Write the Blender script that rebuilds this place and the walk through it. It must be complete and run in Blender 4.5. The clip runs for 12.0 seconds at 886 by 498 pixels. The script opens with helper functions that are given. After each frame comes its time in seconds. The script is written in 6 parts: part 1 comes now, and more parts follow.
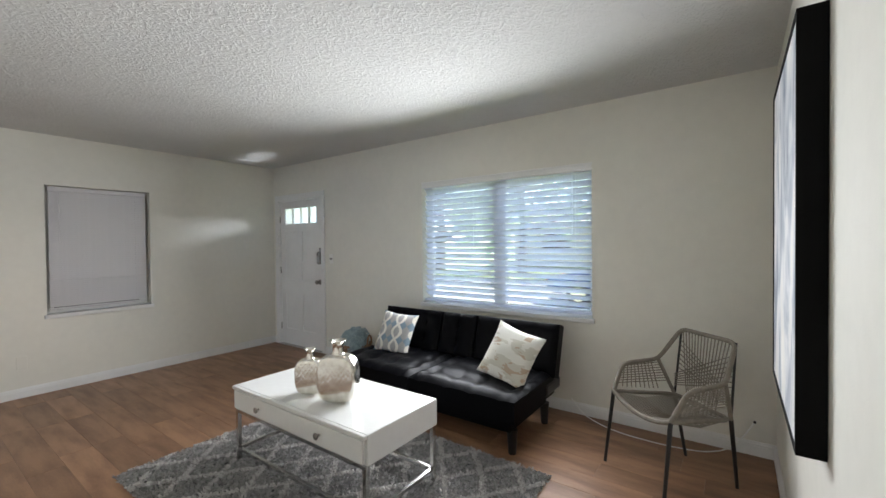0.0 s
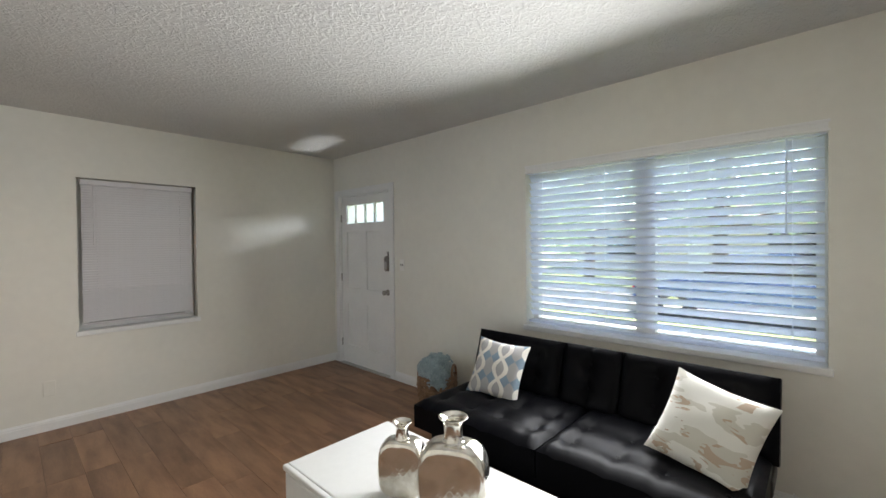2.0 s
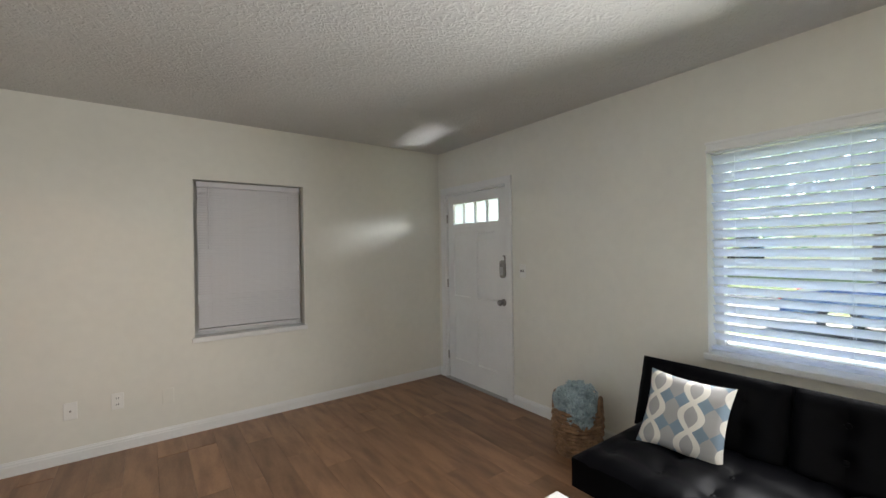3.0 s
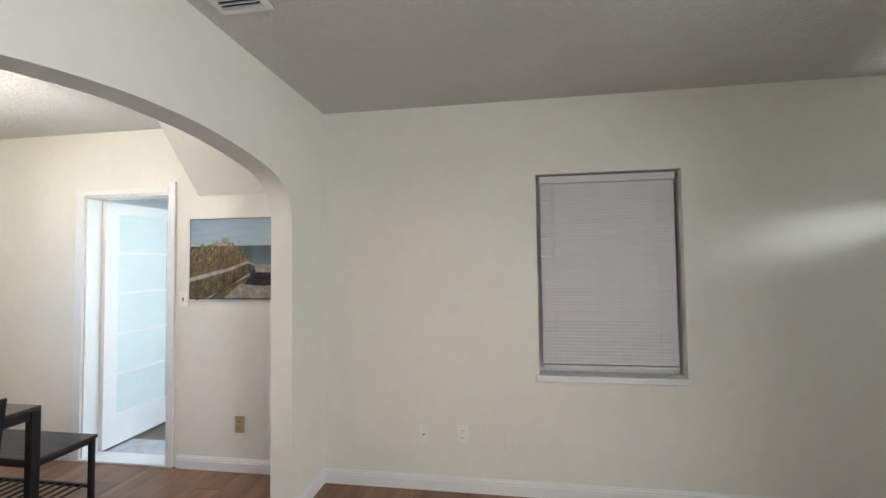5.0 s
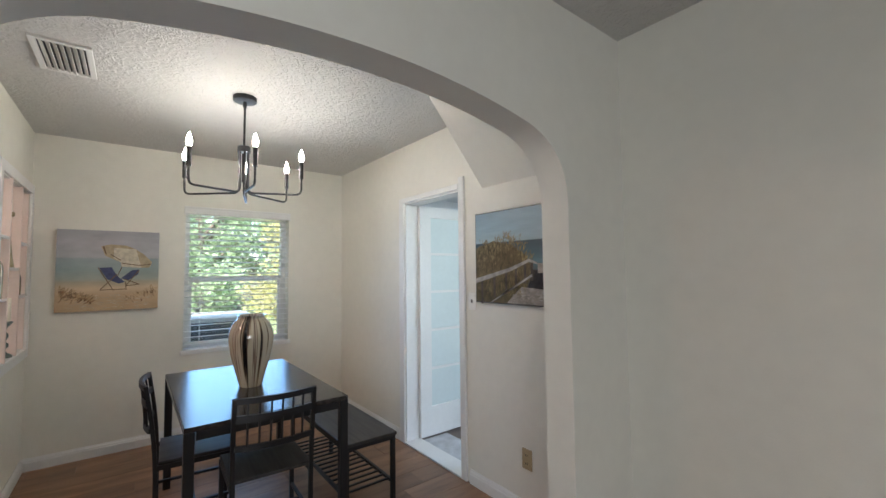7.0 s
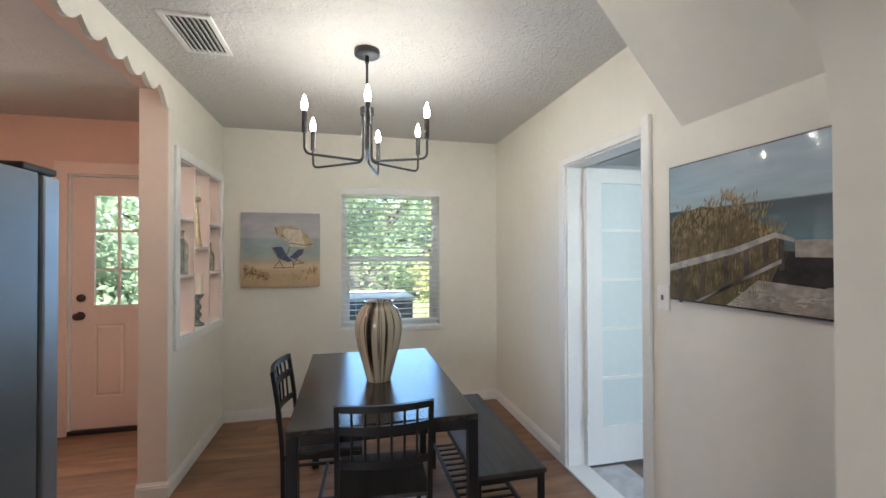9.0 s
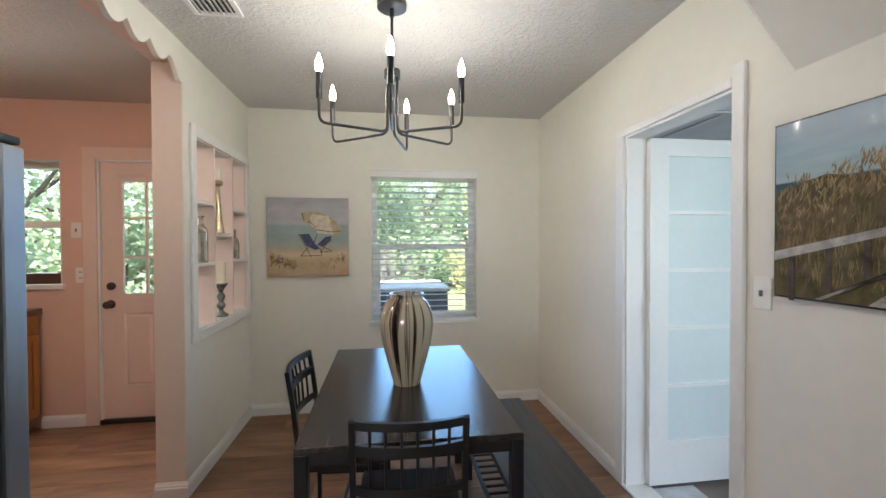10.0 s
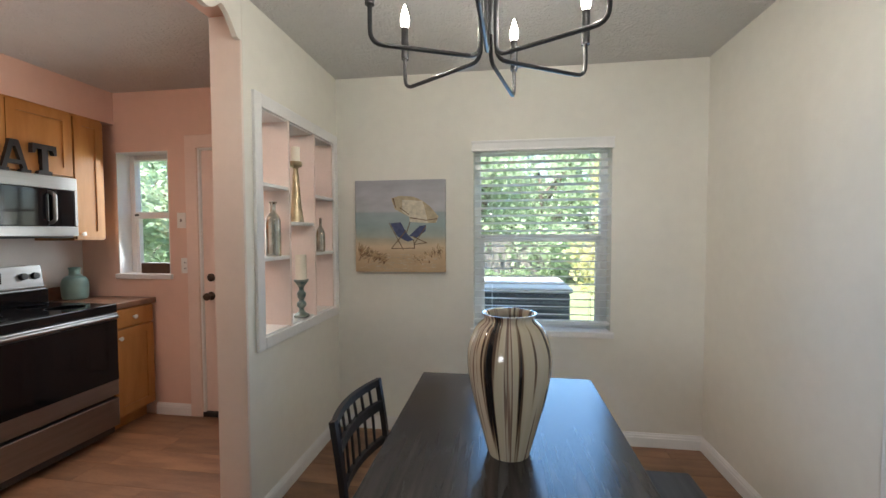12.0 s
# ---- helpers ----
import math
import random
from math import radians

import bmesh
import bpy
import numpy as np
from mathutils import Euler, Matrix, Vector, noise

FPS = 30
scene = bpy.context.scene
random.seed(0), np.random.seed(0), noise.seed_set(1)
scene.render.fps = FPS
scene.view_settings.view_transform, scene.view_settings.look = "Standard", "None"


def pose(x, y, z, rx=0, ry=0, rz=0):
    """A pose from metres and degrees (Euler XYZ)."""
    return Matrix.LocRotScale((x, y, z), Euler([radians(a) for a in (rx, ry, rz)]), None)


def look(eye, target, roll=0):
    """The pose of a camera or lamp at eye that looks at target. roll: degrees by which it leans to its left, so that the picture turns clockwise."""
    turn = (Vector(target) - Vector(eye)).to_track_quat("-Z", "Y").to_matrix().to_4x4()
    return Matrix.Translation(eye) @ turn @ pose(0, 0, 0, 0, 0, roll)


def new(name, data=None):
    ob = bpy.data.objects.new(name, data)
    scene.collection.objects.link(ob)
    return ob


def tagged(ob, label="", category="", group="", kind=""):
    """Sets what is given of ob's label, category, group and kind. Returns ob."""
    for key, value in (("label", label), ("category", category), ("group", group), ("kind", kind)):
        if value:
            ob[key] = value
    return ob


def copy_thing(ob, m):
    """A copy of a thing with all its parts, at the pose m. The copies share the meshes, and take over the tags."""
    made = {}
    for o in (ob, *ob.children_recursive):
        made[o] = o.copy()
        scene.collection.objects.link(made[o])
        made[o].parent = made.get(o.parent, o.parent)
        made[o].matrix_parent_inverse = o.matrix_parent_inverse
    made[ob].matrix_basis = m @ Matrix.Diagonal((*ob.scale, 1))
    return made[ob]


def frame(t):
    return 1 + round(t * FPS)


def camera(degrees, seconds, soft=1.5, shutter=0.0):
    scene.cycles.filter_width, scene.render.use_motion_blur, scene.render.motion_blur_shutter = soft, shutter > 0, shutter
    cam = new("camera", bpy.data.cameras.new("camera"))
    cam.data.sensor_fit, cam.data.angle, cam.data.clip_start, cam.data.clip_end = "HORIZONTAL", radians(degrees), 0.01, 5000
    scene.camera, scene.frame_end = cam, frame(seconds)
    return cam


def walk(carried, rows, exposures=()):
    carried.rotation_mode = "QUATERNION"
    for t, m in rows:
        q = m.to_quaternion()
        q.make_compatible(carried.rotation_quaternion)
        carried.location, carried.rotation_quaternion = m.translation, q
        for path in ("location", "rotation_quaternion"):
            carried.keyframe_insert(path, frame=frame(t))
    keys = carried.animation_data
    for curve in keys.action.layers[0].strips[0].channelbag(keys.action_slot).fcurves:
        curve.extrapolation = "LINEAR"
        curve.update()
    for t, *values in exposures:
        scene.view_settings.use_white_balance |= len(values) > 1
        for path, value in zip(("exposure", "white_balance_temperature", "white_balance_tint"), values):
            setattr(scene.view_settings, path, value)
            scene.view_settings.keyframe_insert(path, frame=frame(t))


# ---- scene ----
cam = camera(95.0, 12.0)
PATH = [
    (0, (-0.647, 0.455, 1.39), (-1.821, 2.074, 1.359), -0.6),
    (0.5, (-0.876, 0.555, 1.411), (-2.093, 2.142, 1.378), -0.6),
    (1, (-1.075, 0.667, 1.408), (-2.325, 2.228, 1.377), -0.6),
    (1.5, (-1.306, 0.856, 1.417), (-2.597, 2.383, 1.391), -0.6),
    (2, (-1.606, 0.97, 1.413), (-2.966, 2.436, 1.389), -0.6),
    (2.5, (-1.944, 1.023, 1.424), (-3.413, 2.379, 1.413), -0.5),
    (2.7, (-2.079, 1.042, 1.422), (-3.6, 2.34, 1.411), -0.6),
    (4.3, (-3.015, 1.213, 1.392), (-4.999, 1.46, 1.455), -1.0),
    (4.5, (-3.137, 1.219, 1.405), (-5.134, 1.305, 1.472), -0.9),
    (5, (-3.394, 1.159, 1.427), (-5.371, 0.864, 1.503), -0.7),
    (5.5, (-3.639, 1.065, 1.423), (-5.518, 0.389, 1.535), -0.4),
    (6, (-3.858, 1.034, 1.406), (-5.563, -0.006, 1.525), -0.3),
    (6.5, (-4.057, 1.011, 1.41), (-5.528, -0.34, 1.523), -0.6),
    (7, (-4.216, 0.913, 1.404), (-5.432, -0.671, 1.512), -0.6),
    (7.5, (-4.322, 0.805, 1.41), (-5.3, -0.937, 1.508), -0.4),
    (9.5, (-4.69, 0.291, 1.393), (-5.042, -1.677, 1.394), -0.2),
    (10, (-4.706, 0.136, 1.384), (-4.983, -1.844, 1.354), -0.2),
    (10.5, (-4.772, -0.049, 1.389), (-4.963, -2.039, 1.338), -0.2),
    (11, (-4.809, -0.198, 1.4), (-4.88, -2.196, 1.331), -0.2),
    (11.5, (-4.803, -0.376, 1.395), (-4.72, -2.373, 1.318), -0.2),
    (12, (-4.777, -0.541, 1.386), (-4.489, -2.519, 1.309), -0.2),
]
walk(cam, [(t, look(eye, target, roll)) for t, eye, target, roll in PATH], exposures=[(0, 2.83, 6350, 10), (1.0, 2.85, 6400, 10), (2.0, 2.80, 6600, 10), (2.5, 2.78, 6750, 10), (4.5, 3.12, 6550, 10), (5.5, 2.74, 6400, 10), (6.5, 2.36, 6350, 10), (7.5, 2.37, 6300, 10), (9.5, 2.48, 6400, 10), (12, 2.44, 6400, 10)])

# ---- light and exposure ----
world = bpy.data.worlds.new("sky_world")
scene.world = world
world.use_nodes = True
wn, wl = world.node_tree.nodes, world.node_tree.links
sky = wn.new("ShaderNodeTexSky")
sky.sky_type, sky.sun_disc = "NISHITA", False
sky.sun_elevation, sky.sun_rotation = radians(60), radians(50)
wl.new(sky.outputs["Color"], wn["Background"].inputs["Color"])
wn["Background"].inputs["Strength"].default_value = 0.15


def lamp(name, kind, m, energy, color, **settings):
    data = bpy.data.lights.new(name, kind)
    data.energy, data.color = energy, color
    if "angle" in settings:
        data.angle = settings["angle"]
    if "size" in settings:
        data.shape, data.size, data.size_y = "RECTANGLE", *settings["size"]
    if "spread" in settings:
        data.spread = settings["spread"]
    if "radius" in settings:
        data.shadow_soft_size = settings["radius"]
    ob = new(name, data)
    ob.matrix_world = m
    return ob


lamp("sun", "SUN", look((3.83, 3.21, 8.66), (0, 0, 0)), 5.0, (1.0, 0.95, 0.87), angle=radians(0.5))
# skylight entering by the openings
lamp("front_window_skylight", "AREA", look((-2.43, 3.60, 1.40), (-2.43, 1.2, 1.0)), 10.6, (0.95, 0.97, 1.0), size=(1.6, 1.1), spread=radians(150))
# two added beams imitate the bright streaks on left wall and ceiling
lamp("wall_streak_beam", "AREA", look((-5.42, 3.56, 1.78), (-5.99, 2.90, 1.575)), 0.019, (0.86, 0.92, 1.0), size=(0.5, 0.05), spread=radians(24))
lamp("ceiling_streak_beam", "AREA", look((-5.38, 3.70, 1.80), (-5.46, 3.19, 2.465)), 0.036, (0.92, 0.94, 1.0), size=(0.69, 0.05), spread=radians(24))
lamp("dining_window_skylight", "AREA", look((-5.03, -3.22, 1.40), (-4.9, -1.0, 1.1)), 1.15, (0.24, 0.53, 1.0), size=(0.8, 1.1), spread=radians(115))
lamp("kitchen_window_skylight", "AREA", look((-2.07, -3.27, 1.55), (-2.2, -1.5, 1.1)), 0.85, (0.95, 1.0, 1.0), size=(0.4, 0.8), spread=radians(160))
lamp("kitchen_door_skylight", "AREA", look((-2.95, -3.13, 1.43), (-2.8, -1.5, 0.9)), 1.1, (0.95, 1.0, 1.0), size=(0.5, 0.8), spread=radians(160))
# lamp added at an unseen opening to brighten the open door leaf
lamp("sunroom_added_daylight", "AREA", look((-7.25, 0.25, 1.45), (-7.0, -2.0, 1.75)), 4.0, (0.76, 0.88, 1.0), size=(1.5, 1.3))

# ---- materials ----


def mat(name, color, rough=0.6, metal=0.0, vary=0.08, scale=6.0, bump=0.0, bump_scale=60.0, color2=None, coat=0.0, stretch=(1, 1, 1), per_piece=0.0, fine=0.04):
    """A surface with two scales of variation in colour, uneven gloss and fine relief."""
    m = bpy.data.materials.new(name)
    m.use_nodes = True
    n, l = m.node_tree.nodes, m.node_tree.links
    b = n["Principled BSDF"]
    b.inputs["Metallic"].default_value = metal
    b.inputs["Coat Weight"].default_value = coat
    tc, mp = n.new("ShaderNodeTexCoord"), n.new("ShaderNodeMapping")
    mp.inputs["Scale"].default_value = stretch
    l.new(tc.outputs["Object"], mp.inputs["Vector"])
    big, small = n.new("ShaderNodeTexNoise"), n.new("ShaderNodeTexNoise")
    big.inputs["Scale"].default_value, big.inputs["Detail"].default_value = scale, 4
    small.inputs["Scale"].default_value, small.inputs["Detail"].default_value = scale * 14, 3
    for t in (big, small):
        l.new(mp.outputs["Vector"], t.inputs["Vector"])
    mix = n.new("ShaderNodeMix")
    mix.data_type = "RGBA"
    c2 = color2 or tuple(max(0.0, c * (1 - 2 * vary)) for c in color)
    mix.inputs[6].default_value, mix.inputs[7].default_value = (*color, 1), (*c2, 1)
    ramp = n.new("ShaderNodeMapRange")
    ramp.inputs["From Min"].default_value, ramp.inputs["From Max"].default_value = 0.35, 0.7
    l.new(big.outputs["Fac"], ramp.inputs["Value"])
    l.new(ramp.outputs["Result"], mix.inputs["Factor"])
    hsv = n.new("ShaderNodeHueSaturation")
    l.new(mix.outputs[2], hsv.inputs["Color"])
    val = n.new("ShaderNodeMapRange")
    val.inputs["To Min"].default_value, val.inputs["To Max"].default_value = 1 - fine, 1 + fine
    l.new(small.outputs["Fac"], val.inputs["Value"])
    if per_piece:
        info, mr, mul = n.new("ShaderNodeObjectInfo"), n.new("ShaderNodeMapRange"), n.new("ShaderNodeMath")
        mr.inputs["To Min"].default_value, mr.inputs["To Max"].default_value = 1 - per_piece, 1 + per_piece
        mul.operation = "MULTIPLY"
        l.new(info.outputs["Random"], mr.inputs["Value"])
        l.new(mr.outputs["Result"], mul.inputs[0])
        l.new(val.outputs["Result"], mul.inputs[1])
        l.new(mul.outputs["Value"], hsv.inputs["Value"])
        off = n.new("ShaderNodeVectorMath")
        off.operation = "SCALE"
        off.inputs[0].default_value = (7.3, 3.1, 1.7)
        l.new(info.outputs["Random"], off.inputs["Scale"])
        l.new(off.outputs["Vector"], mp.inputs["Location"])
    else:
        l.new(val.outputs["Result"], hsv.inputs["Value"])
    l.new(hsv.outputs["Color"], b.inputs["Base Color"])
    rr = n.new("ShaderNodeMapRange")
    rr.inputs["To Min"].default_value, rr.inputs["To Max"].default_value = max(0.0, rough * 0.85), min(1.0, rough * 1.15)
    l.new(big.outputs["Fac"], rr.inputs["Value"])
    l.new(rr.outputs["Result"], b.inputs["Roughness"])
    if bump:
        bt, bp = n.new("ShaderNodeTexNoise"), n.new("ShaderNodeBump")
        bt.inputs["Scale"].default_value, bt.inputs["Detail"].default_value = bump_scale, 3
        l.new(mp.outputs["Vector"], bt.inputs["Vector"])
        bp.inputs["Strength"].default_value, bp.inputs["Distance"].default_value = bump, 0.01
        l.new(bt.outputs["Fac"], bp.inputs["Height"])
        l.new(bp.outputs["Normal"], b.inputs["Normal"])
    return m


def ceiling_mat(name, color):
    """Knockdown plaster: flattened islands with fine stipple between them."""
    m = mat(name, color, 0.9, vary=0.03, scale=1.2)
    n, l = m.node_tree.nodes, m.node_tree.links
    tc = n.new("ShaderNodeTexCoord")
    a, v = n.new("ShaderNodeTexNoise"), n.new("ShaderNodeTexNoise")
    a.inputs["Scale"].default_value, a.inputs["Detail"].default_value, a.inputs["Distortion"].default_value = 30, 5, 1.2
    v.inputs["Scale"].default_value, v.inputs["Detail"].default_value = 110, 2
    r = n.new("ShaderNodeMapRange")
    r.inputs["From Min"].default_value, r.inputs["From Max"].default_value = 0.44, 0.60
    add = n.new("ShaderNodeMath")
    add.operation = "MULTIPLY_ADD"
    add.inputs[1].default_value = 0.3
    bp = n.new("ShaderNodeBump")
    bp.inputs["Strength"].default_value, bp.inputs["Distance"].default_value = 0.55, 0.009
    for t in (a, v):
        l.new(tc.outputs["Object"], t.inputs["Vector"])
    l.new(a.outputs["Fac"], r.inputs["Value"])
    l.new(v.outputs["Fac"], add.inputs[0])
    l.new(r.outputs["Result"], add.inputs[2])
    l.new(add.outputs["Value"], bp.inputs["Height"])
    l.new(bp.outputs["Normal"], n["Principled BSDF"].inputs["Normal"])
    return m


def glass_mat(name, tint=(1, 1, 1), rough=0.0):
    m = bpy.data.materials.new(name)
    m.use_nodes = True
    b = m.node_tree.nodes["Principled BSDF"]
    b.inputs["Base Color"].default_value = (*tint, 1)
    b.inputs["Transmission Weight"].default_value, b.inputs["Roughness"].default_value, b.inputs["IOR"].default_value = 1.0, rough, 1.45
    return m


def glow_mat(name, color, strength):
    m = bpy.data.materials.new(name)
    m.use_nodes = True
    b = m.node_tree.nodes["Principled BSDF"]
    b.inputs["Base Color"].default_value = (*color, 1)
    b.inputs["Emission Color"].default_value, b.inputs["Emission Strength"].default_value = (*color, 1), strength
    return m


WALL = mat("cream_wall_paint", (0.785, 0.768, 0.695), 0.75, vary=0.03, scale=1.1, bump=0.06, bump_scale=140)
PINK = mat("salmon_wall_paint", (0.75, 0.53, 0.43), 0.7, vary=0.03, scale=1.1, bump=0.06, bump_scale=140)
TRIM = mat("white_gloss_trim", (0.80, 0.80, 0.785), 0.35, vary=0.03, scale=3)
BLUSH = mat("pale_blush_paint", (0.78, 0.63, 0.55), 0.45, vary=0.03, scale=2)
CEIL = ceiling_mat("knockdown_ceiling_paint", (0.64, 0.635, 0.615))
PLANK = mat("brown_wood_plank", (0.30, 0.162, 0.088), 0.40, vary=0.2, scale=2.6, color2=(0.165, 0.084, 0.046), stretch=(1, 4.5, 1), per_piece=0.2, fine=0.2, bump=0.05, bump_scale=40)
GROUT = mat("dark_plank_joint", (0.13, 0.08, 0.05), 0.8)
GLASS = glass_mat("window_glass")

# ---- mesh helpers ----


def box(bm, x0, x1, y0, y1, z0, z1, bevel=0.0, seg=2):
    m = Matrix.Translation(((x0 + x1) / 2, (y0 + y1) / 2, (z0 + z1) / 2)) @ Matrix.Diagonal((x1 - x0, y1 - y0, z1 - z0, 1))
    verts = bmesh.ops.create_cube(bm, size=1, matrix=m)["verts"]
    if bevel:
        edges = list({e for v in verts for e in v.link_edges})
        bmesh.ops.bevel(bm, geom=edges, offset=bevel, segments=seg, profile=0.5, affect="EDGES")
    return bm


def boxbm(*a, **k):
    return box(bmesh.new(), *a, **k)


def tube(bm, pts, r, seg=8, closed=False):
    """A round bar swept along a line of points."""
    pts = [Vector(p) for p in pts]
    n = len(pts)
    rings, side = [], None
    for i, p in enumerate(pts):
        a = pts[(i - 1) % n] if (i or closed) else p
        b = pts[(i + 1) % n] if (i < n - 1 or closed) else p
        d = (b - a).normalized()
        if side is None:
            side = d.orthogonal().normalized()
        side = (side - d * side.dot(d)).normalized()
        up = d.cross(side)
        rr = r[i] if isinstance(r, (list, tuple)) else r
        rings.append([bm.verts.new(p + rr * (math.cos(k * math.tau / seg) * side + math.sin(k * math.tau / seg) * up)) for k in range(seg)])
    for i in range(n if closed else n - 1):
        a, b = rings[i], rings[(i + 1) % n]
        for k in range(seg):
            bm.faces.new((a[k], a[(k + 1) % seg], b[(k + 1) % seg], b[k]))
    if not closed:
        bm.faces.new(rings[0][::-1])
        bm.faces.new(rings[-1])
    return bm


def curve_pts(corners, radius, steps=5):
    """A line of points through corners, each corner rounded."""
    out = [Vector(corners[0])]
    for a, b, c in zip(corners, corners[1:], corners[2:]):
        a, b, c = Vector(a), Vector(b), Vector(c)
        u, w = (a - b), (c - b)
        r = min(radius, u.length * 0.49, w.length * 0.49)
        p, q = b + u.normalized() * r, b + w.normalized() * r
        for i in range(steps + 1):
            t = i / steps
            out.append((1 - t) ** 2 * p + 2 * t * (1 - t) * b + t * t * q)
    out.append(Vector(corners[-1]))
    return out


def lathe(bm, profile, seg=32, sx=1.0, sy=1.0, at=(0, 0, 0)):
    rings = [[bm.verts.new((at[0] + sx * r * math.cos(k * math.tau / seg), at[1] + sy * r * math.sin(k * math.tau / seg), at[2] + z)) for k in range(seg)] for r, z in profile]
    for a, b in zip(rings, rings[1:]):
        for k in range(seg):
            bm.faces.new((a[k], a[(k + 1) % seg], b[(k + 1) % seg], b[k]))
    if profile[0][0] > 1e-4:
        bm.faces.new(rings[0][::-1])
    if profile[-1][0] > 1e-4:
        bm.faces.new(rings[-1])
    return bm


def smooth_profile(points, steps=6):
    """A smooth line through (r, z) points."""
    out = []
    p = [points[0], *points, points[-1]]
    for i in range(1, len(p) - 2):
        for s in range(steps):
            t = s / steps
            out.append(tuple(0.5 * (2 * p[i][k] + (p[i + 1][k] - p[i - 1][k]) * t + (2 * p[i - 1][k] - 5 * p[i][k] + 4 * p[i + 1][k] - p[i + 2][k]) * t * t
                       + (3 * p[i][k] - p[i - 1][k] - 3 * p[i + 1][k] + p[i + 2][k]) * t ** 3) for k in (0, 1)))
    return out + [points[-1]]


def prism(bm, outline, axis, a, b):
    """A flat outline of (u, w) points drawn out along an axis from a to b. axis x: u=y, w=z; y: u=x, w=z; z: u=x, w=y."""
    put = {"x": lambda u, w, d: (d, u, w), "y": lambda u, w, d: (u, d, w), "z": lambda u, w, d: (u, w, d)}[axis]
    lo, hi = [bm.verts.new(put(u, w, a)) for u, w in outline], [bm.verts.new(put(u, w, b)) for u, w in outline]
    n = len(outline)
    for i in range(n):
        bm.faces.new((lo[i], lo[(i + 1) % n], hi[(i + 1) % n], hi[i]))
    bm.faces.new(lo[::-1])
    bm.faces.new(hi)
    bmesh.ops.recalc_face_normals(bm, faces=bm.faces)
    return bm


def mesh(name, bm, material, smooth=False):
    me = bpy.data.meshes.new(name)
    bmesh.ops.recalc_face_normals(bm, faces=bm.faces)
    bm.to_mesh(me)
    bm.free()
    me.materials.append(material)
    if smooth:
        me.polygons.foreach_set("use_smooth", [True] * len(me.polygons))
        me.set_sharp_from_angle(angle=radians(38))
    return me


def part(name, bm, material, parent, label="", smooth=False, at=None):
    ob = new(name, mesh(name, bm, material, smooth))
    ob.parent = parent
    if at is not None:
        ob.matrix_basis = at
    return tagged(ob, label)


def thing(name, label, category, at=(0, 0, 0), rz=0.0, group="", kind=""):
    ob = new(name)
    ob.matrix_basis = pose(*at, 0, 0, rz)
    ob.empty_display_size = 0.1
    return tagged(ob, label, category, group, kind)


def solo(name, bm, material, label, category, group="", kind="", smooth=False, at=None):
    ob = new(name, mesh(name, bm, material, smooth))
    if at is not None:
        ob.matrix_basis = at
    return tagged(ob, label, category, group, kind)


def structure(name, bm, material, label, category, smooth=False):
    return solo(name, bm, material, label, category, kind="structure", smooth=smooth)


def pierced(axis, a, b, u0, u1, z0, z1, holes):
    """A wall from a to b across axis, with right-angled holes (u0, u1, z0, z1) through it."""
    us = sorted({u0, u1, *(h[0] for h in holes), *(h[1] for h in holes)})
    zs = sorted({z0, z1, *(h[2] for h in holes), *(h[3] for h in holes)})
    put = (lambda d, u, z: (d, u, z)) if axis == "x" else (lambda d, u, z: (u, d, z))
    bm, cache = bmesh.new(), {}

    def vert(d, u, z):
        if (d, u, z) not in cache:
            cache[(d, u, z)] = bm.verts.new(put(d, u, z))
        return cache[(d, u, z)]

    def solid(i, j):
        if not (0 <= i < len(us) - 1 and 0 <= j < len(zs) - 1):
            return False
        u, z = (us[i] + us[i + 1]) / 2, (zs[j] + zs[j + 1]) / 2
        return not any(h[0] < u < h[1] and h[2] < z < h[3] for h in holes)

    for i in range(len(us) - 1):
        for j in range(len(zs) - 1):
            if not solid(i, j):
                continue
            p, q, r, s = us[i], us[i + 1], zs[j], zs[j + 1]
            for d in (a, b):
                bm.faces.new([vert(d, p, r), vert(d, q, r), vert(d, q, s), vert(d, p, s)])
            for ok, e in ((solid(i - 1, j), ((p, r), (p, s))), (solid(i + 1, j), ((q, r), (q, s))), (solid(i, j - 1), ((p, r), (q, r))), (solid(i, j + 1), ((p, s), (q, s)))):
                if not ok:
                    bm.faces.new([vert(a, *e[0]), vert(a, *e[1]), vert(b, *e[1]), vert(b, *e[0])])
    return bm


# ---- rooms ----
H = 2.465
FRONT, LEFT, RIGHT, ARCH, ARCH_BACK = 3.73, -5.99, -0.445, -0.045, -0.175
SIDE, BACK, NICHE, POST_END, RANGE_WALL = -6.04, -3.29, -3.62, -2.233, -1.50
FW = (-3.284, -1.574, 0.775, 2.0)
LW = (1.365, 2.22, 0.735, 1.985)
DW = (-5.475, -4.585, 0.735, 1.988)
KW = (-2.285, -1.84, 1.08, 2.015)
KD = (-3.38, -2.53, 0.0, 2.03)
FD = (-5.865, -4.92, 0.0, 2.0)
ID = (-1.985, -1.258, 0.0, 1.98)

structure("wall_front", pierced("y", FRONT, FRONT + 0.2, -6.19, -0.25, 0, 2.6, [FW, FD]), WALL, "cream painted wall with a wide window and the front door", "wall")
structure("wall_left", pierced("x", LEFT, LEFT - 0.2, -0.1, FRONT, 0, 2.6, [LW]), WALL, "cream painted wall with a small blinded window", "wall")
structure("wall_right", pierced("x", RIGHT, RIGHT + 0.2, -0.2, FRONT, 0, 2.6, []), WALL, "plain cream painted wall with a large framed canvas", "wall")
structure("wall_dining_side", pierced("x", SIDE, SIDE - 0.12, BACK, -0.1, 0, 2.6, [ID]), WALL, "cream painted dining wall with a white doorway", "wall")
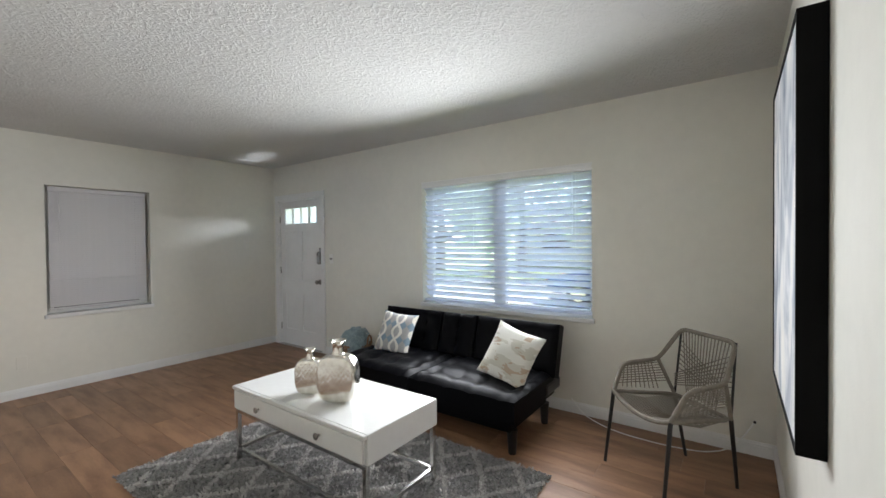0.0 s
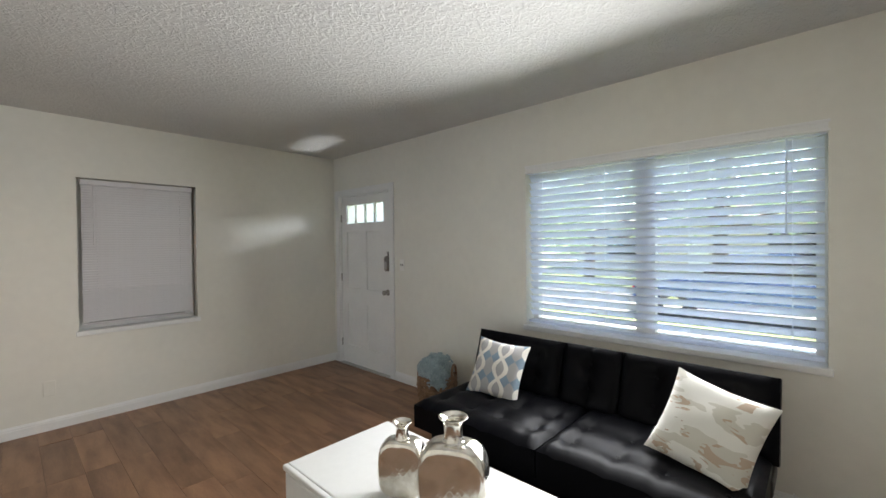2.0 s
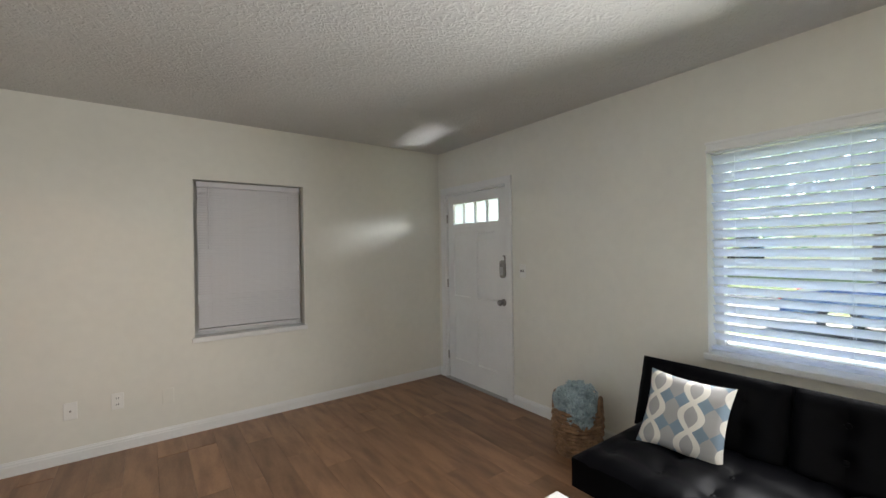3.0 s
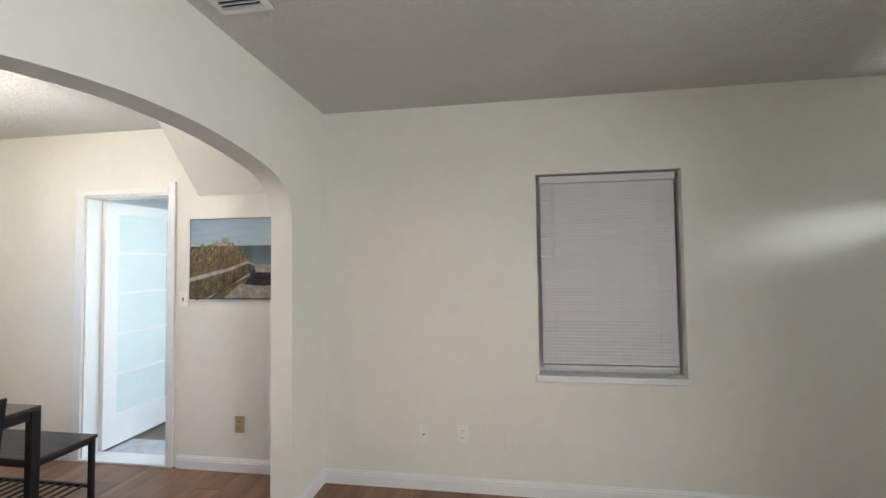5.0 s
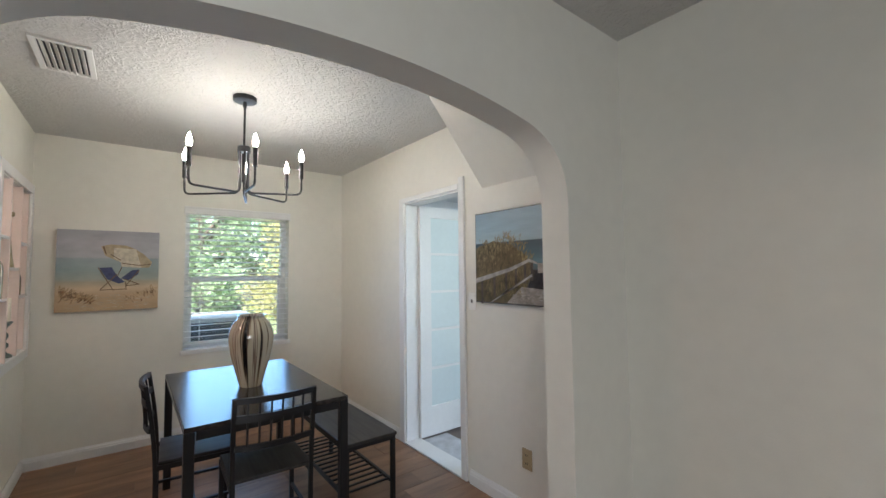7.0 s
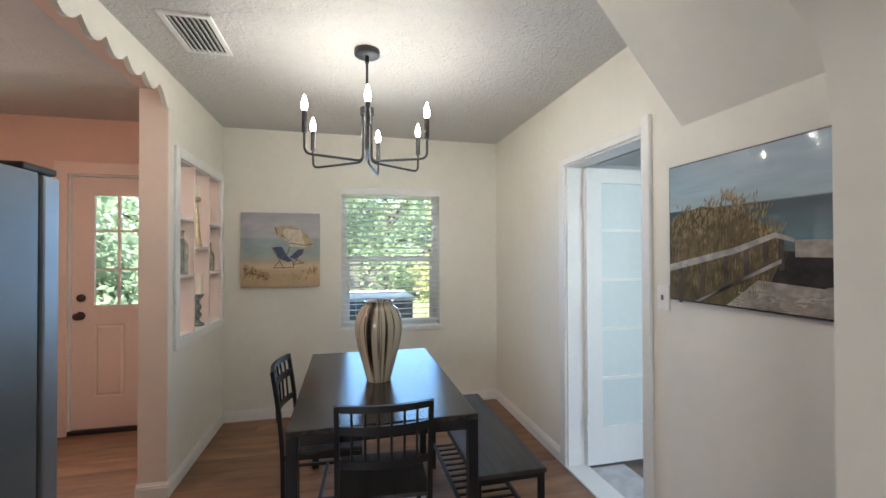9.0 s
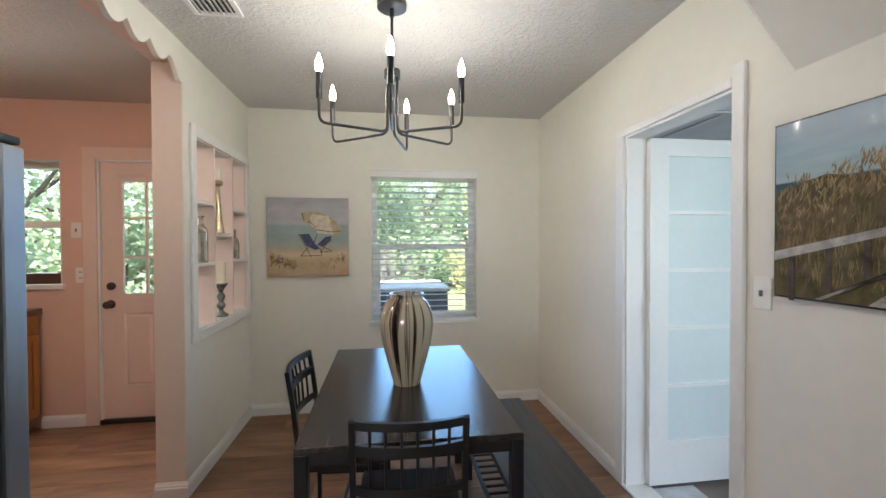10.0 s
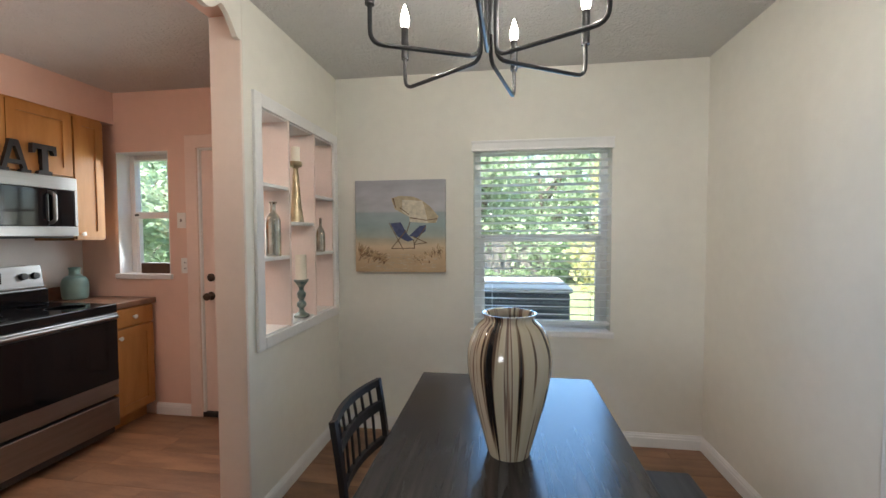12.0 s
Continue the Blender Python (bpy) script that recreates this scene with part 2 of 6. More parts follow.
structure("wall_back_dining", pierced("y", BACK, BACK - 0.2, -6.16, (NICHE - 3.47) / 2, 0, 2.6, [DW]), WALL, "cream painted dining wall with a blinded window", "wall")
structure("wall_back_kitchen", pierced("y", BACK, BACK - 0.2, (NICHE - 3.47) / 2, -1.3, 0, 2.6, [KW, KD]), PINK, "salmon pink kitchen wall with a window and a glazed door", "wall")
structure("wall_kitchen_side", pierced("x", RANGE_WALL, RANGE_WALL + 0.2, BACK, -0.1, 0, 2.6, []), PINK, "salmon pink kitchen wall behind the range", "wall")


def arch_outline():
    """A nearly flat arc that turns down tightly into upright jambs."""
    mid, half, top, spring = -4.747, 0.828, 2.008, 1.66
    side = []
    for i in range(15):
        d = 0.613 * i / 14
        side.append((d, top - 0.185 * d * d))
    a, b, c = side[-1], (half, 1.872), (half, spring)
    for i in range(1, 15):
        t = i / 14
        side.append(tuple((1 - t) ** 2 * a[k] + 2 * t * (1 - t) * b[k] + t * t * c[k] for k in (0, 1)))
    left = [(mid - d, z) for d, z in side[::-1]]
    right = [(mid + d, z) for d, z in side[1:]]
    return [(-6.1, 0), (mid - half, 0), *left, *right, (mid + half, 0), (-0.3, 0), (-0.3, 2.6), (-6.1, 2.6)]


structure("wall_arch", prism(bmesh.new(), arch_outline(), "y", ARCH_BACK, ARCH), WALL, "cream plastered wall with a wide flattened archway", "wall", smooth=True)

structure("ceiling_living", boxbm(LEFT - 0.1, RIGHT + 0.1, (ARCH + ARCH_BACK) / 2, FRONT + 0.1, H, H + 0.1), CEIL, "white knockdown textured living room ceiling", "ceiling")
structure("ceiling_dining", boxbm(SIDE - 0.1, -1.4, BACK - 0.1, (ARCH + ARCH_BACK) / 2, H, H + 0.1), CEIL, "white knockdown textured dining and kitchen ceiling", "ceiling")
# unseen slab; eave depth set to keep direct sun off the front slats
structure("sun_block_slab", boxbm(-6.9, 0.3, BACK - 0.45, FRONT + 0.85, 2.62, 2.75), TRIM, "unseen slab over the house, eaves sized to block the sun", "roof")

BLACK = mat("black_faux_leather", (0.0028, 0.0028, 0.0038), 0.36, vary=0.2, scale=3, bump=0.10, bump_scale=220, fine=0.1)
BLACK.node_tree.nodes["Principled BSDF"].inputs["Specular IOR Level"].default_value = 0.05
EBONY = mat("matt_black_wood", (0.004, 0.004, 0.004), 0.7, vary=0.1)
EBONY.node_tree.nodes["Principled BSDF"].inputs["Specular IOR Level"].default_value = 0.1
BLACKMETAL = mat("black_powder_coat", (0.012, 0.012, 0.013), 0.38, vary=0.1, scale=5)
CHROME = mat("brushed_chrome", (0.62, 0.61, 0.59), 0.16, 1.0, vary=0.05, scale=8)
NICKEL = mat("aged_nickel", (0.34, 0.32, 0.30), 0.3, 1.0, vary=0.1, scale=20)
BRONZE = mat("dark_bronze", (0.09, 0.07, 0.055), 0.35, 0.9, vary=0.15, scale=20)
LACQUER = mat("white_lacquer", (0.74, 0.74, 0.72), 0.36, vary=0.02, scale=2, coat=0.08)
SLAT = mat("white_blind_slat", (0.76, 0.78, 0.82), 0.45, vary=0.03, scale=3)
# thin vinyl lets some daylight through
sn, sl = SLAT.node_tree.nodes, SLAT.node_tree.links
tr_, mx_ = sn.new("ShaderNodeBsdfTranslucent"), sn.new("ShaderNodeMixShader")
tr_.inputs["Color"].default_value, mx_.inputs["Fac"].default_value = (0.90, 0.93, 1.0, 1), 0.68
sl.new(sn["Principled BSDF"].outputs["BSDF"], mx_.inputs[1])
sl.new(tr_.outputs["BSDF"], mx_.inputs[2])
sl.new(mx_.outputs["Shader"], sn["Material Output"].inputs["Surface"])
DSLAT = mat("white_open_slat", (0.88, 0.88, 0.87), 0.4, vary=0.03, scale=3)
dn, dl = DSLAT.node_tree.nodes, DSLAT.node_tree.links
dt_, dx_ = dn.new("ShaderNodeBsdfTranslucent"), dn.new("ShaderNodeMixShader")
dt_.inputs["Color"].default_value, dx_.inputs["Fac"].default_value = (0.95, 0.96, 0.95, 1), 0.62
dl.new(dn["Principled BSDF"].outputs["BSDF"], dx_.inputs[1])
dl.new(dt_.outputs["BSDF"], dx_.inputs[2])
dl.new(dx_.outputs["Shader"], dn["Material Output"].inputs["Surface"])
MINI = mat("grey_white_mini_slat", (0.66, 0.645, 0.66), 0.4, vary=0.03, scale=2)
PLASTIC = mat("ivory_switch_plastic", (0.84, 0.83, 0.79), 0.35, vary=0.02)
DARKSLOT = mat("dark_slot", (0.02, 0.02, 0.02), 0.6)

# ---- openings ----


def window_unit(name, label, at, rz, w, z0, z1, slider=False, deep=0.11):
    """A window in its recess: local x along the wall, y outwards, z up."""
    win = thing(name, label, "window", at, rz, kind="structure")
    a, b, f = -w / 2, w / 2, 0.045
    for n, q in (("frame_side", (a, a + f, z0, z1)), ("frame_side", (b - f, b, z0, z1)), ("frame_head", (a + f, b - f, z1 - f, z1)), ("frame_foot", (a + f, b - f, z0, z0 + f))):
        part(n, boxbm(q[0], q[1], deep, deep + 0.06, q[2], q[3], bevel=0.004), TRIM, win)
    mid = (z0 + z1) / 2 - 0.01
    if slider:
        for x in (-0.02,):
            part("mullion", boxbm(x - 0.06, x + 0.06, deep + 0.002, deep + 0.058, z0 + f, z1 - f, bevel=0.004), TRIM, win)
    else:
        part("meeting_rail", boxbm(a + f, b - f, deep + 0.002, deep + 0.058, mid - 0.025, mid + 0.025, bevel=0.004), TRIM, win)
        for x in (a + f, b - f - 0.025):
            part("sash_stile", boxbm(x, x + 0.025, deep + 0.004, deep + 0.04, z0 + f, mid - 0.025, bevel=0.003), TRIM, win)
            part("sash_latch", boxbm(x + 0.002, x + 0.03, deep - 0.012, deep + 0.001, mid - 0.006, mid + 0.008, bevel=0.002), DARKSLOT, win, "small dark latch")
    pane = part("pane", boxbm(a + f, b - f, deep + 0.045, deep + 0.05, z0 + f, z1 - f), GLASS, win)
    pane.visible_shadow = False
    part("sill", boxbm(a - 0.02, b + 0.02, -0.022, deep, z0 - 0.035, z0 + 0.004, bevel=0.006), TRIM, win, "white painted sill board")
    return win


def blind(name, label, at, rz, w, z0, z1, pitch, slat_w, tilt, y, material, head=0.045, valance=0.0, spread=None, camber=0.1, wand=0.41, loose=0.0):
    """A horizontal blind: headrail, slats on ladder cords, bottom rail."""
    ob = thing(name, label, "window blind", at, rz)
    part("headrail", boxbm(-w / 2, w / 2, y - 0.022, y + 0.022, z1 - head, z1 - 0.002, bevel=0.003), material, ob)
    if valance:
        part("valance", boxbm(-w / 2 - 0.012, w / 2 + 0.012, y - 0.045, y - 0.028, z1 - valance, z1 + 0.012, bevel=0.004), TRIM, ob)
        for z, h in ((z1 - valance + 0.008, 0.007), (z1 + 0.003, 0.008)):
            part("valance_bead", boxbm(-w / 2 - 0.014, w / 2 + 0.014, y - 0.052, y - 0.0455, z - h, z + h, bevel=0.003), TRIM, ob)
    bm = bmesh.new()
    prof = [(slat_w * (k / 4 - 0.5), camber * slat_w * (1 - (k / 2 - 1) ** 2)) for k in range(5)]
    c, s = math.cos(radians(tilt)), math.sin(radians(tilt))
    prof = [(c * p - s * q, s * p + c * q) for p, q in prof]
    outline = prof + [(p, q - 0.0022) for p, q in prof[::-1]]
    lo, hi = [bm.verts.new((-w / 2 + 0.006, *p)) for p in outline], [bm.verts.new((w / 2 - 0.006, *p)) for p in outline]
    for i in range(len(outline)):
        bm.faces.new((lo[i], lo[(i + 1) % 10], hi[(i + 1) % 10], hi[i]))
    bm.faces.new(lo[::-1])
    bm.faces.new(hi)
    me = mesh("slat", bm, material)
    z, rnd = z1 - head - pitch * 0.6, random.Random(7)
    bottom = z0 + 0.045
    while z > bottom + 0.01:
        o = new("slat", me)
        o.parent = ob
        o.matrix_basis = pose(0, y, z, rnd.uniform(-1.5, 1.5) - (loose if z < z0 + 0.32 else 0.0), 0, 0) @ pose(0, 0, 0, 0, rnd.uniform(-0.05, 0.05), 0)
        z -= pitch
    part("bottom_rail", boxbm(-w / 2 + 0.004, w / 2 - 0.004, y - slat_w * 0.5, y + slat_w * 0.5, bottom - 0.02, bottom, bevel=0.004), material, ob)
    for x in (spread or (-w * 0.38, w * 0.38)):
        for dy in (-slat_w * 0.5, slat_w * 0.5):
            part("ladder_cord", tube(bmesh.new(), [(x, y + dy, z1 - head), (x, y + dy, bottom)], 0.0012, 5), material, ob)
    if wand:
        part("tilt_wand", tube(bmesh.new(), [(w * wand, y - 0.035, z1 - head), (w * wand, y - 0.04, z1 - head - 0.5)], 0.004, 6), material, ob, smooth=True)
    return ob


window_unit("window_front", "wide white framed window onto the front lawn", ((FW[0] + FW[1]) / 2, FRONT, 0), 0, FW[1] - FW[0], FW[2], FW[3], slider=True)
blind("window_blind", "white wide slat blind, tilted half open in the front window", ((FW[0] + FW[1]) / 2, FRONT, 0), 0, FW[1] - FW[0] - 0.012, FW[2], FW[3], 0.0545, 0.056, -50, 0.05, SLAT, head=0.055, valance=0.05, spread=(-0.72, -0.25, 0.25, 0.72))
window_unit("window_left", "small white window behind a closed blind", (LEFT, (LW[0] + LW[1]) / 2, 0), 90, LW[1] - LW[0], LW[2], LW[3])
blind("mini_blind", "grey white mini blind, fully closed in its recess", (LEFT, (LW[0] + LW[1]) / 2, 0), 90, LW[1] - LW[0] - 0.05, LW[2] + 0.012, LW[3] - 0.008, 0.0205, 0.026, 76, 0.052, MINI, head=0.045, spread=(-0.3, 0.3), wand=-0.40, loose=14)
# unseen panel added so that gaps round the closed blind stay dark
shutter = thing("storm_shutter", "unseen dark panel added outside the small window to block daylight", "shutter", (LEFT - 0.19, (LW[0] + LW[1]) / 2, 0), 90, kind="structure")
part("panel", boxbm(-0.46, 0.46, 0.012, 0.03, LW[2] - 0.03, LW[3] + 0.03, bevel=0.004), DARKSLOT, shutter)
window_unit("window_dining", "white sash window onto the back garden", ((DW[0] + DW[1]) / 2, BACK, 0), 180, DW[1] - DW[0], DW[2], DW[3])
blind("dining_blind", "white slat blind, slats level and open", ((DW[0] + DW[1]) / 2, BACK, 0), 180, DW[1] - DW[0] - 0.004, DW[2] + 0.02, DW[3], 0.051, 0.05, -10, 0.028, DSLAT, head=0.045, valance=0.06, spread=(-0.32, 0.32), wand=0)
kwin = window_unit("window_kitchen", "narrow white sash window in a deep kitchen recess", ((KW[0] + KW[1]) / 2, BACK, 0), 180, KW[1] - KW[0], KW[2], KW[3])
kw = (KW[1] - KW[0]) / 2
for q in ((-kw, -kw + 0.006, KW[2] + 0.004, KW[3]), (kw - 0.006, kw, KW[2] + 0.004, KW[3]), (-kw + 0.006, kw - 0.006, KW[3] - 0.006, KW[3])):
    part("reveal_board", boxbm(q[0], q[1], -0.002, 0.109, q[2], q[3]), TRIM, kwin)


def casing(name, label, axis, face, out, u0, u1, top, width=0.075, wide=None, head=None, rise=None, material=None):
    """A flat moulded door casing round an opening, standing proud of the wall face."""
    ob = thing(name, label, "door casing", kind="structure")
    a, b = sorted((face + out * 0.001, face + out * 0.02))
    w1, hd = wide or width, head or width
    for n, q in (("jamb", (u0 - width, u0 + 0.004, 0, top)), ("jamb", (u1 - 0.004, u1 + w1, 0, rise or top)), ("head", (u0 - width, u1 - 0.005 if rise else u1 + w1, top - 0.004, top + hd))):
        bm = boxbm(a, b, q[0], q[1], q[2], q[3], bevel=0.005) if axis == "x" else boxbm(q[0], q[1], a, b, q[2], q[3], bevel=0.005)
        part(n, bm, material or TRIM, ob)
    return ob


def jambs(name, label, axis, a, b, u0, u1, top):
    ob = thing(name, label, "door lining", kind="structure")
    for q in ((u0, u0 + 0.018, 0, top), (u1 - 0.018, u1, 0, top), (u0 + 0.018, u1 - 0.018, top - 0.018, top)):
        bm = boxbm(a, b, q[0], q[1], q[2], q[3], bevel=0.002) if axis == "x" else boxbm(q[0], q[1], a, b, q[2], q[3], bevel=0.002)
        part("lining_board", bm, TRIM, ob)


casing("trim_front_door", "white casing round the front door", "y", FRONT, -1, FD[0], FD[1], FD[3], 0.065)
jambs("frame_front_door", "white lining of the front door", "y", FRONT - 0.004, FRONT + 0.196, FD[0] - 0.001, FD[1] + 0.001, FD[3] + 0.001)
casing("trim_inner_door", "white casing round the inner doorway", "x", SIDE, 1, ID[0], ID[1], ID[3], 0.068, 0.052, 0.038, 2.06)
jambs("frame_inner_door", "white lining of the inner doorway", "x", SIDE - 0.116, SIDE + 0.004, ID[0] - 0.001, ID[1] + 0.001, ID[3] + 0.001)
casing("trim_kitchen_door", "pink white casing round the kitchen door", "y", BACK, 1, KD[0], KD[1], KD[3], 0.09, material=BLUSH)
jambs("frame_kitchen_door", "white lining of the kitchen door", "y", BACK - 0.19, BACK + 0.004, KD[0] - 0.001, KD[1] + 0.001, KD[3] + 0.001)


def flat_panel(bm, x0, x1, y, z0, z1, out=-1):
    """A plain sunk field with square edges."""
    d = 0.011 * out
    outer = [bm.verts.new((x, y, z)) for x, z in ((x0, z0), (x1, z0), (x1, z1), (x0, z1))]
    inner = [bm.verts.new((x, y - d, z)) for x, z in ((x0 + 0.004, z0 + 0.008), (x1 - 0.004, z0 + 0.008), (x1 - 0.004, z1 - 0.004), (x0 + 0.004, z1 - 0.004))]
    for k in range(4):
        bm.faces.new((outer[k], outer[(k + 1) % 4], inner[(k + 1) % 4], inner[k]))
    bm.faces.new(inner)


def raised_panel(bm, x0, x1, y, z0, z1, out=-1):
    """A sunk field with a sloped margin, on the room side of a door."""
    d = 0.006 * out
    m = 0.03
    outer = [bm.verts.new((x, y, z)) for x, z in ((x0, z0), (x1, z0), (x1, z1), (x0, z1))]
    mid = [bm.verts.new((x, y - d * 1.6, z)) for x, z in ((x0 + 0.012, z0 + 0.012), (x1 - 0.012, z0 + 0.012), (x1 - 0.012, z1 - 0.012), (x0 + 0.012, z1 - 0.012))]
    inner = [bm.verts.new((x, y + d * 0.3, z)) for x, z in ((x0 + m, z0 + m), (x1 - m, z0 + m), (x1 - m, z1 - m), (x0 + m, z1 - m))]
    for a, b in ((outer, mid), (mid, inner)):
        for k in range(4):
            bm.faces.new((a[k], a[(k + 1) % 4], b[(k + 1) % 4], b[k]))
    bm.faces.new(inner)


def door_slab(name, label, at, rz, x0, x1, z0, z1, holes, panels, thick=0.042, material=None, field=raised_panel):
    """A door leaf in local x and z, face at y = 0, glazed at holes, with sunk panels."""
    ob = thing(name, label, "door", at, rz, kind="structure")
    part("leaf", pierced("y", 0.0, thick, x0, x1, z0, z1, holes + panels), material or TRIM, ob)
    for p in panels:
        bm = bmesh.new()
        field(bm, p[0], p[1], 0.0, p[2], p[3])
        field(bm, p[0], p[1], thick, p[2], p[3], out=1)
        part("panel", bm, material or TRIM, ob)
    return ob


def knob(parent, x, z, material, y=0.0, rose=0.032):
    bm = bmesh.new()
    prof = smooth_profile([(rose, 0), (rose, 0.006), (0.012, 0.012), (0.011, 0.03), (0.024, 0.04), (0.028, 0.055), (0.018, 0.068), (0.001, 0.07)], 4)
    lathe(bm, prof, 20)
    part("door_knob", bm, material, parent, "dark metal round knob", True, at=pose(x, y, z, 90, 0, 0))


fd = door_slab("door_front", "white painted panelled front door with four small lights", (0, FRONT + 0.02, 0), 0, FD[0] + 0.02, FD[1] - 0.02, 0.012, FD[3] - 0.022,
               [(-5.747 + 0.177 * k, -5.587 + 0.177 * k, 1.668, 1.88) for k in range(4)],
               [(-5.748, -5.478, 0.90, 1.567), (-5.37, -5.10, 0.90, 1.567), (-5.748, -5.478, 0.222, 0.725), (-5.37, -5.10, 0.222, 0.725)], field=flat_panel)
FROST = glass_mat("bright_frosted_glass", (1, 1, 0.98), 0.5)
for k in range(4):
    o = part("light_pane", boxbm(-5.747 + 0.177 * k, -5.587 + 0.177 * k, 0.016, 0.024, 1.668, 1.88), FROST, fd)
    o.visible_shadow = False
knob(fd, -4.995, 0.90, NICKEL)
lock = thing("keypad_lock", "grey oval electronic deadbolt on the front door", "door lock", (-4.995, FRONT + 0.019, 1.21))
bm = bmesh.new()
outline = [(0.033 * math.cos(a) * 1.0, 0.05 * math.copysign(1, math.sin(a)) * (abs(math.sin(a)) > 0.01) + 0.033 * math.sin(a)) for a in [k * math.tau / 24 + 0.01 for k in range(24)]]
prism(bm, outline, "y", -0.028, 0.0)
bmesh.ops.bevel(bm, geom=[e for e in bm.edges if abs(e.verts[0].co.y - e.verts[1].co.y) < 1e-6 and e.verts[0].co.y < -0.02], offset=0.008, segments=3, affect="EDGES")
part("lock_body", bm, NICKEL, lock, smooth=True)
part("lock_plate", boxbm(-0.02, 0.02, -0.031, -0.026, -0.055, 0.02, bevel=0.004), mat("pale_lock_plate", (0.5, 0.5, 0.5), 0.3, 0.6), lock)
part("thumb_turn", boxbm(-0.006, 0.006, -0.045, -0.028, 0.03, 0.062, bevel=0.003), NICKEL, lock)
chain = thing("door_chain", "small dark security catch on the door edge", "door catch", (-4.93, FRONT, 1.30))
part("catch_plate", boxbm(-0.006, 0.006, -0.032, -0.021, -0.03, 0.03, bevel=0.002), NICKEL, chain)
part("catch_bar", boxbm(-0.07, -0.03, 0.012, 0.019, 0.03, 0.037, bevel=0.002), DARKSLOT, chain)
for z in (0.25, 1.03, 1.73):
    part("hinge", tube(bmesh.new(), [(-5.848, -0.012, z - 0.045), (-5.848, -0.012, z + 0.045)], 0.007, 8), NICKEL, fd, smooth=True)
structure("threshold_front", boxbm(FD[0], FD[1], FRONT - 0.03, FRONT + 0.15, 0.0, 0.012, bevel=0.004), mat("worn_aluminium", (0.5, 0.5, 0.5), 0.4, 0.8), "worn metal threshold under the front door", "threshold")

# inner door, standing open square to the wall
leaf = door_slab("door_inner", "white door with five frosted panes, standing wide open", (SIDE - 0.116, ID[0] + 0.012, 0), 180, 0.0, 0.70, 0.02, ID[3] - 0.02,
                 [(0.112, 0.60, 0.26 + 0.325 * k, 0.565 + 0.325 * k) for k in range(5)], [], thick=-0.04)
FROSTPANE = mat("frosted_glass_pane", (0.66, 0.74, 0.74), 0.35, vary=0.03, scale=2)
for k in range(5):
    part("pane", boxbm(0.107, 0.605, -0.026, -0.014, 0.255 + 0.325 * k, 0.57 + 0.325 * k), FROSTPANE, leaf, "frosted pale glass pane")
bm = bmesh.new()
lathe(bm, smooth_profile([(0.03, 0), (0.03, 0.006), (0.011, 0.012), (0.011, 0.03), (0.026, 0.045), (0.02, 0.062), (0.001, 0.065)], 4), 20)
part("door_knob", bm, NICKEL, leaf, "satin nickel round knob", True, at=pose(0.64, -0.04, 0.94, 90, 0, 0))
for z in (0.3, 1.0, 1.72):
    part("hinge", tube(bmesh.new(), [(-0.006, -0.045, z - 0.05), (-0.006, -0.045, z + 0.05)], 0.008, 8), TRIM, leaf, smooth=True)
structure("threshold_inner", boxbm(SIDE - 0.13, SIDE + 0.02, ID[0], ID[1], 0.0, 0.014, bevel=0.004), TRIM, "white painted threshold with worn paint", "threshold")

# kitchen door with nine lights
kd = door_slab("door_kitchen", "pale pink white kitchen door with nine lights", (0, BACK - 0.02, 0), 180, 2.545, 3.365, 0.035, KD[3] - 0.02,
               [(2.68, 3.23, 0.98, 1.885)], [(2.695, 2.905, 0.28, 0.85), (3.005, 3.215, 0.28, 0.85)], material=BLUSH)
for n, q in (("glazing_rim", (2.655, 2.70, 0.955, 1.91)), ("glazing_rim", (3.21, 3.255, 0.955, 1.91)), ("glazing_rim", (2.70, 3.21, 0.955, 1.0)), ("glazing_rim", (2.70, 3.21, 1.865, 1.91)),
             ("glazing_bar", (2.855, 2.873, 1.0, 1.865)), ("glazing_bar", (3.037, 3.055, 1.0, 1.865)), ("glazing_bar", (2.70, 3.21, 1.272, 1.29)), ("glazing_bar", (2.70, 3.21, 1.577, 1.595))):
    part(n, boxbm(q[0], q[1], -0.012 if n == "glazing_rim" else -0.006, 0.015, q[2], q[3], bevel=0.003), BLUSH, kd)
o = part("pane", boxbm(2.68, 3.23, 0.018, 0.024, 0.98, 1.885), GLASS, kd)
o.visible_shadow = False
knob(kd, 2.605, 0.92, BRONZE)
bm = bmesh.new()
lathe(bm, [(0.03, 0), (0.03, 0.012), (0.02, 0.02), (0.001, 0.021)], 20)
part("deadbolt", bm, BRONZE, kd, "dark bronze deadbolt", True, at=pose(2.61, 0, 1.06, 90, 0, 0))
structure("threshold_kitchen", boxbm(KD[0], KD[1], BACK - 0.15, BACK + 0.01, 0.0, 0.035, bevel=0.004), DARKSLOT, "dark rubber threshold under the kitchen door", "threshold")


def baseboard(name, axis, face, out, runs, material=None):
    """Moulded skirting along one wall face, a piece for each run."""
    ob = thing(name, "white moulded baseboard", "baseboard", kind="structure")
    prof = [(0.001, 0.0), (0.015, 0.0), (0.015, 0.06), (0.012, 0.066), (0.012, 0.074), (0.007, 0.082), (0.005, 0.09), (0.001, 0.09)]
    for u0, u1 in runs:
        bm = bmesh.new()
        if axis == "y":
            prism(bm, [(face + out * d, z) for d, z in prof], "x", u0, u1)
        else:
            prism(bm, [(face + out * d, z) for d, z in prof], "y", u0, u1)
        part("board", bm, material or TRIM, ob)


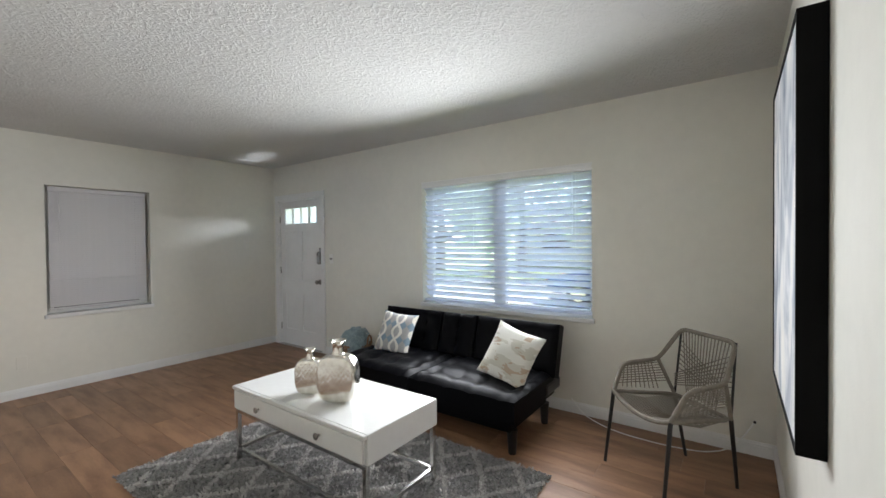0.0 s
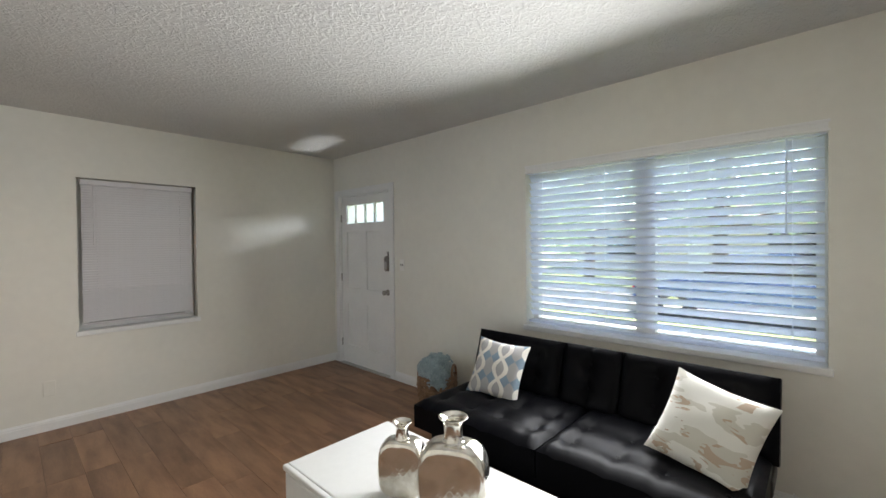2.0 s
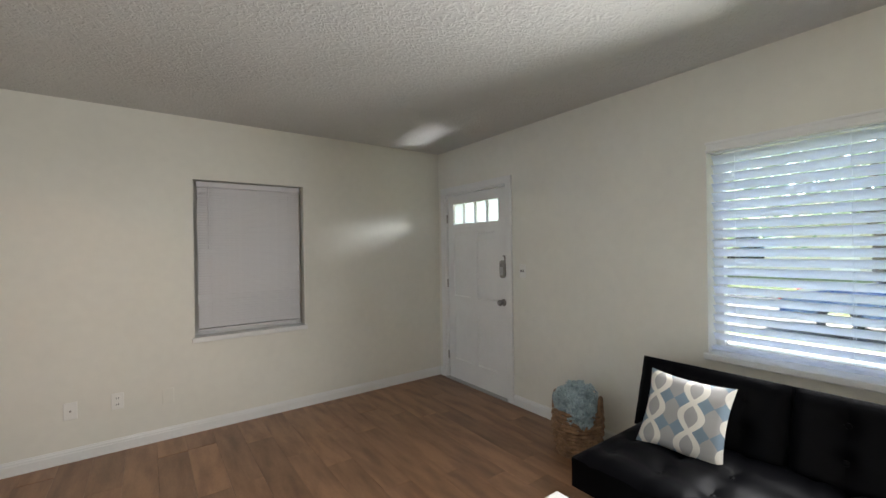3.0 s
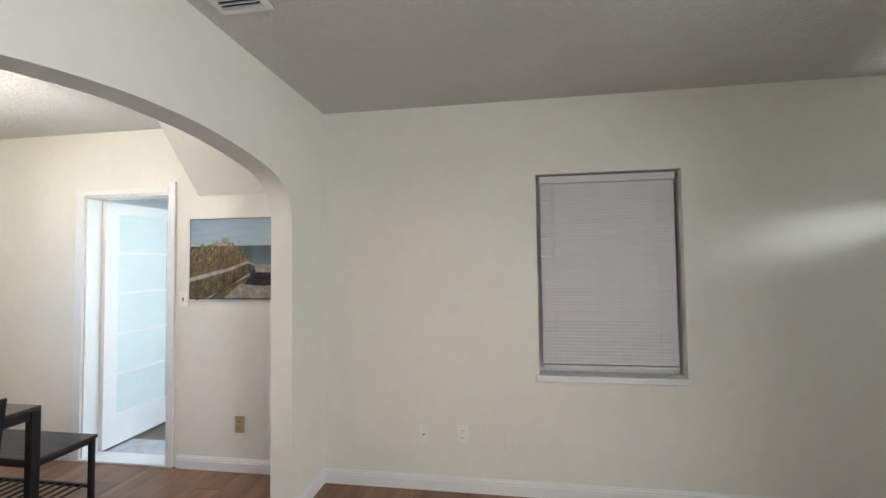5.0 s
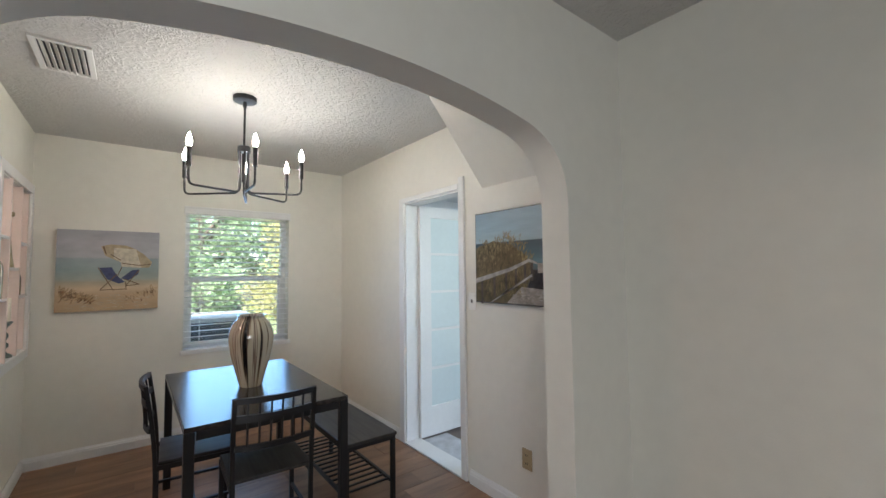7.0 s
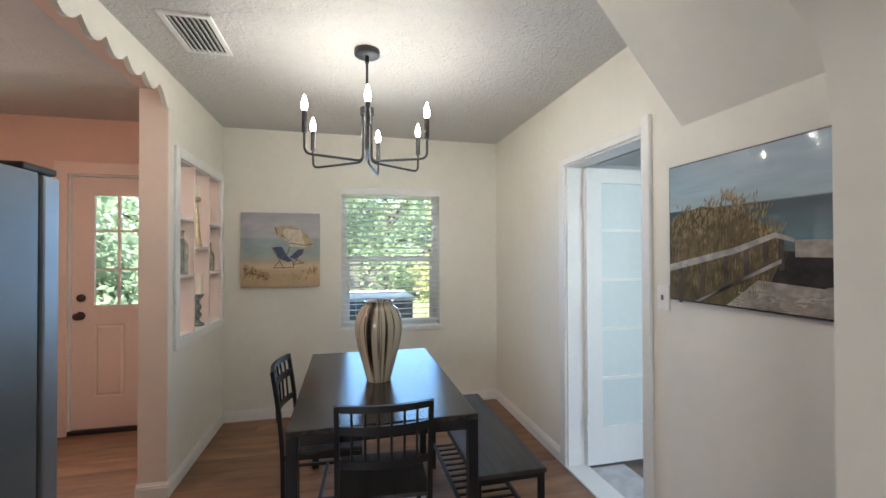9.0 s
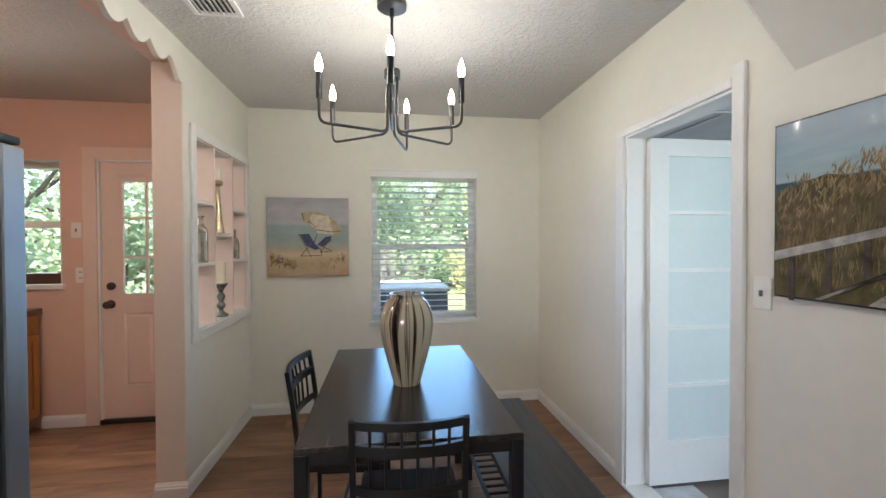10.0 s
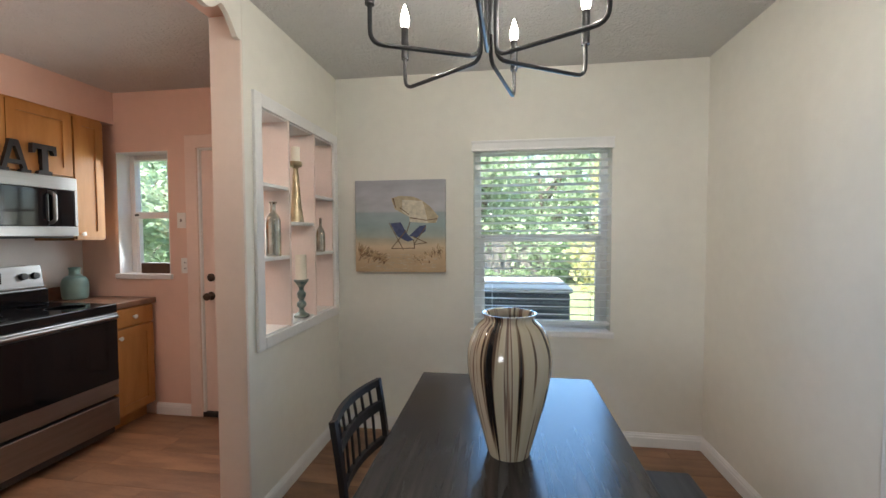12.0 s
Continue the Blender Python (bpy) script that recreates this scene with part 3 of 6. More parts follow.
baseboard("baseboard_front", "y", FRONT, -1, [(LEFT + 0.001, FD[0] - 0.066), (FD[1] + 0.066, RIGHT - 0.001)])
baseboard("baseboard_left", "x", LEFT, 1, [(ARCH + 0.001, FRONT - 0.016)])
baseboard("baseboard_right", "x", RIGHT, -1, [(ARCH + 0.001, FRONT - 0.016)])
baseboard("baseboard_arch", "y", ARCH, 1, [(LEFT + 0.016, -5.575), (-3.919, RIGHT - 0.016)])
baseboard("baseboard_arch_jamb", "x", -5.575, 1, [(ARCH_BACK, ARCH)])
baseboard("baseboard_side", "x", SIDE, 1, [(BACK + 0.016, ID[0] - 0.077), (ID[1] + 0.077, ARCH_BACK - 0.001)])
baseboard("baseboard_back", "y", BACK, 1, [(SIDE + 0.001, NICHE - 0.001), (-2.438, -2.14)])
baseboard("baseboard_niche", "x", NICHE, -1, [(BACK + 0.016, POST_END)])
baseboard("baseboard_post", "y", POST_END, 1, [(NICHE - 0.015, -3.465)])

# ---- plates ----


def plate(name, label, at, rz, kind_of, material=None):
    """A wall plate; local y points out of the wall towards the room at -y."""
    ob = thing(name, label, kind_of, at, rz)
    part("cover", boxbm(-0.036, 0.036, -0.007, -0.001, -0.058, 0.058, bevel=0.003), material or PLASTIC, ob)
    if kind_of == "light switch":
        for x in ((-0.013, 0.013) if "double" in label else (0.0,)):
            part("toggle", boxbm(x - 0.0045, x + 0.0045, -0.016, -0.006, -0.011, 0.011, bevel=0.002), NICKEL if material is None else material, ob)
    elif kind_of == "outlet":
        for z in (-0.022, 0.022):
            part("socket", boxbm(-0.016, 0.016, -0.009, -0.006, z - 0.014, z + 0.014, bevel=0.004), material or PLASTIC, ob)
            for x in (-0.006, 0.006):
                part("slot", boxbm(x - 0.0015, x + 0.0015, -0.0105, -0.0085, z - 0.006, z + 0.006), DARKSLOT, ob)
    elif kind_of == "cable socket":
        part("jack", tube(bmesh.new(), [(0, -0.006, 0), (0, -0.016, 0)], 0.006, 8), NICKEL, ob)
    return ob


ALMOND = mat("almond_outlet_plastic", (0.42, 0.33, 0.20), 0.4, vary=0.03)
plate("cable_plate", "ivory wall plate with a round cable jack", (LEFT, 0.635, 0.345), 90, "cable socket")
plate("wall_outlet", "ivory double outlet above the baseboard", (LEFT, 0.885, 0.355), 90, "outlet")
plate("blank_plate", "plain painted blank wall plate", (LEFT, 1.185, 0.325), 90, "blank plate", WALL)
plate("light_switch", "ivory double light switch by the front door", (-4.735, FRONT, 1.205), 0, "light switch")
plate("light_switch", "ivory light switch by the inner doorway", (SIDE, -1.14, 1.20), 90, "light switch")
plate("wall_outlet", "almond brown outlet under the beach picture", (SIDE, -0.69, 0.325), 90, "outlet", ALMOND)
plate("wall_outlet", "ivory outlet on the dining wall", (-4.35, BACK, 0.345), 180, "outlet")
plate("light_switch", "pink tinted switch in the kitchen", (-2.39, BACK, 1.49), 180, "light switch")
plate("wall_outlet", "pink tinted outlet in the kitchen", (-2.415, BACK, 1.15), 180, "outlet")


def ceiling_vent(at, rz, w, d, label, tilt=-35):
    ob = thing("ceiling_vent", label, "air vent", at, rz)
    for n, q in (("frame_bar", (-w / 2, w / 2, -d / 2, -d / 2 + 0.025)), ("frame_bar", (-w / 2, w / 2, d / 2 - 0.025, d / 2)), ("frame_bar", (-w / 2, -w / 2 + 0.025, -d / 2 + 0.025, d / 2 - 0.025)), ("frame_bar", (w / 2 - 0.025, w / 2, -d / 2 + 0.025, d / 2 - 0.025))):
        part(n, boxbm(q[0], q[1], q[2], q[3], -0.012, 0.0, bevel=0.003), TRIM, ob)
    # no hole here: the duct's shade is a near-black sheet behind the slats
    part("backing", boxbm(-w / 2 + 0.02, w / 2 - 0.02, -d / 2 + 0.02, d / 2 - 0.02, -0.003, -0.001), DARKSLOT, ob, "flat dark sheet standing in for the shade inside the duct")
    n = int((d - 0.06) / 0.022)
    bm = boxbm(-w / 2 + 0.025, w / 2 - 0.025, -0.010, 0.010, -0.0012, 0.0012)
    me = mesh("slat", bm, TRIM)
    for k in range(n):
        o = new("slat", me)
        o.parent = ob
        o.matrix_basis = pose(0, -d / 2 + 0.04 + k * (d - 0.08) / (n - 1), -0.010, tilt, 0, 0)
    return ob


ceiling_vent((-3.935, -1.735, H), 90, 0.37, 0.22, "white slatted ceiling vent above the dining table")
ceiling_vent((-4.68, 0.155, H), 90, 0.22, 0.37, "white slatted ceiling vent beside the archway", 55)

# ---- living room ----
sofa = thing("futon_sofa", "black tufted faux leather futon sofa under the window", "sofa", (-2.635, 3.15, 0))


def cushion(x0, x1, y0, y1, z0, z1, tufts, cols=26, rows=14, puff=0.03, dent=0.02):
    """A padded block with a domed top, pulled in at its tufts, seams between the rows of tufts."""
    bm = bmesh.new()
    grid = []
    for j in range(rows + 1):
        line = []
        for i in range(cols + 1):
            u, v = i / cols, j / rows
            x, y = x0 + u * (x1 - x0), y0 + v * (y1 - y0)
            e = min(min(u, 1 - u) * (x1 - x0), min(v, 1 - v) * (y1 - y0))
            z = z1 - puff * max(0.0, 1 - e / 0.05) ** 2
            for tx, ty in tufts:
                d2 = ((x - tx) ** 2 + (y - ty) ** 2)
                z -= dent * math.exp(-d2 / 0.0022)
                z -= 0.006 * math.exp(-((x - tx) ** 2) / 0.0003) + 0.004 * math.exp(-((y - ty) ** 2) / 0.0003) * (abs(x - tx) < 0.18)
            line.append(bm.verts.new((x, y, z)))
        grid.append(line)
    for j in range(rows):
        for i in range(cols):
            bm.faces.new((grid[j][i], grid[j][i + 1], grid[j + 1][i + 1], grid[j + 1][i]))
    ring = [grid[0][i] for i in range(cols)] + [grid[j][cols] for j in range(rows)] + [grid[rows][i] for i in range(cols, 0, -1)] + [grid[j][0] for j in range(rows, 0, -1)]
    low = [bm.verts.new((v.co.x, v.co.y, z0)) for v in ring]
    n = len(ring)
    for k in range(n):
        bm.faces.new((ring[k], low[k], low[(k + 1) % n], ring[(k + 1) % n]))
    bm.faces.new(low)
    return bm


for x0, x1 in ((-0.87, -0.004), (0.004, 0.87)):
    tufts = [(x0 + (x1 - x0) * (k + 0.5) / 4, y) for k in range(4) for y in (-0.23, -0.02)]
    pad = part("seat_cushion", cushion(x0, x1, -0.42, 0.26, 0.25, 0.42, tufts), BLACK, sofa, smooth=True)
    for tx, ty in tufts:
        part("button", lathe(bmesh.new(), [(0.013, 0.0), (0.012, 0.005), (0.007, 0.008), (0.001, 0.009)], 10, at=(tx, ty, 0.389)), BLACK, pad, smooth=True)
lean = pose(0, 0.17, 0.39, 72, 0, 0)
for x0, x1, cols in ((-0.895, -0.205, 2), (-0.195, 0.165, 1), (0.175, 0.895, 2)):
    tufts = [(x0 + (x1 - x0) * (k + 0.5) / cols, y) for k in range(cols) for y in (0.13, 0.28)]
    pad = part("back_cushion", cushion(x0, x1, 0.0, 0.395, -0.12, 0.0, tufts, dent=0.026), BLACK, sofa, smooth=True, at=lean)
    for tx, ty in tufts:
        part("button", lathe(bmesh.new(), [(0.013, 0.0), (0.012, 0.005), (0.007, 0.008), (0.001, 0.009)], 10, at=(tx, ty, -0.036)), BLACK, pad, smooth=True)
part("base_frame", boxbm(-0.80, 0.80, -0.34, 0.28, 0.15, 0.25, bevel=0.01), BLACK, sofa)
for x in (-0.86, 0.84):
    part("hinge_arm", boxbm(x - 0.02, x + 0.04, 0.10, 0.36, 0.27, 0.35, bevel=0.012), BLACKMETAL, sofa)
for x in (-0.79, 0.79):
    for y in (-0.29, 0.26):
        bm = bmesh.new()
        lathe(bm, [(0.026, 0.0), (0.036, 0.16)], 14, at=(x, y, 0))
        part("leg", bm, BLACKMETAL, sofa, smooth=True)


def fabric_mat(name, kind):
    """Printed cushion cloth: ogee lattice or loose brush marks."""
    m = mat(name, (0.62, 0.60, 0.54), 0.85, vary=0.03, bump=0.25, bump_scale=500)
    n, l = m.node_tree.nodes, m.node_tree.links
    tc = n.new("ShaderNodeTexCoord")
    sep = n.new("ShaderNodeSeparateXYZ")
    l.new(tc.outputs["Object"], sep.inputs["Vector"])

    def op(kind_, a, b=None, c=None):
        q = n.new("ShaderNodeMath")
        q.operation = kind_
        for i, v in enumerate((a, b, c)):
            if v is None:
                continue
            if isinstance(v, (int, float)):
                q.inputs[i].default_value = v
            else:
                l.new(v, q.inputs[i])
        return q.outputs["Value"]

    def mix(f, a, b):
        q = n.new("ShaderNodeMix")
        q.data_type = "RGBA"
        l.new(f, q.inputs["Factor"])
        for i, v in ((6, a), (7, b)):
            if isinstance(v, tuple):
                q.inputs[i].default_value = (*v, 1)
            else:
                l.new(v, q.inputs[i])
        return q.outputs[2]
    x, y = sep.outputs["X"], sep.outputs["Y"]
    if kind == "ogee":
        wave = op("MULTIPLY", op("COSINE", op("MULTIPLY", y, math.tau / 0.27)), 0.25)
        u = op("DIVIDE", x, 0.172)
        a = op("ABSOLUTE", op("SUBTRACT", op("FRACT", op("ADD", op("ADD", u, wave), 0.25)), 0.5))
        b = op("ABSOLUTE", op("SUBTRACT", op("FRACT", op("ADD", op("SUBTRACT", u, wave), 0.25)), 0.5))
        band = op("LESS_THAN", op("MINIMUM", a, b), 0.085)
        inside = op("LESS_THAN", op("MULTIPLY", op("SUBTRACT", op("FRACT", op("ADD", op("ADD", u, wave), 0.25)), 0.5), op("SUBTRACT", op("FRACT", op("ADD", op("SUBTRACT", u, wave), 0.25)), 0.5)), 0.0)
        dia = mix(inside, (0.20, 0.27, 0.33), (0.36, 0.35, 0.34))
        out = mix(band, dia, (0.72, 0.69, 0.62))
    else:
        t1, t2 = n.new("ShaderNodeTexNoise"), n.new("ShaderNodeTexNoise")
        mp = n.new("ShaderNodeMapping")
        mp.inputs["Scale"].default_value = (1.0, 2.6, 1.0)
        mp.inputs["Rotation"].default_value = (0, 0, 0.5)
        l.new(tc.outputs["Object"], mp.inputs["Vector"])
        t1.inputs["Scale"].default_value, t2.inputs["Scale"].default_value = 5, 7
        t2.inputs["Distortion"].default_value = 1.2
        l.new(mp.outputs["Vector"], t1.inputs["Vector"])
        l.new(mp.outputs["Vector"], t2.inputs["Vector"])
        f1 = op("MULTIPLY", op("GREATER_THAN", t1.outputs["Fac"], 0.55), 0.75)
        f2 = op("MULTIPLY", op("GREATER_THAN", t2.outputs["Fac"], 0.61), 0.85)
        out = mix(f2, mix(f1, (0.72, 0.71, 0.65), (0.52, 0.50, 0.42)), (0.45, 0.33, 0.23))
    l.new(out, n["Principled BSDF"].inputs["Base Color"])
    return m


def pillow(label, size, material, m):
    """A stuffed square cushion with pinched corners; local z is its thickness."""
    bm = bmesh.new()
    n = 18
    sides = []
    for s in (1, -1):
        g = []
        for j in range(n + 1):
            row = []
            for i in range(n + 1):
                u, v = 2 * i / n - 1, 2 * j / n - 1
                k = 1 - 0.09 * (1 - u * u) * abs(v) ** 3
                q = 1 - 0.09 * (1 - v * v) * abs(u) ** 3
                t = max(0.0, (1 - u * u) * (1 - v * v)) ** 0.45
                wob = 0.012 * noise.noise(Vector((u * 1.7, v * 1.7, s * 3.0 + size)))
                row.append(bm.verts.new((size / 2 * u * q, size / 2 * v * k, s * (size * 0.15 * t + 0.003) + wob * t)))
            g.append(row)
        sides.append(g)
    for g in sides:
        for j in range(n):
            for i in range(n):
                bm.faces.new((g[j][i], g[j][i + 1], g[j + 1][i + 1], g[j + 1][i]))
    a, b = sides
    rim = [(0, i) for i in range(n)] + [(j, n) for j in range(n)] + [(n, i) for i in range(n, 0, -1)] + [(j, 0) for j in range(n, 0, -1)]
    for k in range(len(rim)):
        (p, q), (r, s) = rim[k], rim[(k + 1) % len(rim)]
        bm.faces.new((a[p][q], b[p][q], b[r][s], a[r][s]))
    return solo("throw_pillow", bm, material, label, "pillow", "pillows on the sofa", smooth=True, at=m)


pillow("blue and cream ogee patterned cushion on the sofa", 0.385, fabric_mat("ogee_cloth", "ogee"), pose(-3.20, 3.22, 0.565, 64, -2, 8) @ pose(0, 0, 0, 0, 0, -6))
pillow("cream cushion with brown brush marks on the sofa", 0.415, fabric_mat("brushed_cloth", "brush"), pose(-1.97, 3.09, 0.575, 62, 0, -6) @ pose(0, 0, 0, 0, 0, -13))

# coffee table
ct = thing("coffee_table", "white lacquer coffee table with chrome frame on the rug", "coffee table", (-2.66, 2.035, 0.012))
part("body", boxbm(-0.607, 0.607, -0.262, 0.285, 0.325, 0.478, bevel=0.006), LACQUER, ct)
part("drawer_front", boxbm(-0.590, 0.590, -0.281, -0.263, 0.338, 0.450, bevel=0.004), LACQUER, ct)
part("top_edge", boxbm(-0.607, 0.607, -0.285, -0.2625, 0.456, 0.478, bevel=0.005), LACQUER, ct)
for x in (-0.30, 0.27):
    bm = bmesh.new()
    lathe(bm, smooth_profile([(0.006, 0), (0.006, 0.012), (0.016, 0.018), (0.017, 0.026), (0.001, 0.03)], 4), 16)
    part("drawer_knob", bm, NICKEL, ct, "round metal knob", True, at=pose(x, -0.281, 0.395, 90, 0, 0))
for x in (-0.587, 0.587):
    for y in (-0.255, 0.265):
        part("leg", boxbm(x - 0.0125, x + 0.0125, y - 0.0125, y + 0.0125, 0.0, 0.325, bevel=0.002), CHROME, ct)
for y in (-0.255, 0.265):
    part("long_rail", boxbm(-0.574, 0.574, y - 0.010, y + 0.010, 0.06, 0.08, bevel=0.002), CHROME, ct)
    part("long_rail", boxbm(-0.574, 0.574, y - 0.010, y + 0.010, 0.303, 0.3245, bevel=0.002), CHROME, ct)
for x in (-0.587, 0.587):
    part("cross_rail", boxbm(x - 0.010, x + 0.010, -0.242, 0.252, 0.06, 0.08, bevel=0.002), CHROME, ct)

# rug: a backing and some thousands of pile tufts with a pale lattice
RUGCOL = bpy.data.materials.new("grey_shag_pile")
RUGCOL.use_nodes = True
rn, rl = RUGCOL.node_tree.nodes, RUGCOL.node_tree.links
att = rn.new("ShaderNodeAttribute")
att.attribute_name = "tone"
rr_ = rn.new("ShaderNodeMix")
rr_.data_type = "RGBA"
rr_.inputs[6].default_value, rr_.inputs[7].default_value = (0.31, 0.30, 0.295, 1), (0.74, 0.72, 0.69, 1)
rl.new(att.outputs["Fac"], rr_.inputs["Factor"])
rl.new(rr_.outputs[2], rn["Principled BSDF"].inputs["Base Color"])
rn["Principled BSDF"].inputs["Roughness"].default_value = 0.95
rug = thing("area_rug", "grey shag rug with a pale diamond lattice", "rug", (-2.60, 1.99, 0.0), 0)
RX, RY = 1.07, 0.75
part("backing", boxbm(-RX + 0.01, RX - 0.01, -RY + 0.01, RY - 0.01, 0.001, 0.008, bevel=0.002), mat("grey_rug_backing", (0.16, 0.155, 0.16), 0.95), rug)
rnd = random.Random(3)
verts, faces, tones = [], [], []
for _ in range(60000):
    x, y = rnd.uniform(-RX, RX), rnd.uniform(-RY, RY)
    wob = 0.012 * noise.noise(Vector((x * 9, y * 9, 0)))
    u, v = (x + wob) / 0.28 + (y + wob) / 0.36, (x + wob) / 0.28 - (y + wob) / 0.36
    line = min(abs(u - round(u)), abs(v - round(v))) < 0.07
    tone = (rnd.uniform(0.7, 1.0) if line else rnd.uniform(0.0, 0.36)) * (0.8 + 0.35 * noise.noise(Vector((x * 5, y * 5, 4))))
    a, h = rnd.uniform(0, math.tau), rnd.uniform(0.013, 0.020) * (1.25 if line else 1.0)
    lx, ly = rnd.gauss(0, 0.006), rnd.gauss(0, 0.006)
    w = 0.0055
    c, s = math.cos(a) * w, math.sin(a) * w
    b = len(verts)
    verts += [(x - c, y - s, 0.006), (x + c, y + s, 0.006), (x + c + lx, y + s + ly, h), (x - c + lx, y - s + ly, h)]
    faces.append((b, b + 1, b + 2, b + 3))
    tones += [tone] * 4
me = bpy.data.meshes.new("shag")
me.from_pydata(verts, [], faces)
layer = me.attributes.new("tone", "FLOAT", "POINT")
layer.data.foreach_set("value", tones)
me.materials.append(RUGCOL)
o = new("shag", me)
o.parent = rug
tagged(o, "thick grey and ivory shag pile", kind="stuff")

# mercury glass flasks
MERC = mat("mercury_glass", (0.90, 0.885, 0.83), 0.14, 0.95, vary=0.14, scale=26, color2=(0.66, 0.62, 0.54), bump=0.05, bump_scale=24, fine=0.15)


def flask(label, at, rz, w, h):
    """A flat shouldered flask with a quilted upper half, a short neck and a flared lip."""
    ob = thing("mercury_glass_vase", label, "vase", at, rz, "vases on the coffee table")
    bm = bmesh.new()
    body_h = h * 0.77
    seg, deep = 128, w * 0.24

    def rim(k):
        a = k * math.tau / seg
        c, s = math.cos(a), math.sin(a)
        return math.copysign(abs(c) ** 0.62, c) * w / 2, math.copysign(abs(s) ** 0.62, s) * body_h / 2

    def relief(x, z):
        """Quilted diamonds on the upper part of the face."""
        if z < -0.10 * body_h:
            return 0.0
        p = math.pi / 0.034
        d = abs(math.sin((x * 1.3 + z) * p) * math.sin((x * 1.3 - z) * p))
        return -0.00028 * max(0.0, 1 - d * 4)
    rings = []
    for side in (-1, 1):
        for s in [0.02 + 0.02 * k for k in range(40)]:
            rings.append([bm.verts.new((x * s, side * (deep - relief(x * s, z * s)), z * s + body_h / 2)) for x, z in map(rim, range(seg))])
        edge = ((0.84, 1.0), (0.90, 0.97), (0.95, 0.85), (0.985, 0.6), (1.0, 0.3))
        for s, dd in edge:
            rings.append([bm.verts.new((x * s, side * deep * dd, z * s + body_h / 2)) for x, z in map(rim, range(seg))])
        if side < 0:
            cut = len(rings)
    front, back = rings[:cut], rings[cut:]
    order = front + back[::-1]
    for a, b in zip(order, order[1:]):
        for k in range(seg):
            bm.faces.new((a[k], a[(k + 1) % seg], b[(k + 1) % seg], b[k]))
    bm.faces.new(order[0])
    bm.faces.new(order[-1])
    part("body", bm, MERC, ob, smooth=True)
    bm = bmesh.new()
    n0 = w * 0.13
    lathe(bm, smooth_profile([(n0 * 1.5, 0.0), (n0 * 1.1, 0.012), (n0, 0.04), (n0 * 1.15, h * 0.2), (n0 * 1.6, h * 0.24), (n0 * 1.4, h * 0.243), (n0 * 0.8, h * 0.2), (n0 * 0.7, 0.02)], 5), 28, at=(0, 0, body_h - 0.008))
    part("neck", bm, MERC, ob, smooth=True)
    return ob


flask("large silvered mercury glass flask on the coffee table", (-2.50, 1.975, 0.490), 28, 0.235, 0.352)
flask("small silvered mercury glass flask on the coffee table", (-2.735, 1.955, 0.490), 32, 0.175, 0.275)

# basket with a throw
WICKER = mat("brown_wicker", (0.30, 0.17, 0.09), 0.7, vary=0.25, scale=20, fine=0.2)
basket = thing("wicker_basket", "brown woven wicker basket beside the sofa", "basket", (-3.99, 3.45, 0))
for j in range(12):
    z = 0.015 + j * 0.026
    r = 0.13 + 0.03 * math.sin(j / 11 * 2.2)
    pts = [((r + 0.006 * math.cos(k * math.pi + j * math.pi)) * math.cos(k * math.tau / 32), (r + 0.006 * math.cos(k * math.pi + j * math.pi)) * math.sin(k * math.tau / 32), z) for k in range(32)]
    part("wicker_band", tube(bmesh.new(), pts, 0.0125, 6, closed=True), WICKER, basket, smooth=True)
part("basket_floor", lathe(bmesh.new(), [(0.13, 0.003), (0.13, 0.012)], 24), WICKER, basket)
for a in (0.4, 0.4 + math.pi):
    c, s = math.cos(a), math.sin(a)
    pts = [(0.15 * c - 0.06 * s * t, 0.15 * s + 0.06 * c * t, 0.30 + 0.10 * math.sqrt(max(0, 1 - t * t))) for t in [k / 6 - 1 for k in range(13)]]
    part("handle", tube(bmesh.new(), pts, 0.011, 7), WICKER, basket, smooth=True)
throw = bmesh.new()
rnd = random.Random(11)
for k in range(760):
    c, rx, rz = ((Vector((0.01, 0.0, 0.36)), 0.12, 0.12), (Vector((0.08, -0.08, 0.31)), 0.075, 0.10), (Vector((-0.03, -0.07, 0.37)), 0.08, 0.08))[k % 3]
    a, b = rnd.uniform(0, math.tau), math.acos(rnd.uniform(-0.55, 1))
    out = Vector((math.sin(b) * math.cos(a), math.sin(b) * math.sin(a), math.cos(b)))
    d = c + Vector((out.x * rx, out.y * rx, out.z * rz)) * rnd.uniform(0.85, 1.05)
    t = Vector((rnd.gauss(0, 1), rnd.gauss(0, 1), rnd.gauss(0, 1))).normalized() * rnd.uniform(0.015, 0.03)
    tube(throw, [d - t, d + out * 0.014, d + t - Vector((0, 0, 0.012))], [0.006, 0.007, 0.003], 5)
lathe(throw, smooth_profile([(0.105, 0.24), (0.115, 0.34), (0.08, 0.44), (0.001, 0.47)], 5), 20)
lathe(throw, smooth_profile([(0.001, 0.22), (0.06, 0.25), (0.068, 0.32), (0.04, 0.39), (0.001, 0.40)], 4), 14, at=(0.08, -0.08, 0))
solo("knitted_throw", throw, mat("dusty_blue_wool", (0.42, 0.52, 0.54), 0.95, vary=0.15, scale=14, color2=(0.24, 0.31, 0.34)), "dusty blue chunky throw heaped in the basket", "blanket", smooth=True, at=pose(-3.99, 3.45, 0.0))

# rope chair
ROPE = mat("taupe_rope", (0.25, 0.22, 0.18), 0.85, vary=0.1, scale=30, bump=0.4, bump_scale=350)
rope_chair = thing("rope_armchair", "taupe rope armchair on thin black metal legs", "chair", (-0.96, 3.15, 0), -41.5, "rope chairs")


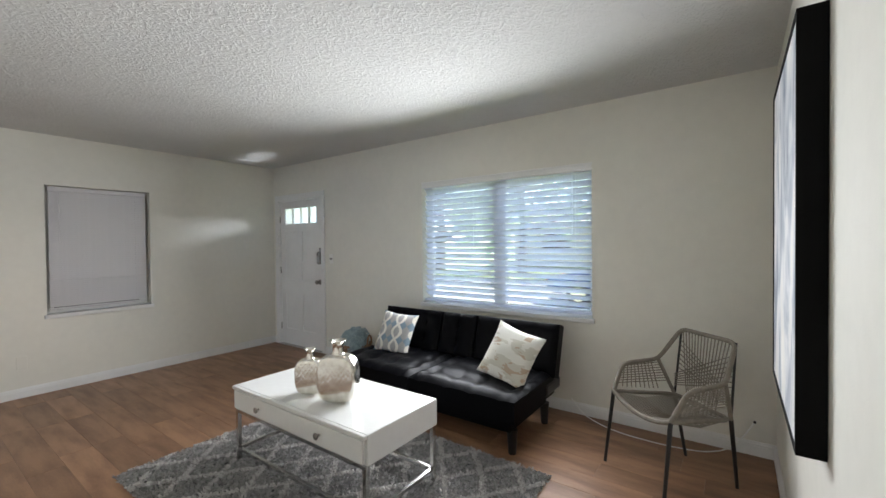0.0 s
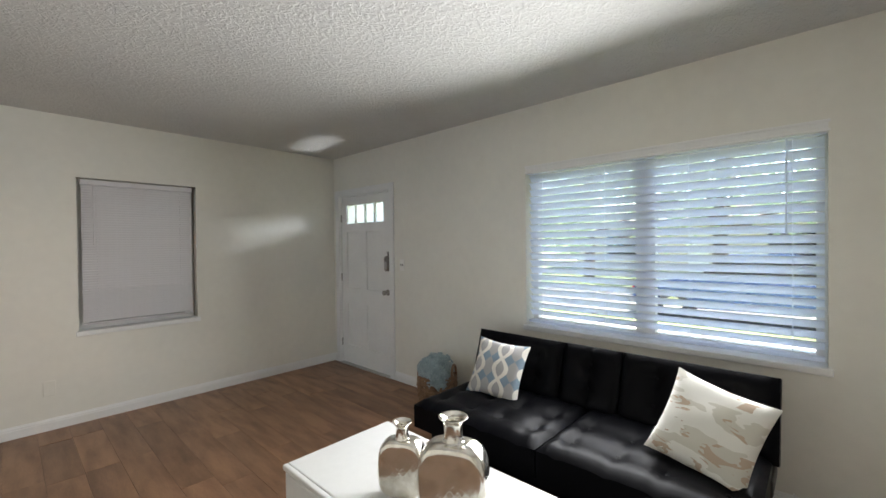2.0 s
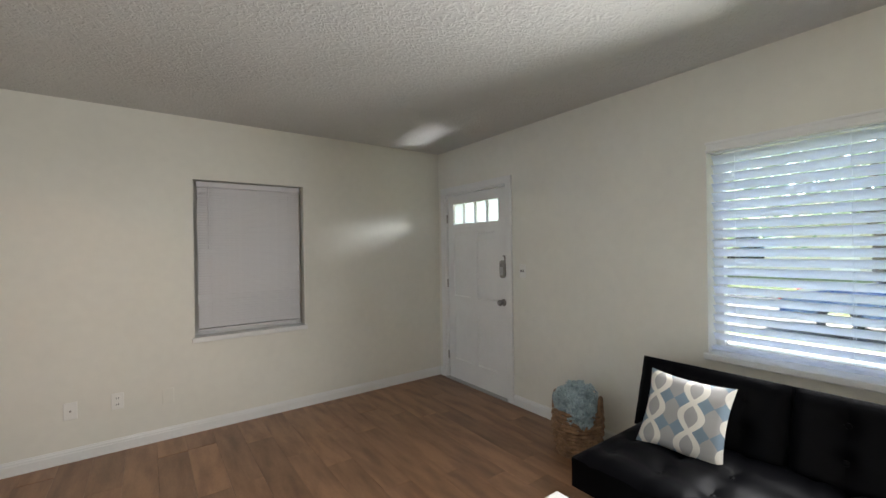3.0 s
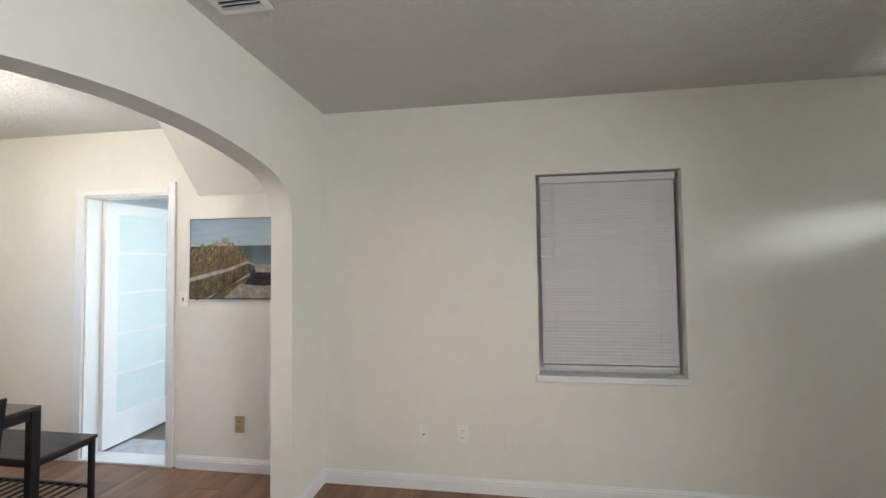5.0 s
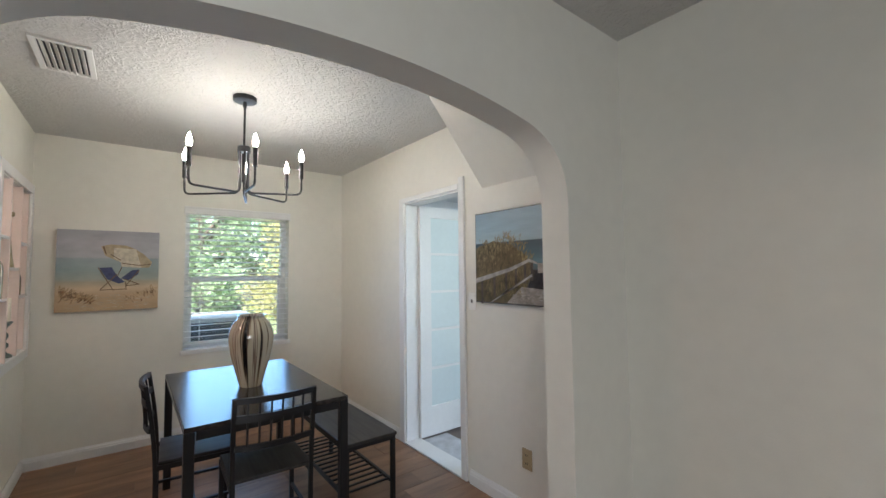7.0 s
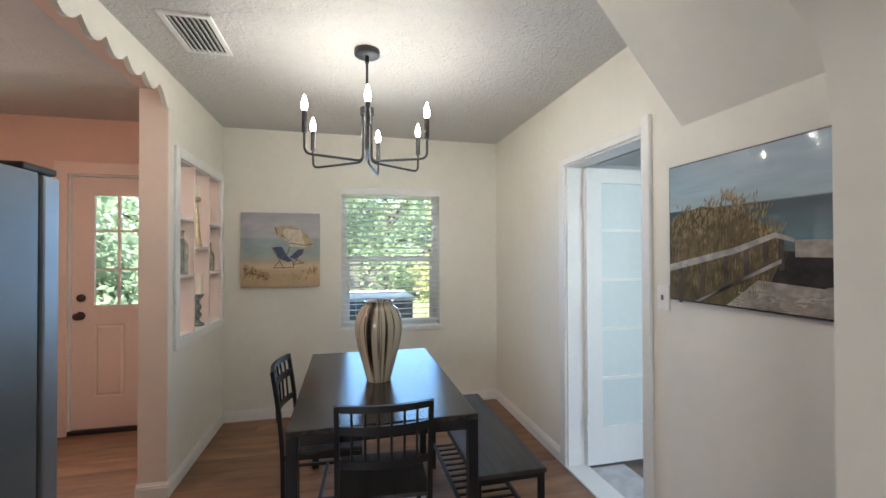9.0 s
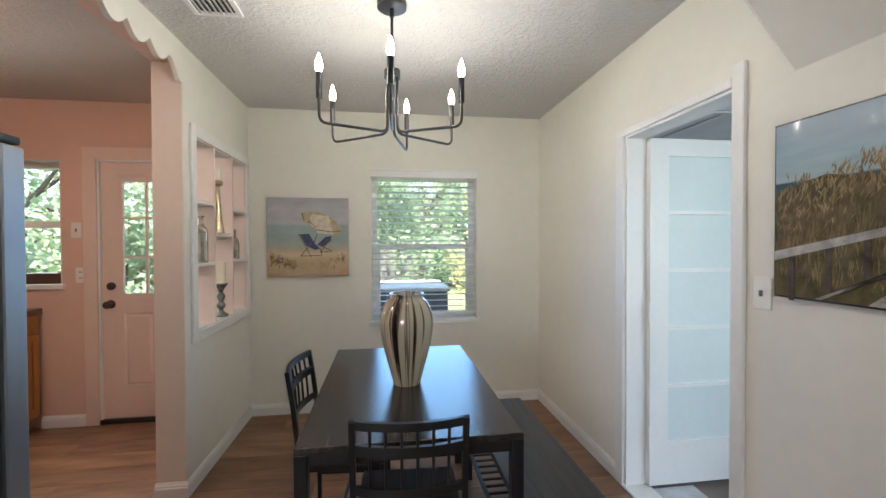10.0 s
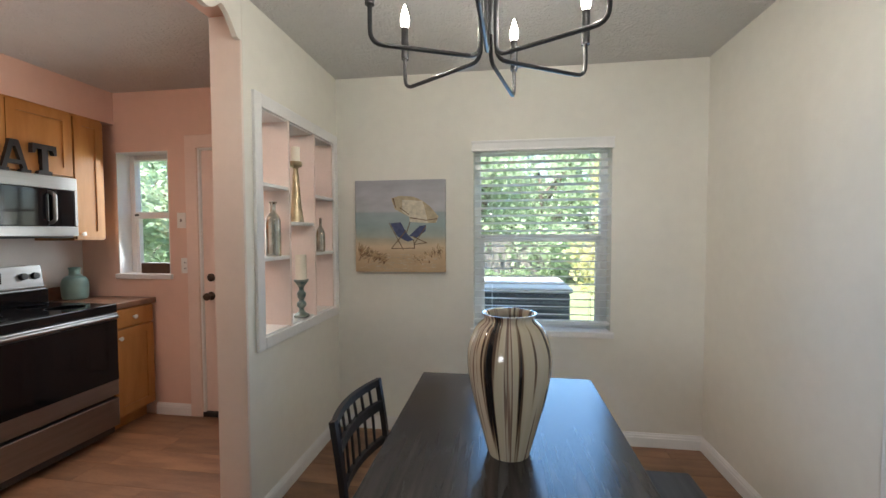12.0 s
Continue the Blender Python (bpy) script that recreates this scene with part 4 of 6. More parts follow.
def rope_chair_parts(ob):
    fl, fr, bl, br = Vector((-0.235, -0.215, 0.445)), Vector((0.235, -0.215, 0.445)), Vector((-0.20, 0.205, 0.40)), Vector((0.20, 0.205, 0.40))
    al, ar, el, er = Vector((-0.262, -0.13, 0.605)), Vector((0.262, -0.13, 0.605)), Vector((-0.245, 0.12, 0.62)), Vector((0.245, 0.12, 0.62))
    tl, tr = Vector((-0.19, 0.25, 0.82)), Vector((0.19, 0.25, 0.82))
    part("arm_and_back_rail", tube(bmesh.new(), curve_pts([fl, al, el, tl, tr, er, ar, fr], 0.05), 0.0135, 8), ROPE, ob, smooth=True)
    sag = [fl.lerp(fr, k / 10) - Vector((0, 0, 0.055 * (1 - (k / 5 - 1) ** 2))) for k in range(11)]
    part("front_rail", tube(bmesh.new(), sag, 0.0135, 8), ROPE, ob, smooth=True)
    part("seat_rail", tube(bmesh.new(), curve_pts([fl, bl, br, fr], 0.06), 0.012, 8), ROPE, ob, smooth=True)
    for a, b in ((bl, tl), (br, tr)):
        part("back_strut", tube(bmesh.new(), [a, b], 0.007, 8), BLACKMETAL, ob, "thin black metal strut", smooth=True)
    for a, b in ((bl, el), (br, er)):
        part("arm_post", tube(bmesh.new(), [a, b], 0.0115, 8), ROPE, ob, smooth=True)

    def cord(pts):
        part("cord", tube(bmesh.new(), pts, 0.0034, 5), ROPE, ob, smooth=True)
    for k in range(26):
        f = (k + 0.5) / 26
        p, q = fl.lerp(fr, f), bl.lerp(br, f)
        p.z -= 0.055 * (1 - (2 * f - 1) ** 2)
        cord([p, p.lerp(q, 0.5) - Vector((0, 0, 0.035)), q])
    for k in range(20):
        f = (k + 0.5) / 20
        p, q = fl.lerp(bl, f), fr.lerp(br, f)
        m = p.lerp(q, 0.5) - Vector((0, 0, 0.05 + 0.02 * math.sin(math.pi * f)))
        cord([p, p.lerp(m, 0.6) - Vector((0, 0, 0.008)), m, q.lerp(m, 0.6) - Vector((0, 0, 0.008)), q])
    for k in range(16):
        f = (k + 0.5) / 16
        cord([tl.lerp(tr, f), bl.lerp(br, 0.22 + 0.56 * f) + Vector((0, 0, 0.03))])
    # fan of cords from each lower corner of the back
    for k in range(7):
        f = 0.42 + 0.07 * k
        cord([bl + Vector((0, 0, 0.06 + 0.012 * k)), br.lerp(tr, f)])
        cord([br + Vector((0, 0, 0.06 + 0.012 * k)), bl.lerp(tl, f)])
    for a, e, f, b in ((al, el, fl, bl), (ar, er, fr, br)):
        for k in range(8):
            t = (k + 0.5) / 8
            cord([f.lerp(a, 0.25 + 0.7 * t), b.lerp(e, 0.35 + 0.6 * t)])
        for k in range(9):
            t = (k + 0.6) / 11
            cord([a.lerp(e, t), f.lerp(b, t * 0.8 + 0.1) + Vector((0, 0, 0.03))])
    for p, q in ((fl, (-0.247, -0.27, 0)), (fr, (0.247, -0.27, 0)), (bl, (-0.18, 0.27, 0)), (br, (0.18, 0.27, 0))):
        part("leg", tube(bmesh.new(), [p, q], [0.012, 0.0095], 8), BLACKMETAL, ob, "thin black metal leg", smooth=True)


rope_chair_parts(rope_chair)
copy_thing(rope_chair, pose(-0.98, 1.30, 0, 0, 0, -98))

# framed abstract canvas
paint = bpy.data.materials.new("abstract_brush_canvas")
paint.use_nodes = True
pn, pl = paint.node_tree.nodes, paint.node_tree.links
ptc, pmp, pt, pr = pn.new("ShaderNodeTexCoord"), pn.new("ShaderNodeMapping"), pn.new("ShaderNodeTexNoise"), pn.new("ShaderNodeValToRGB")
pmp.inputs["Scale"].default_value = (1, 1.2, 0.8)
pt.inputs["Scale"].default_value, pt.inputs["Detail"].default_value, pt.inputs["Distortion"].default_value = 2.6, 6, 1.4
pl.new(ptc.outputs["Object"], pmp.inputs["Vector"])
pl.new(pmp.outputs["Vector"], pt.inputs["Vector"])
pl.new(pt.outputs["Fac"], pr.inputs["Fac"])
pl.new(pr.outputs["Color"], pn["Principled BSDF"].inputs["Base Color"])
pn["Principled BSDF"].inputs["Roughness"].default_value = 0.7
for pos, c in ((0.30, (0.16, 0.19, 0.25, 1)), (0.42, (0.42, 0.45, 0.50, 1)), (0.55, (0.74, 0.74, 0.74, 1)), (0.66, (0.80, 0.78, 0.74, 1))):
    e = pr.color_ramp.elements.new(pos)
    e.color = c
pic = thing("framed_canvas", "tall grey and white abstract canvas in a deep black frame", "painting", (RIGHT - 0.002, 2.402, 1.405))
for q in ((-0.448, -0.433, -0.625, 0.625), (0.433, 0.448, -0.625, 0.625), (-0.433, 0.433, -0.625, -0.61), (-0.433, 0.433, 0.61, 0.625)):
    part("frame_bar", boxbm(-0.068, 0.0, q[0], q[1], q[2], q[3], bevel=0.001), EBONY, pic)
part("canvas", boxbm(-0.064, -0.01, -0.432, 0.432, -0.609, 0.609), paint, pic, "blurred grey white abstract brushwork")

# loose cable
cable = thing("white_cable", "thin white cable lying along the floor and wall", "cable")
pts = [(-1.70, 3.60, 0.16), (-1.62, 3.62, 0.05), (-1.48, 3.60, 0.006), (-1.30, 3.54, 0.006), (-1.03, 3.53, 0.006), (-0.82, 3.57, 0.006), (-0.70, 3.66, 0.02), (-0.62, 3.705, 0.10), (-0.555, 3.722, 0.215)]
part("cord", tube(bmesh.new(), curve_pts(pts, 0.08, 4), 0.0042, 6), TRIM, cable, smooth=True)
part("plug", tube(bmesh.new(), [(-0.555, 3.715, 0.215), (-0.555, 3.729, 0.215)], 0.008, 8), DARKSLOT, cable)

# ---- dining room ----
structure("wall_niche", pierced("x", NICHE, -3.545, BACK + 0.001, POST_END - 0.016, 0, 2.6, [(-3.21, -2.36, 0.875, 2.0)]), WALL, "cream dining partition with an open shelf niche", "wall")
structure("wall_niche_kitchen", pierced("x", -3.545, -3.47, BACK + 0.001, POST_END - 0.016, 0, 2.6, [(-3.21, -2.36, 0.875, 2.0)]), PINK, "salmon pink kitchen side of the partition", "wall")
structure("wall_post", boxbm(NICHE - 0.001, -3.468, POST_END - 0.016, POST_END, 0, 2.36, bevel=0.004), mat("pale_beige_pink_paint", (0.77, 0.68, 0.60), 0.6, vary=0.03, scale=2), "pale beige pink painted end of the partition", "wall")
outline = [(-0.176, H + 0.02), (-0.176, 2.34)]
y = -0.24
while y > -2.06:
    outline += [(y - 0.17 * k / 10, 2.345 - 0.055 * math.sin(math.pi * k / 10)) for k in range(10)]
    y -= 0.17
outline += [(y - 0.10 * k / 8, 2.345 - 0.09 * (1 - math.cos(math.pi / 2 * k / 8))) for k in range(9)]
outline += [(POST_END - 0.01, 2.25), (POST_END - 0.01, H + 0.02)]
structure("scalloped_valance", prism(bmesh.new(), outline, "x", NICHE - 0.002, NICHE + 0.022), WALL, "cream scalloped board along the kitchen opening", "valance")
structure("header_beam", boxbm(NICHE + 0.022, -3.47, POST_END, -0.176, 2.36, 2.6), PINK, "salmon painted beam behind the scalloped board", "beam")

# sloped underside of the stair, in the corner over the beach picture
bm = bmesh.new()
p1, p2, p3 = bm.verts.new((SIDE - 0.02, -1.35, H + 0.01)), bm.verts.new((SIDE - 0.02, -1.03, 1.92)), bm.verts.new((SIDE - 0.02, -0.17, 1.92))
p4, p5, p6 = bm.verts.new((-5.62, -1.05, H + 0.01)), bm.verts.new((-5.62, -0.17, H + 0.01)), bm.verts.new((SIDE - 0.02, -0.17, H + 0.01))
for f in ((p1, p2, p4), (p2, p3, p5, p4), (p1, p6, p3, p2), (p1, p4, p5, p6), (p3, p6, p5)):
    bm.faces.new(f)
structure("ceiling_slope", bm, WALL, "cream plastered slope under the stair", "ceiling")

niche = thing("niche_shelves", "white framed open shelves set in the partition", "shelves", (NICHE, 0, 0), kind="structure")
for q in ((-3.265, -3.205, 0.82, 2.06), (-2.365, -2.305, 0.82, 2.06), (-3.205, -2.365, 0.82, 0.88), (-3.205, -2.365, 1.995, 2.06)):
    part("face_frame", boxbm(-0.018, -0.001, q[0], q[1], q[2], q[3], bevel=0.004), TRIM, niche)
PINKWHITE = mat("warm_white_shelf_paint", (0.80, 0.70, 0.65), 0.5, vary=0.03)
for yy in (-2.62, -2.92):
    part("divider", boxbm(-0.012, 0.148, yy - 0.009, yy + 0.009, 0.876, 1.999, bevel=0.002), PINKWHITE, niche)
for y0, y1, z in ((-2.611, -2.361, 1.63), (-2.611, -2.361, 1.26), (-2.911, -2.629, 1.445), (-3.209, -2.929, 1.62), (-3.209, -2.929, 1.26)):
    part("shelf", boxbm(-0.010, 0.148, y0, y1, z - 0.009, z + 0.009, bevel=0.002), TRIM, niche)
for q in ((-3.2085, -3.199, 0.886, 1.99), (-2.371, -2.3615, 0.886, 1.99)):
    part("lining", boxbm(0.001, 0.149, q[0], q[1], q[2], q[3]), PINKWHITE, niche)
part("bottom_board", boxbm(-0.001, 0.15, -3.208, -2.362, 0.8755, 0.886), TRIM, niche)
part("top_board", boxbm(0.0, 0.15, -3.208, -2.362, 1.99, 1.9995), TRIM, niche)

SILVER = mat("silvered_bottle_glass", (0.60, 0.56, 0.48), 0.18, 1.0, vary=0.25, scale=18, fine=0.15)


def turned(name, label, category, at, prof, material, seg=24, steps=5, group=""):
    return solo(name, lathe(bmesh.new(), smooth_profile(prof, steps), seg), material, label, category, group, smooth=True, at=pose(*at))


turned("silver_bottle", "slim silvered glass bottle on a niche shelf", "bottle", (-3.585, -2.53, 1.269), [(0.035, 0), (0.038, 0.01), (0.038, 0.17), (0.03, 0.21), (0.015, 0.235), (0.014, 0.27), (0.02, 0.285), (0.001, 0.287)], SILVER, group="niche bottles")
turned("silver_bottle", "small silvered glass bottle on a niche shelf", "bottle", (-3.585, -3.09, 1.269), [(0.026, 0), (0.03, 0.01), (0.03, 0.11), (0.02, 0.15), (0.009, 0.17), (0.009, 0.215), (0.012, 0.22), (0.001, 0.222)], SILVER, group="niche bottles")
GOLD = mat("antique_champagne_metal", (0.50, 0.41, 0.26), 0.3, 0.85, vary=0.2, scale=20, fine=0.1)
turned("tall_candlestick", "tall tapered champagne gold candlestick on a niche shelf", "candlestick", (-3.585, -2.775, 1.4545), [(0.044, 0), (0.042, 0.01), (0.03, 0.1), (0.019, 0.25), (0.015, 0.31), (0.034, 0.325), (0.036, 0.345), (0.03, 0.352), (0.001, 0.353)], GOLD)
CANDLE = mat("ivory_candle_wax", (0.80, 0.76, 0.64), 0.5, vary=0.03)
turned("pillar_candle", "short ivory candle on the tall candlestick", "candle", (-3.585, -2.775, 1.8085), [(0.024, 0), (0.025, 0.004), (0.025, 0.075), (0.02, 0.08), (0.001, 0.079)], CANDLE)
TEAL = mat("distressed_teal_metal", (0.10, 0.16, 0.15), 0.4, 0.5, vary=0.3, scale=30, color2=(0.3, 0.32, 0.28), fine=0.2)
turned("teal_candlestick", "turned teal candlestick on the niche floor", "candlestick", (-3.585, -2.82, 0.888), [(0.044, 0), (0.044, 0.012), (0.02, 0.03), (0.014, 0.05), (0.026, 0.065), (0.026, 0.085), (0.014, 0.10), (0.024, 0.125), (0.024, 0.145), (0.013, 0.165), (0.022, 0.19), (0.04, 0.215), (0.04, 0.225), (0.001, 0.226)], TEAL)
turned("pillar_candle", "thick ivory candle on the teal candlestick", "candle", (-3.585, -2.82, 1.114), [(0.031, 0), (0.032, 0.005), (0.032, 0.135), (0.027, 0.142), (0.001, 0.14)], CANDLE)

# table, bench, chairs
ASH = mat("charcoal_wood_grain", (0.050, 0.044, 0.041), 0.2, vary=0.1, scale=5.0, color2=(0.022, 0.019, 0.018), stretch=(9, 0.5, 9), fine=0.22, bump=0.03, bump_scale=50)
SEATWOOD = mat("charcoal_seat_board", (0.048, 0.043, 0.040), 0.42, vary=0.15, scale=5, color2=(0.024, 0.021, 0.020), stretch=(8, 0.6, 8), fine=0.2)
table = thing("dining_table", "charcoal wood dining table on black metal legs", "table", (-4.79, -1.79, 0))
part("tabletop", boxbm(-0.378, 0.378, -0.604, 0.604, 0.713, 0.736, bevel=0.004), ASH, table)
for y in (-0.585, 0.585):
    part("apron", boxbm(-0.33, 0.33, y - 0.012, y + 0.012, 0.672, 0.7125, bevel=0.002), BLACKMETAL, table)
for x in (-0.357, 0.357):
    part("apron", boxbm(x - 0.012, x + 0.012, -0.56, 0.56, 0.672, 0.7125, bevel=0.002), BLACKMETAL, table)
    for y in (-0.582, 0.582):
        part("leg", boxbm(x - 0.021, x + 0.021, y - 0.021, y + 0.021, 0.0, 0.7125, bevel=0.003), BLACKMETAL, table)
bench = thing("dining_bench", "charcoal topped bench with slatted rack below", "bench", (-5.33, -1.71, 0))
part("bench_top", boxbm(-0.165, 0.165, -0.49, 0.49, 0.435, 0.455, bevel=0.004), SEATWOOD, bench)
for x in (-0.147, 0.147):
    part("rack_rail", boxbm(x - 0.009, x + 0.009, -0.455, 0.455, 0.155, 0.173, bevel=0.002), BLACKMETAL, bench)
    part("top_rail", boxbm(x - 0.010, x + 0.010, -0.455, 0.455, 0.41, 0.4345, bevel=0.002), BLACKMETAL, bench)
    for y in (-0.468, 0.468):
        part("leg", boxbm(x - 0.0125, x + 0.0125, y - 0.0125, y + 0.0125, 0, 0.4345, bevel=0.002), BLACKMETAL, bench)
for y in (-0.468, 0.468):
    part("end_rail", boxbm(-0.134, 0.134, y - 0.009, y + 0.009, 0.41, 0.4345, bevel=0.002), BLACKMETAL, bench)
slat = mesh("rack_slat", boxbm(-0.138, 0.138, -0.007, 0.007, -0.005, 0.005, bevel=0.002), BLACKMETAL)
for k in range(15):
    o = new("rack_slat", slat)
    o.parent = bench
    o.matrix_basis = pose(0, -0.42 + 0.06 * k, 0.164)

chair = thing("dining_chair", "black metal spindle back chair at the table end", "chair", (-4.785, -1.345, 0), -2.5, "chairs round the table")
part("seat", boxbm(-0.185, 0.185, -0.19, 0.165, 0.435, 0.453, bevel=0.005), SEATWOOD, chair)
for x in (-0.178, 0.178):
    part("back_post", tube(bmesh.new(), curve_pts([(x, 0.175, 0.0), (x, 0.178, 0.45), (x, 0.198, 0.66), (x, 0.226, 0.838)], 0.12), 0.0135, 4), BLACKMETAL, chair)
    part("front_leg", boxbm(x - 0.011, x + 0.011, -0.185, -0.163, 0.0, 0.4345, bevel=0.002), BLACKMETAL, chair)
    part("side_stretcher", boxbm(x - 0.008, x + 0.008, -0.163, 0.17, 0.20, 0.216, bevel=0.002), BLACKMETAL, chair)
    part("seat_rail", boxbm(x - 0.009, x + 0.009, -0.163, 0.172, 0.41, 0.4345, bevel=0.002), BLACKMETAL, chair)
part("cross_stretcher", boxbm(-0.17, 0.17, 0.0, 0.016, 0.20, 0.216, bevel=0.002), BLACKMETAL, chair)
part("front_rail", boxbm(-0.167, 0.167, -0.182, -0.166, 0.41, 0.4345, bevel=0.002), BLACKMETAL, chair)


def bowed(z, t, h, y0, bow=0.03):
    """A rail across the back, bowed away from the sitter."""
    bm = bmesh.new()
    ring = []
    for k in range(13):
        x = -0.172 + 0.344 * k / 12
        y = y0 + bow * (1 - (x / 0.172) ** 2)
        ring.append([bm.verts.new((x, y + dy, z + dz)) for dy, dz in ((-t, -h), (t, -h), (t, h), (-t, h))])
    for a, b in zip(ring, ring[1:]):
        for k in range(4):
            bm.faces.new((a[k], a[(k + 1) % 4], b[(k + 1) % 4], b[k]))
    bm.faces.new(ring[0])
    bm.faces.new(ring[-1])
    return bm


part("crest_rail", bowed(0.826, 0.008, 0.013, 0.225), BLACKMETAL, chair)
part("middle_rail", bowed(0.742, 0.008, 0.017, 0.212), BLACKMETAL, chair)
part("lower_rail", bowed(0.610, 0.008, 0.013, 0.202), BLACKMETAL, chair)
for k in range(6):
    x = -0.172 + 0.344 * (k + 1) / 7
    b = 0.03 * (1 - (x / 0.172) ** 2)
    part("spindle", tube(bmesh.new(), [(x, 0.202 + b, 0.61), (x, 0.212 + b, 0.742), (x, 0.225 + b, 0.825)], 0.0052, 6), BLACKMETAL, chair)
side_chair = copy_thing(chair, pose(-4.5255, -1.813, 0, 0, 0, -93.8))
tagged(side_chair, "black metal spindle back chair tucked under the table")

# striped vase
VASE = bpy.data.materials.new("cream_glaze_with_dark_drips")
VASE.use_nodes = True
vn, vl = VASE.node_tree.nodes, VASE.node_tree.links
vb = vn["Principled BSDF"]
vtc, vs, va, vc = (vn.new("ShaderNode" + k) for k in ("TexCoord", "SeparateXYZ", "Math", "CombineXYZ"))
va.operation = "ARCTAN2"
vl.new(vtc.outputs["Object"], vs.inputs["Vector"])
vl.new(vs.outputs["Y"], va.inputs[0])
vl.new(vs.outputs["X"], va.inputs[1])
vl.new(va.outputs["Value"], vc.inputs["X"])
vz = vn.new("ShaderNodeMath")
vz.operation = "MULTIPLY"
vz.inputs[1].default_value = 0.25
vl.new(vs.outputs["Z"], vz.inputs[0])
vl.new(vz.outputs["Value"], vc.inputs["Y"])
vt = vn.new("ShaderNodeTexNoise")
vt.inputs["Scale"].default_value, vt.inputs["Detail"].default_value, vt.inputs["Distortion"].default_value = 2.5, 3.2, 0.12
vl.new(vc.outputs["Vector"], vt.inputs["Vector"])
vr = vn.new("ShaderNodeValToRGB")
vr.color_ramp.elements[0].position, vr.color_ramp.elements[0].color = 0.40, (0.012, 0.010, 0.009, 1)
vr.color_ramp.elements[1].position, vr.color_ramp.elements[1].color = 0.42, (0.16, 0.10, 0.06, 1)
for pos, c in ((0.438, (0.52, 0.46, 0.33, 1)), (0.56, (0.56, 0.50, 0.38, 1)), (0.575, (0.15, 0.10, 0.08, 1)), (0.60, (0.30, 0.21, 0.15, 1)), (0.615, (0.50, 0.44, 0.34, 1))):
    e = vr.color_ramp.elements.new(pos)
    e.color = c
vl.new(vt.outputs["Fac"], vr.inputs["Fac"])
vl.new(vr.outputs["Color"], vb.inputs["Base Color"])
vb.inputs["Roughness"].default_value, vb.inputs["Coat Weight"].default_value = 0.12, 0.6
prof = smooth_profile([(0.063, 0.0), (0.066, 0.008), (0.085, 0.08), (0.112, 0.18), (0.127, 0.27), (0.124, 0.33), (0.102, 0.385), (0.079, 0.408), (0.076, 0.42), (0.083, 0.43), (0.076, 0.43), (0.069, 0.42), (0.071, 0.40), (0.095, 0.37), (0.11, 0.30), (0.06, 0.06), (0.001, 0.05)], 6)
solo("ceramic_vase", lathe(bmesh.new(), prof, 56), VASE, "tall glazed cream vase with dark vertical drips on the table", "vase", smooth=True, at=pose(-4.798, -1.744, 0.737, 0, 0, 52) @ Matrix.Diagonal((0.968, 0.968, 0.965, 1)))

# chandelier
BULB = glow_mat("lit_bulb_glass", (1.0, 0.93, 0.82), 47)
ch = thing("chandelier", "black six arm chandelier with lit candle bulbs", "chandelier", (-4.737, -1.72, H))
part("canopy", lathe(bmesh.new(), [(0.066, 0.0), (0.066, -0.024), (0.06, -0.028), (0.001, -0.028)], 32), BLACKMETAL, ch, smooth=True)
part("stem", tube(bmesh.new(), [(0, 0, -0.028), (0, 0, -0.33)], 0.0065, 10), BLACKMETAL, ch, smooth=True)
part("stem_joint", lathe(bmesh.new(), [(0.011, -0.065), (0.011, -0.028)], 12), BLACKMETAL, ch, smooth=True)
part("hub", lathe(bmesh.new(), [(0.036, -0.338), (0.036, -0.303), (0.03, -0.30), (0.001, -0.30)], 24), BLACKMETAL, ch, smooth=True)
part("hub_core", lathe(bmesh.new(), [(0.012, -0.52), (0.012, -0.345)], 12), BLACKMETAL, ch, smooth=True)
for deg in (88, 148, 208, 256, 328, 28):
    c, s = math.cos(radians(deg)), math.sin(radians(deg))
    arm = part("arm", tube(bmesh.new(), curve_pts([(0.026 * c, 0.026 * s, -0.33), (0.026 * c, 0.026 * s, -0.583), (0.335 * c, 0.335 * s, -0.592), (0.335 * c, 0.335 * s, -0.485)], 0.035), 0.0062, 8), BLACKMETAL, ch, smooth=True)
    part("candle_sleeve", lathe(bmesh.new(), [(0.0125, -0.495), (0.0125, -0.39), (0.001, -0.39)], 14, at=(0.335 * c, 0.335 * s, 0)), BLACKMETAL, ch, smooth=True)
    part("bulb", lathe(bmesh.new(), smooth_profile([(0.009, -0.39), (0.0135, -0.374), (0.0135, -0.356), (0.007, -0.332), (0.001, -0.314)], 4), 14, at=(0.335 * c, 0.335 * s, 0)), BULB, ch, "lit clear candle bulb", smooth=True)

# ---- pictures ----


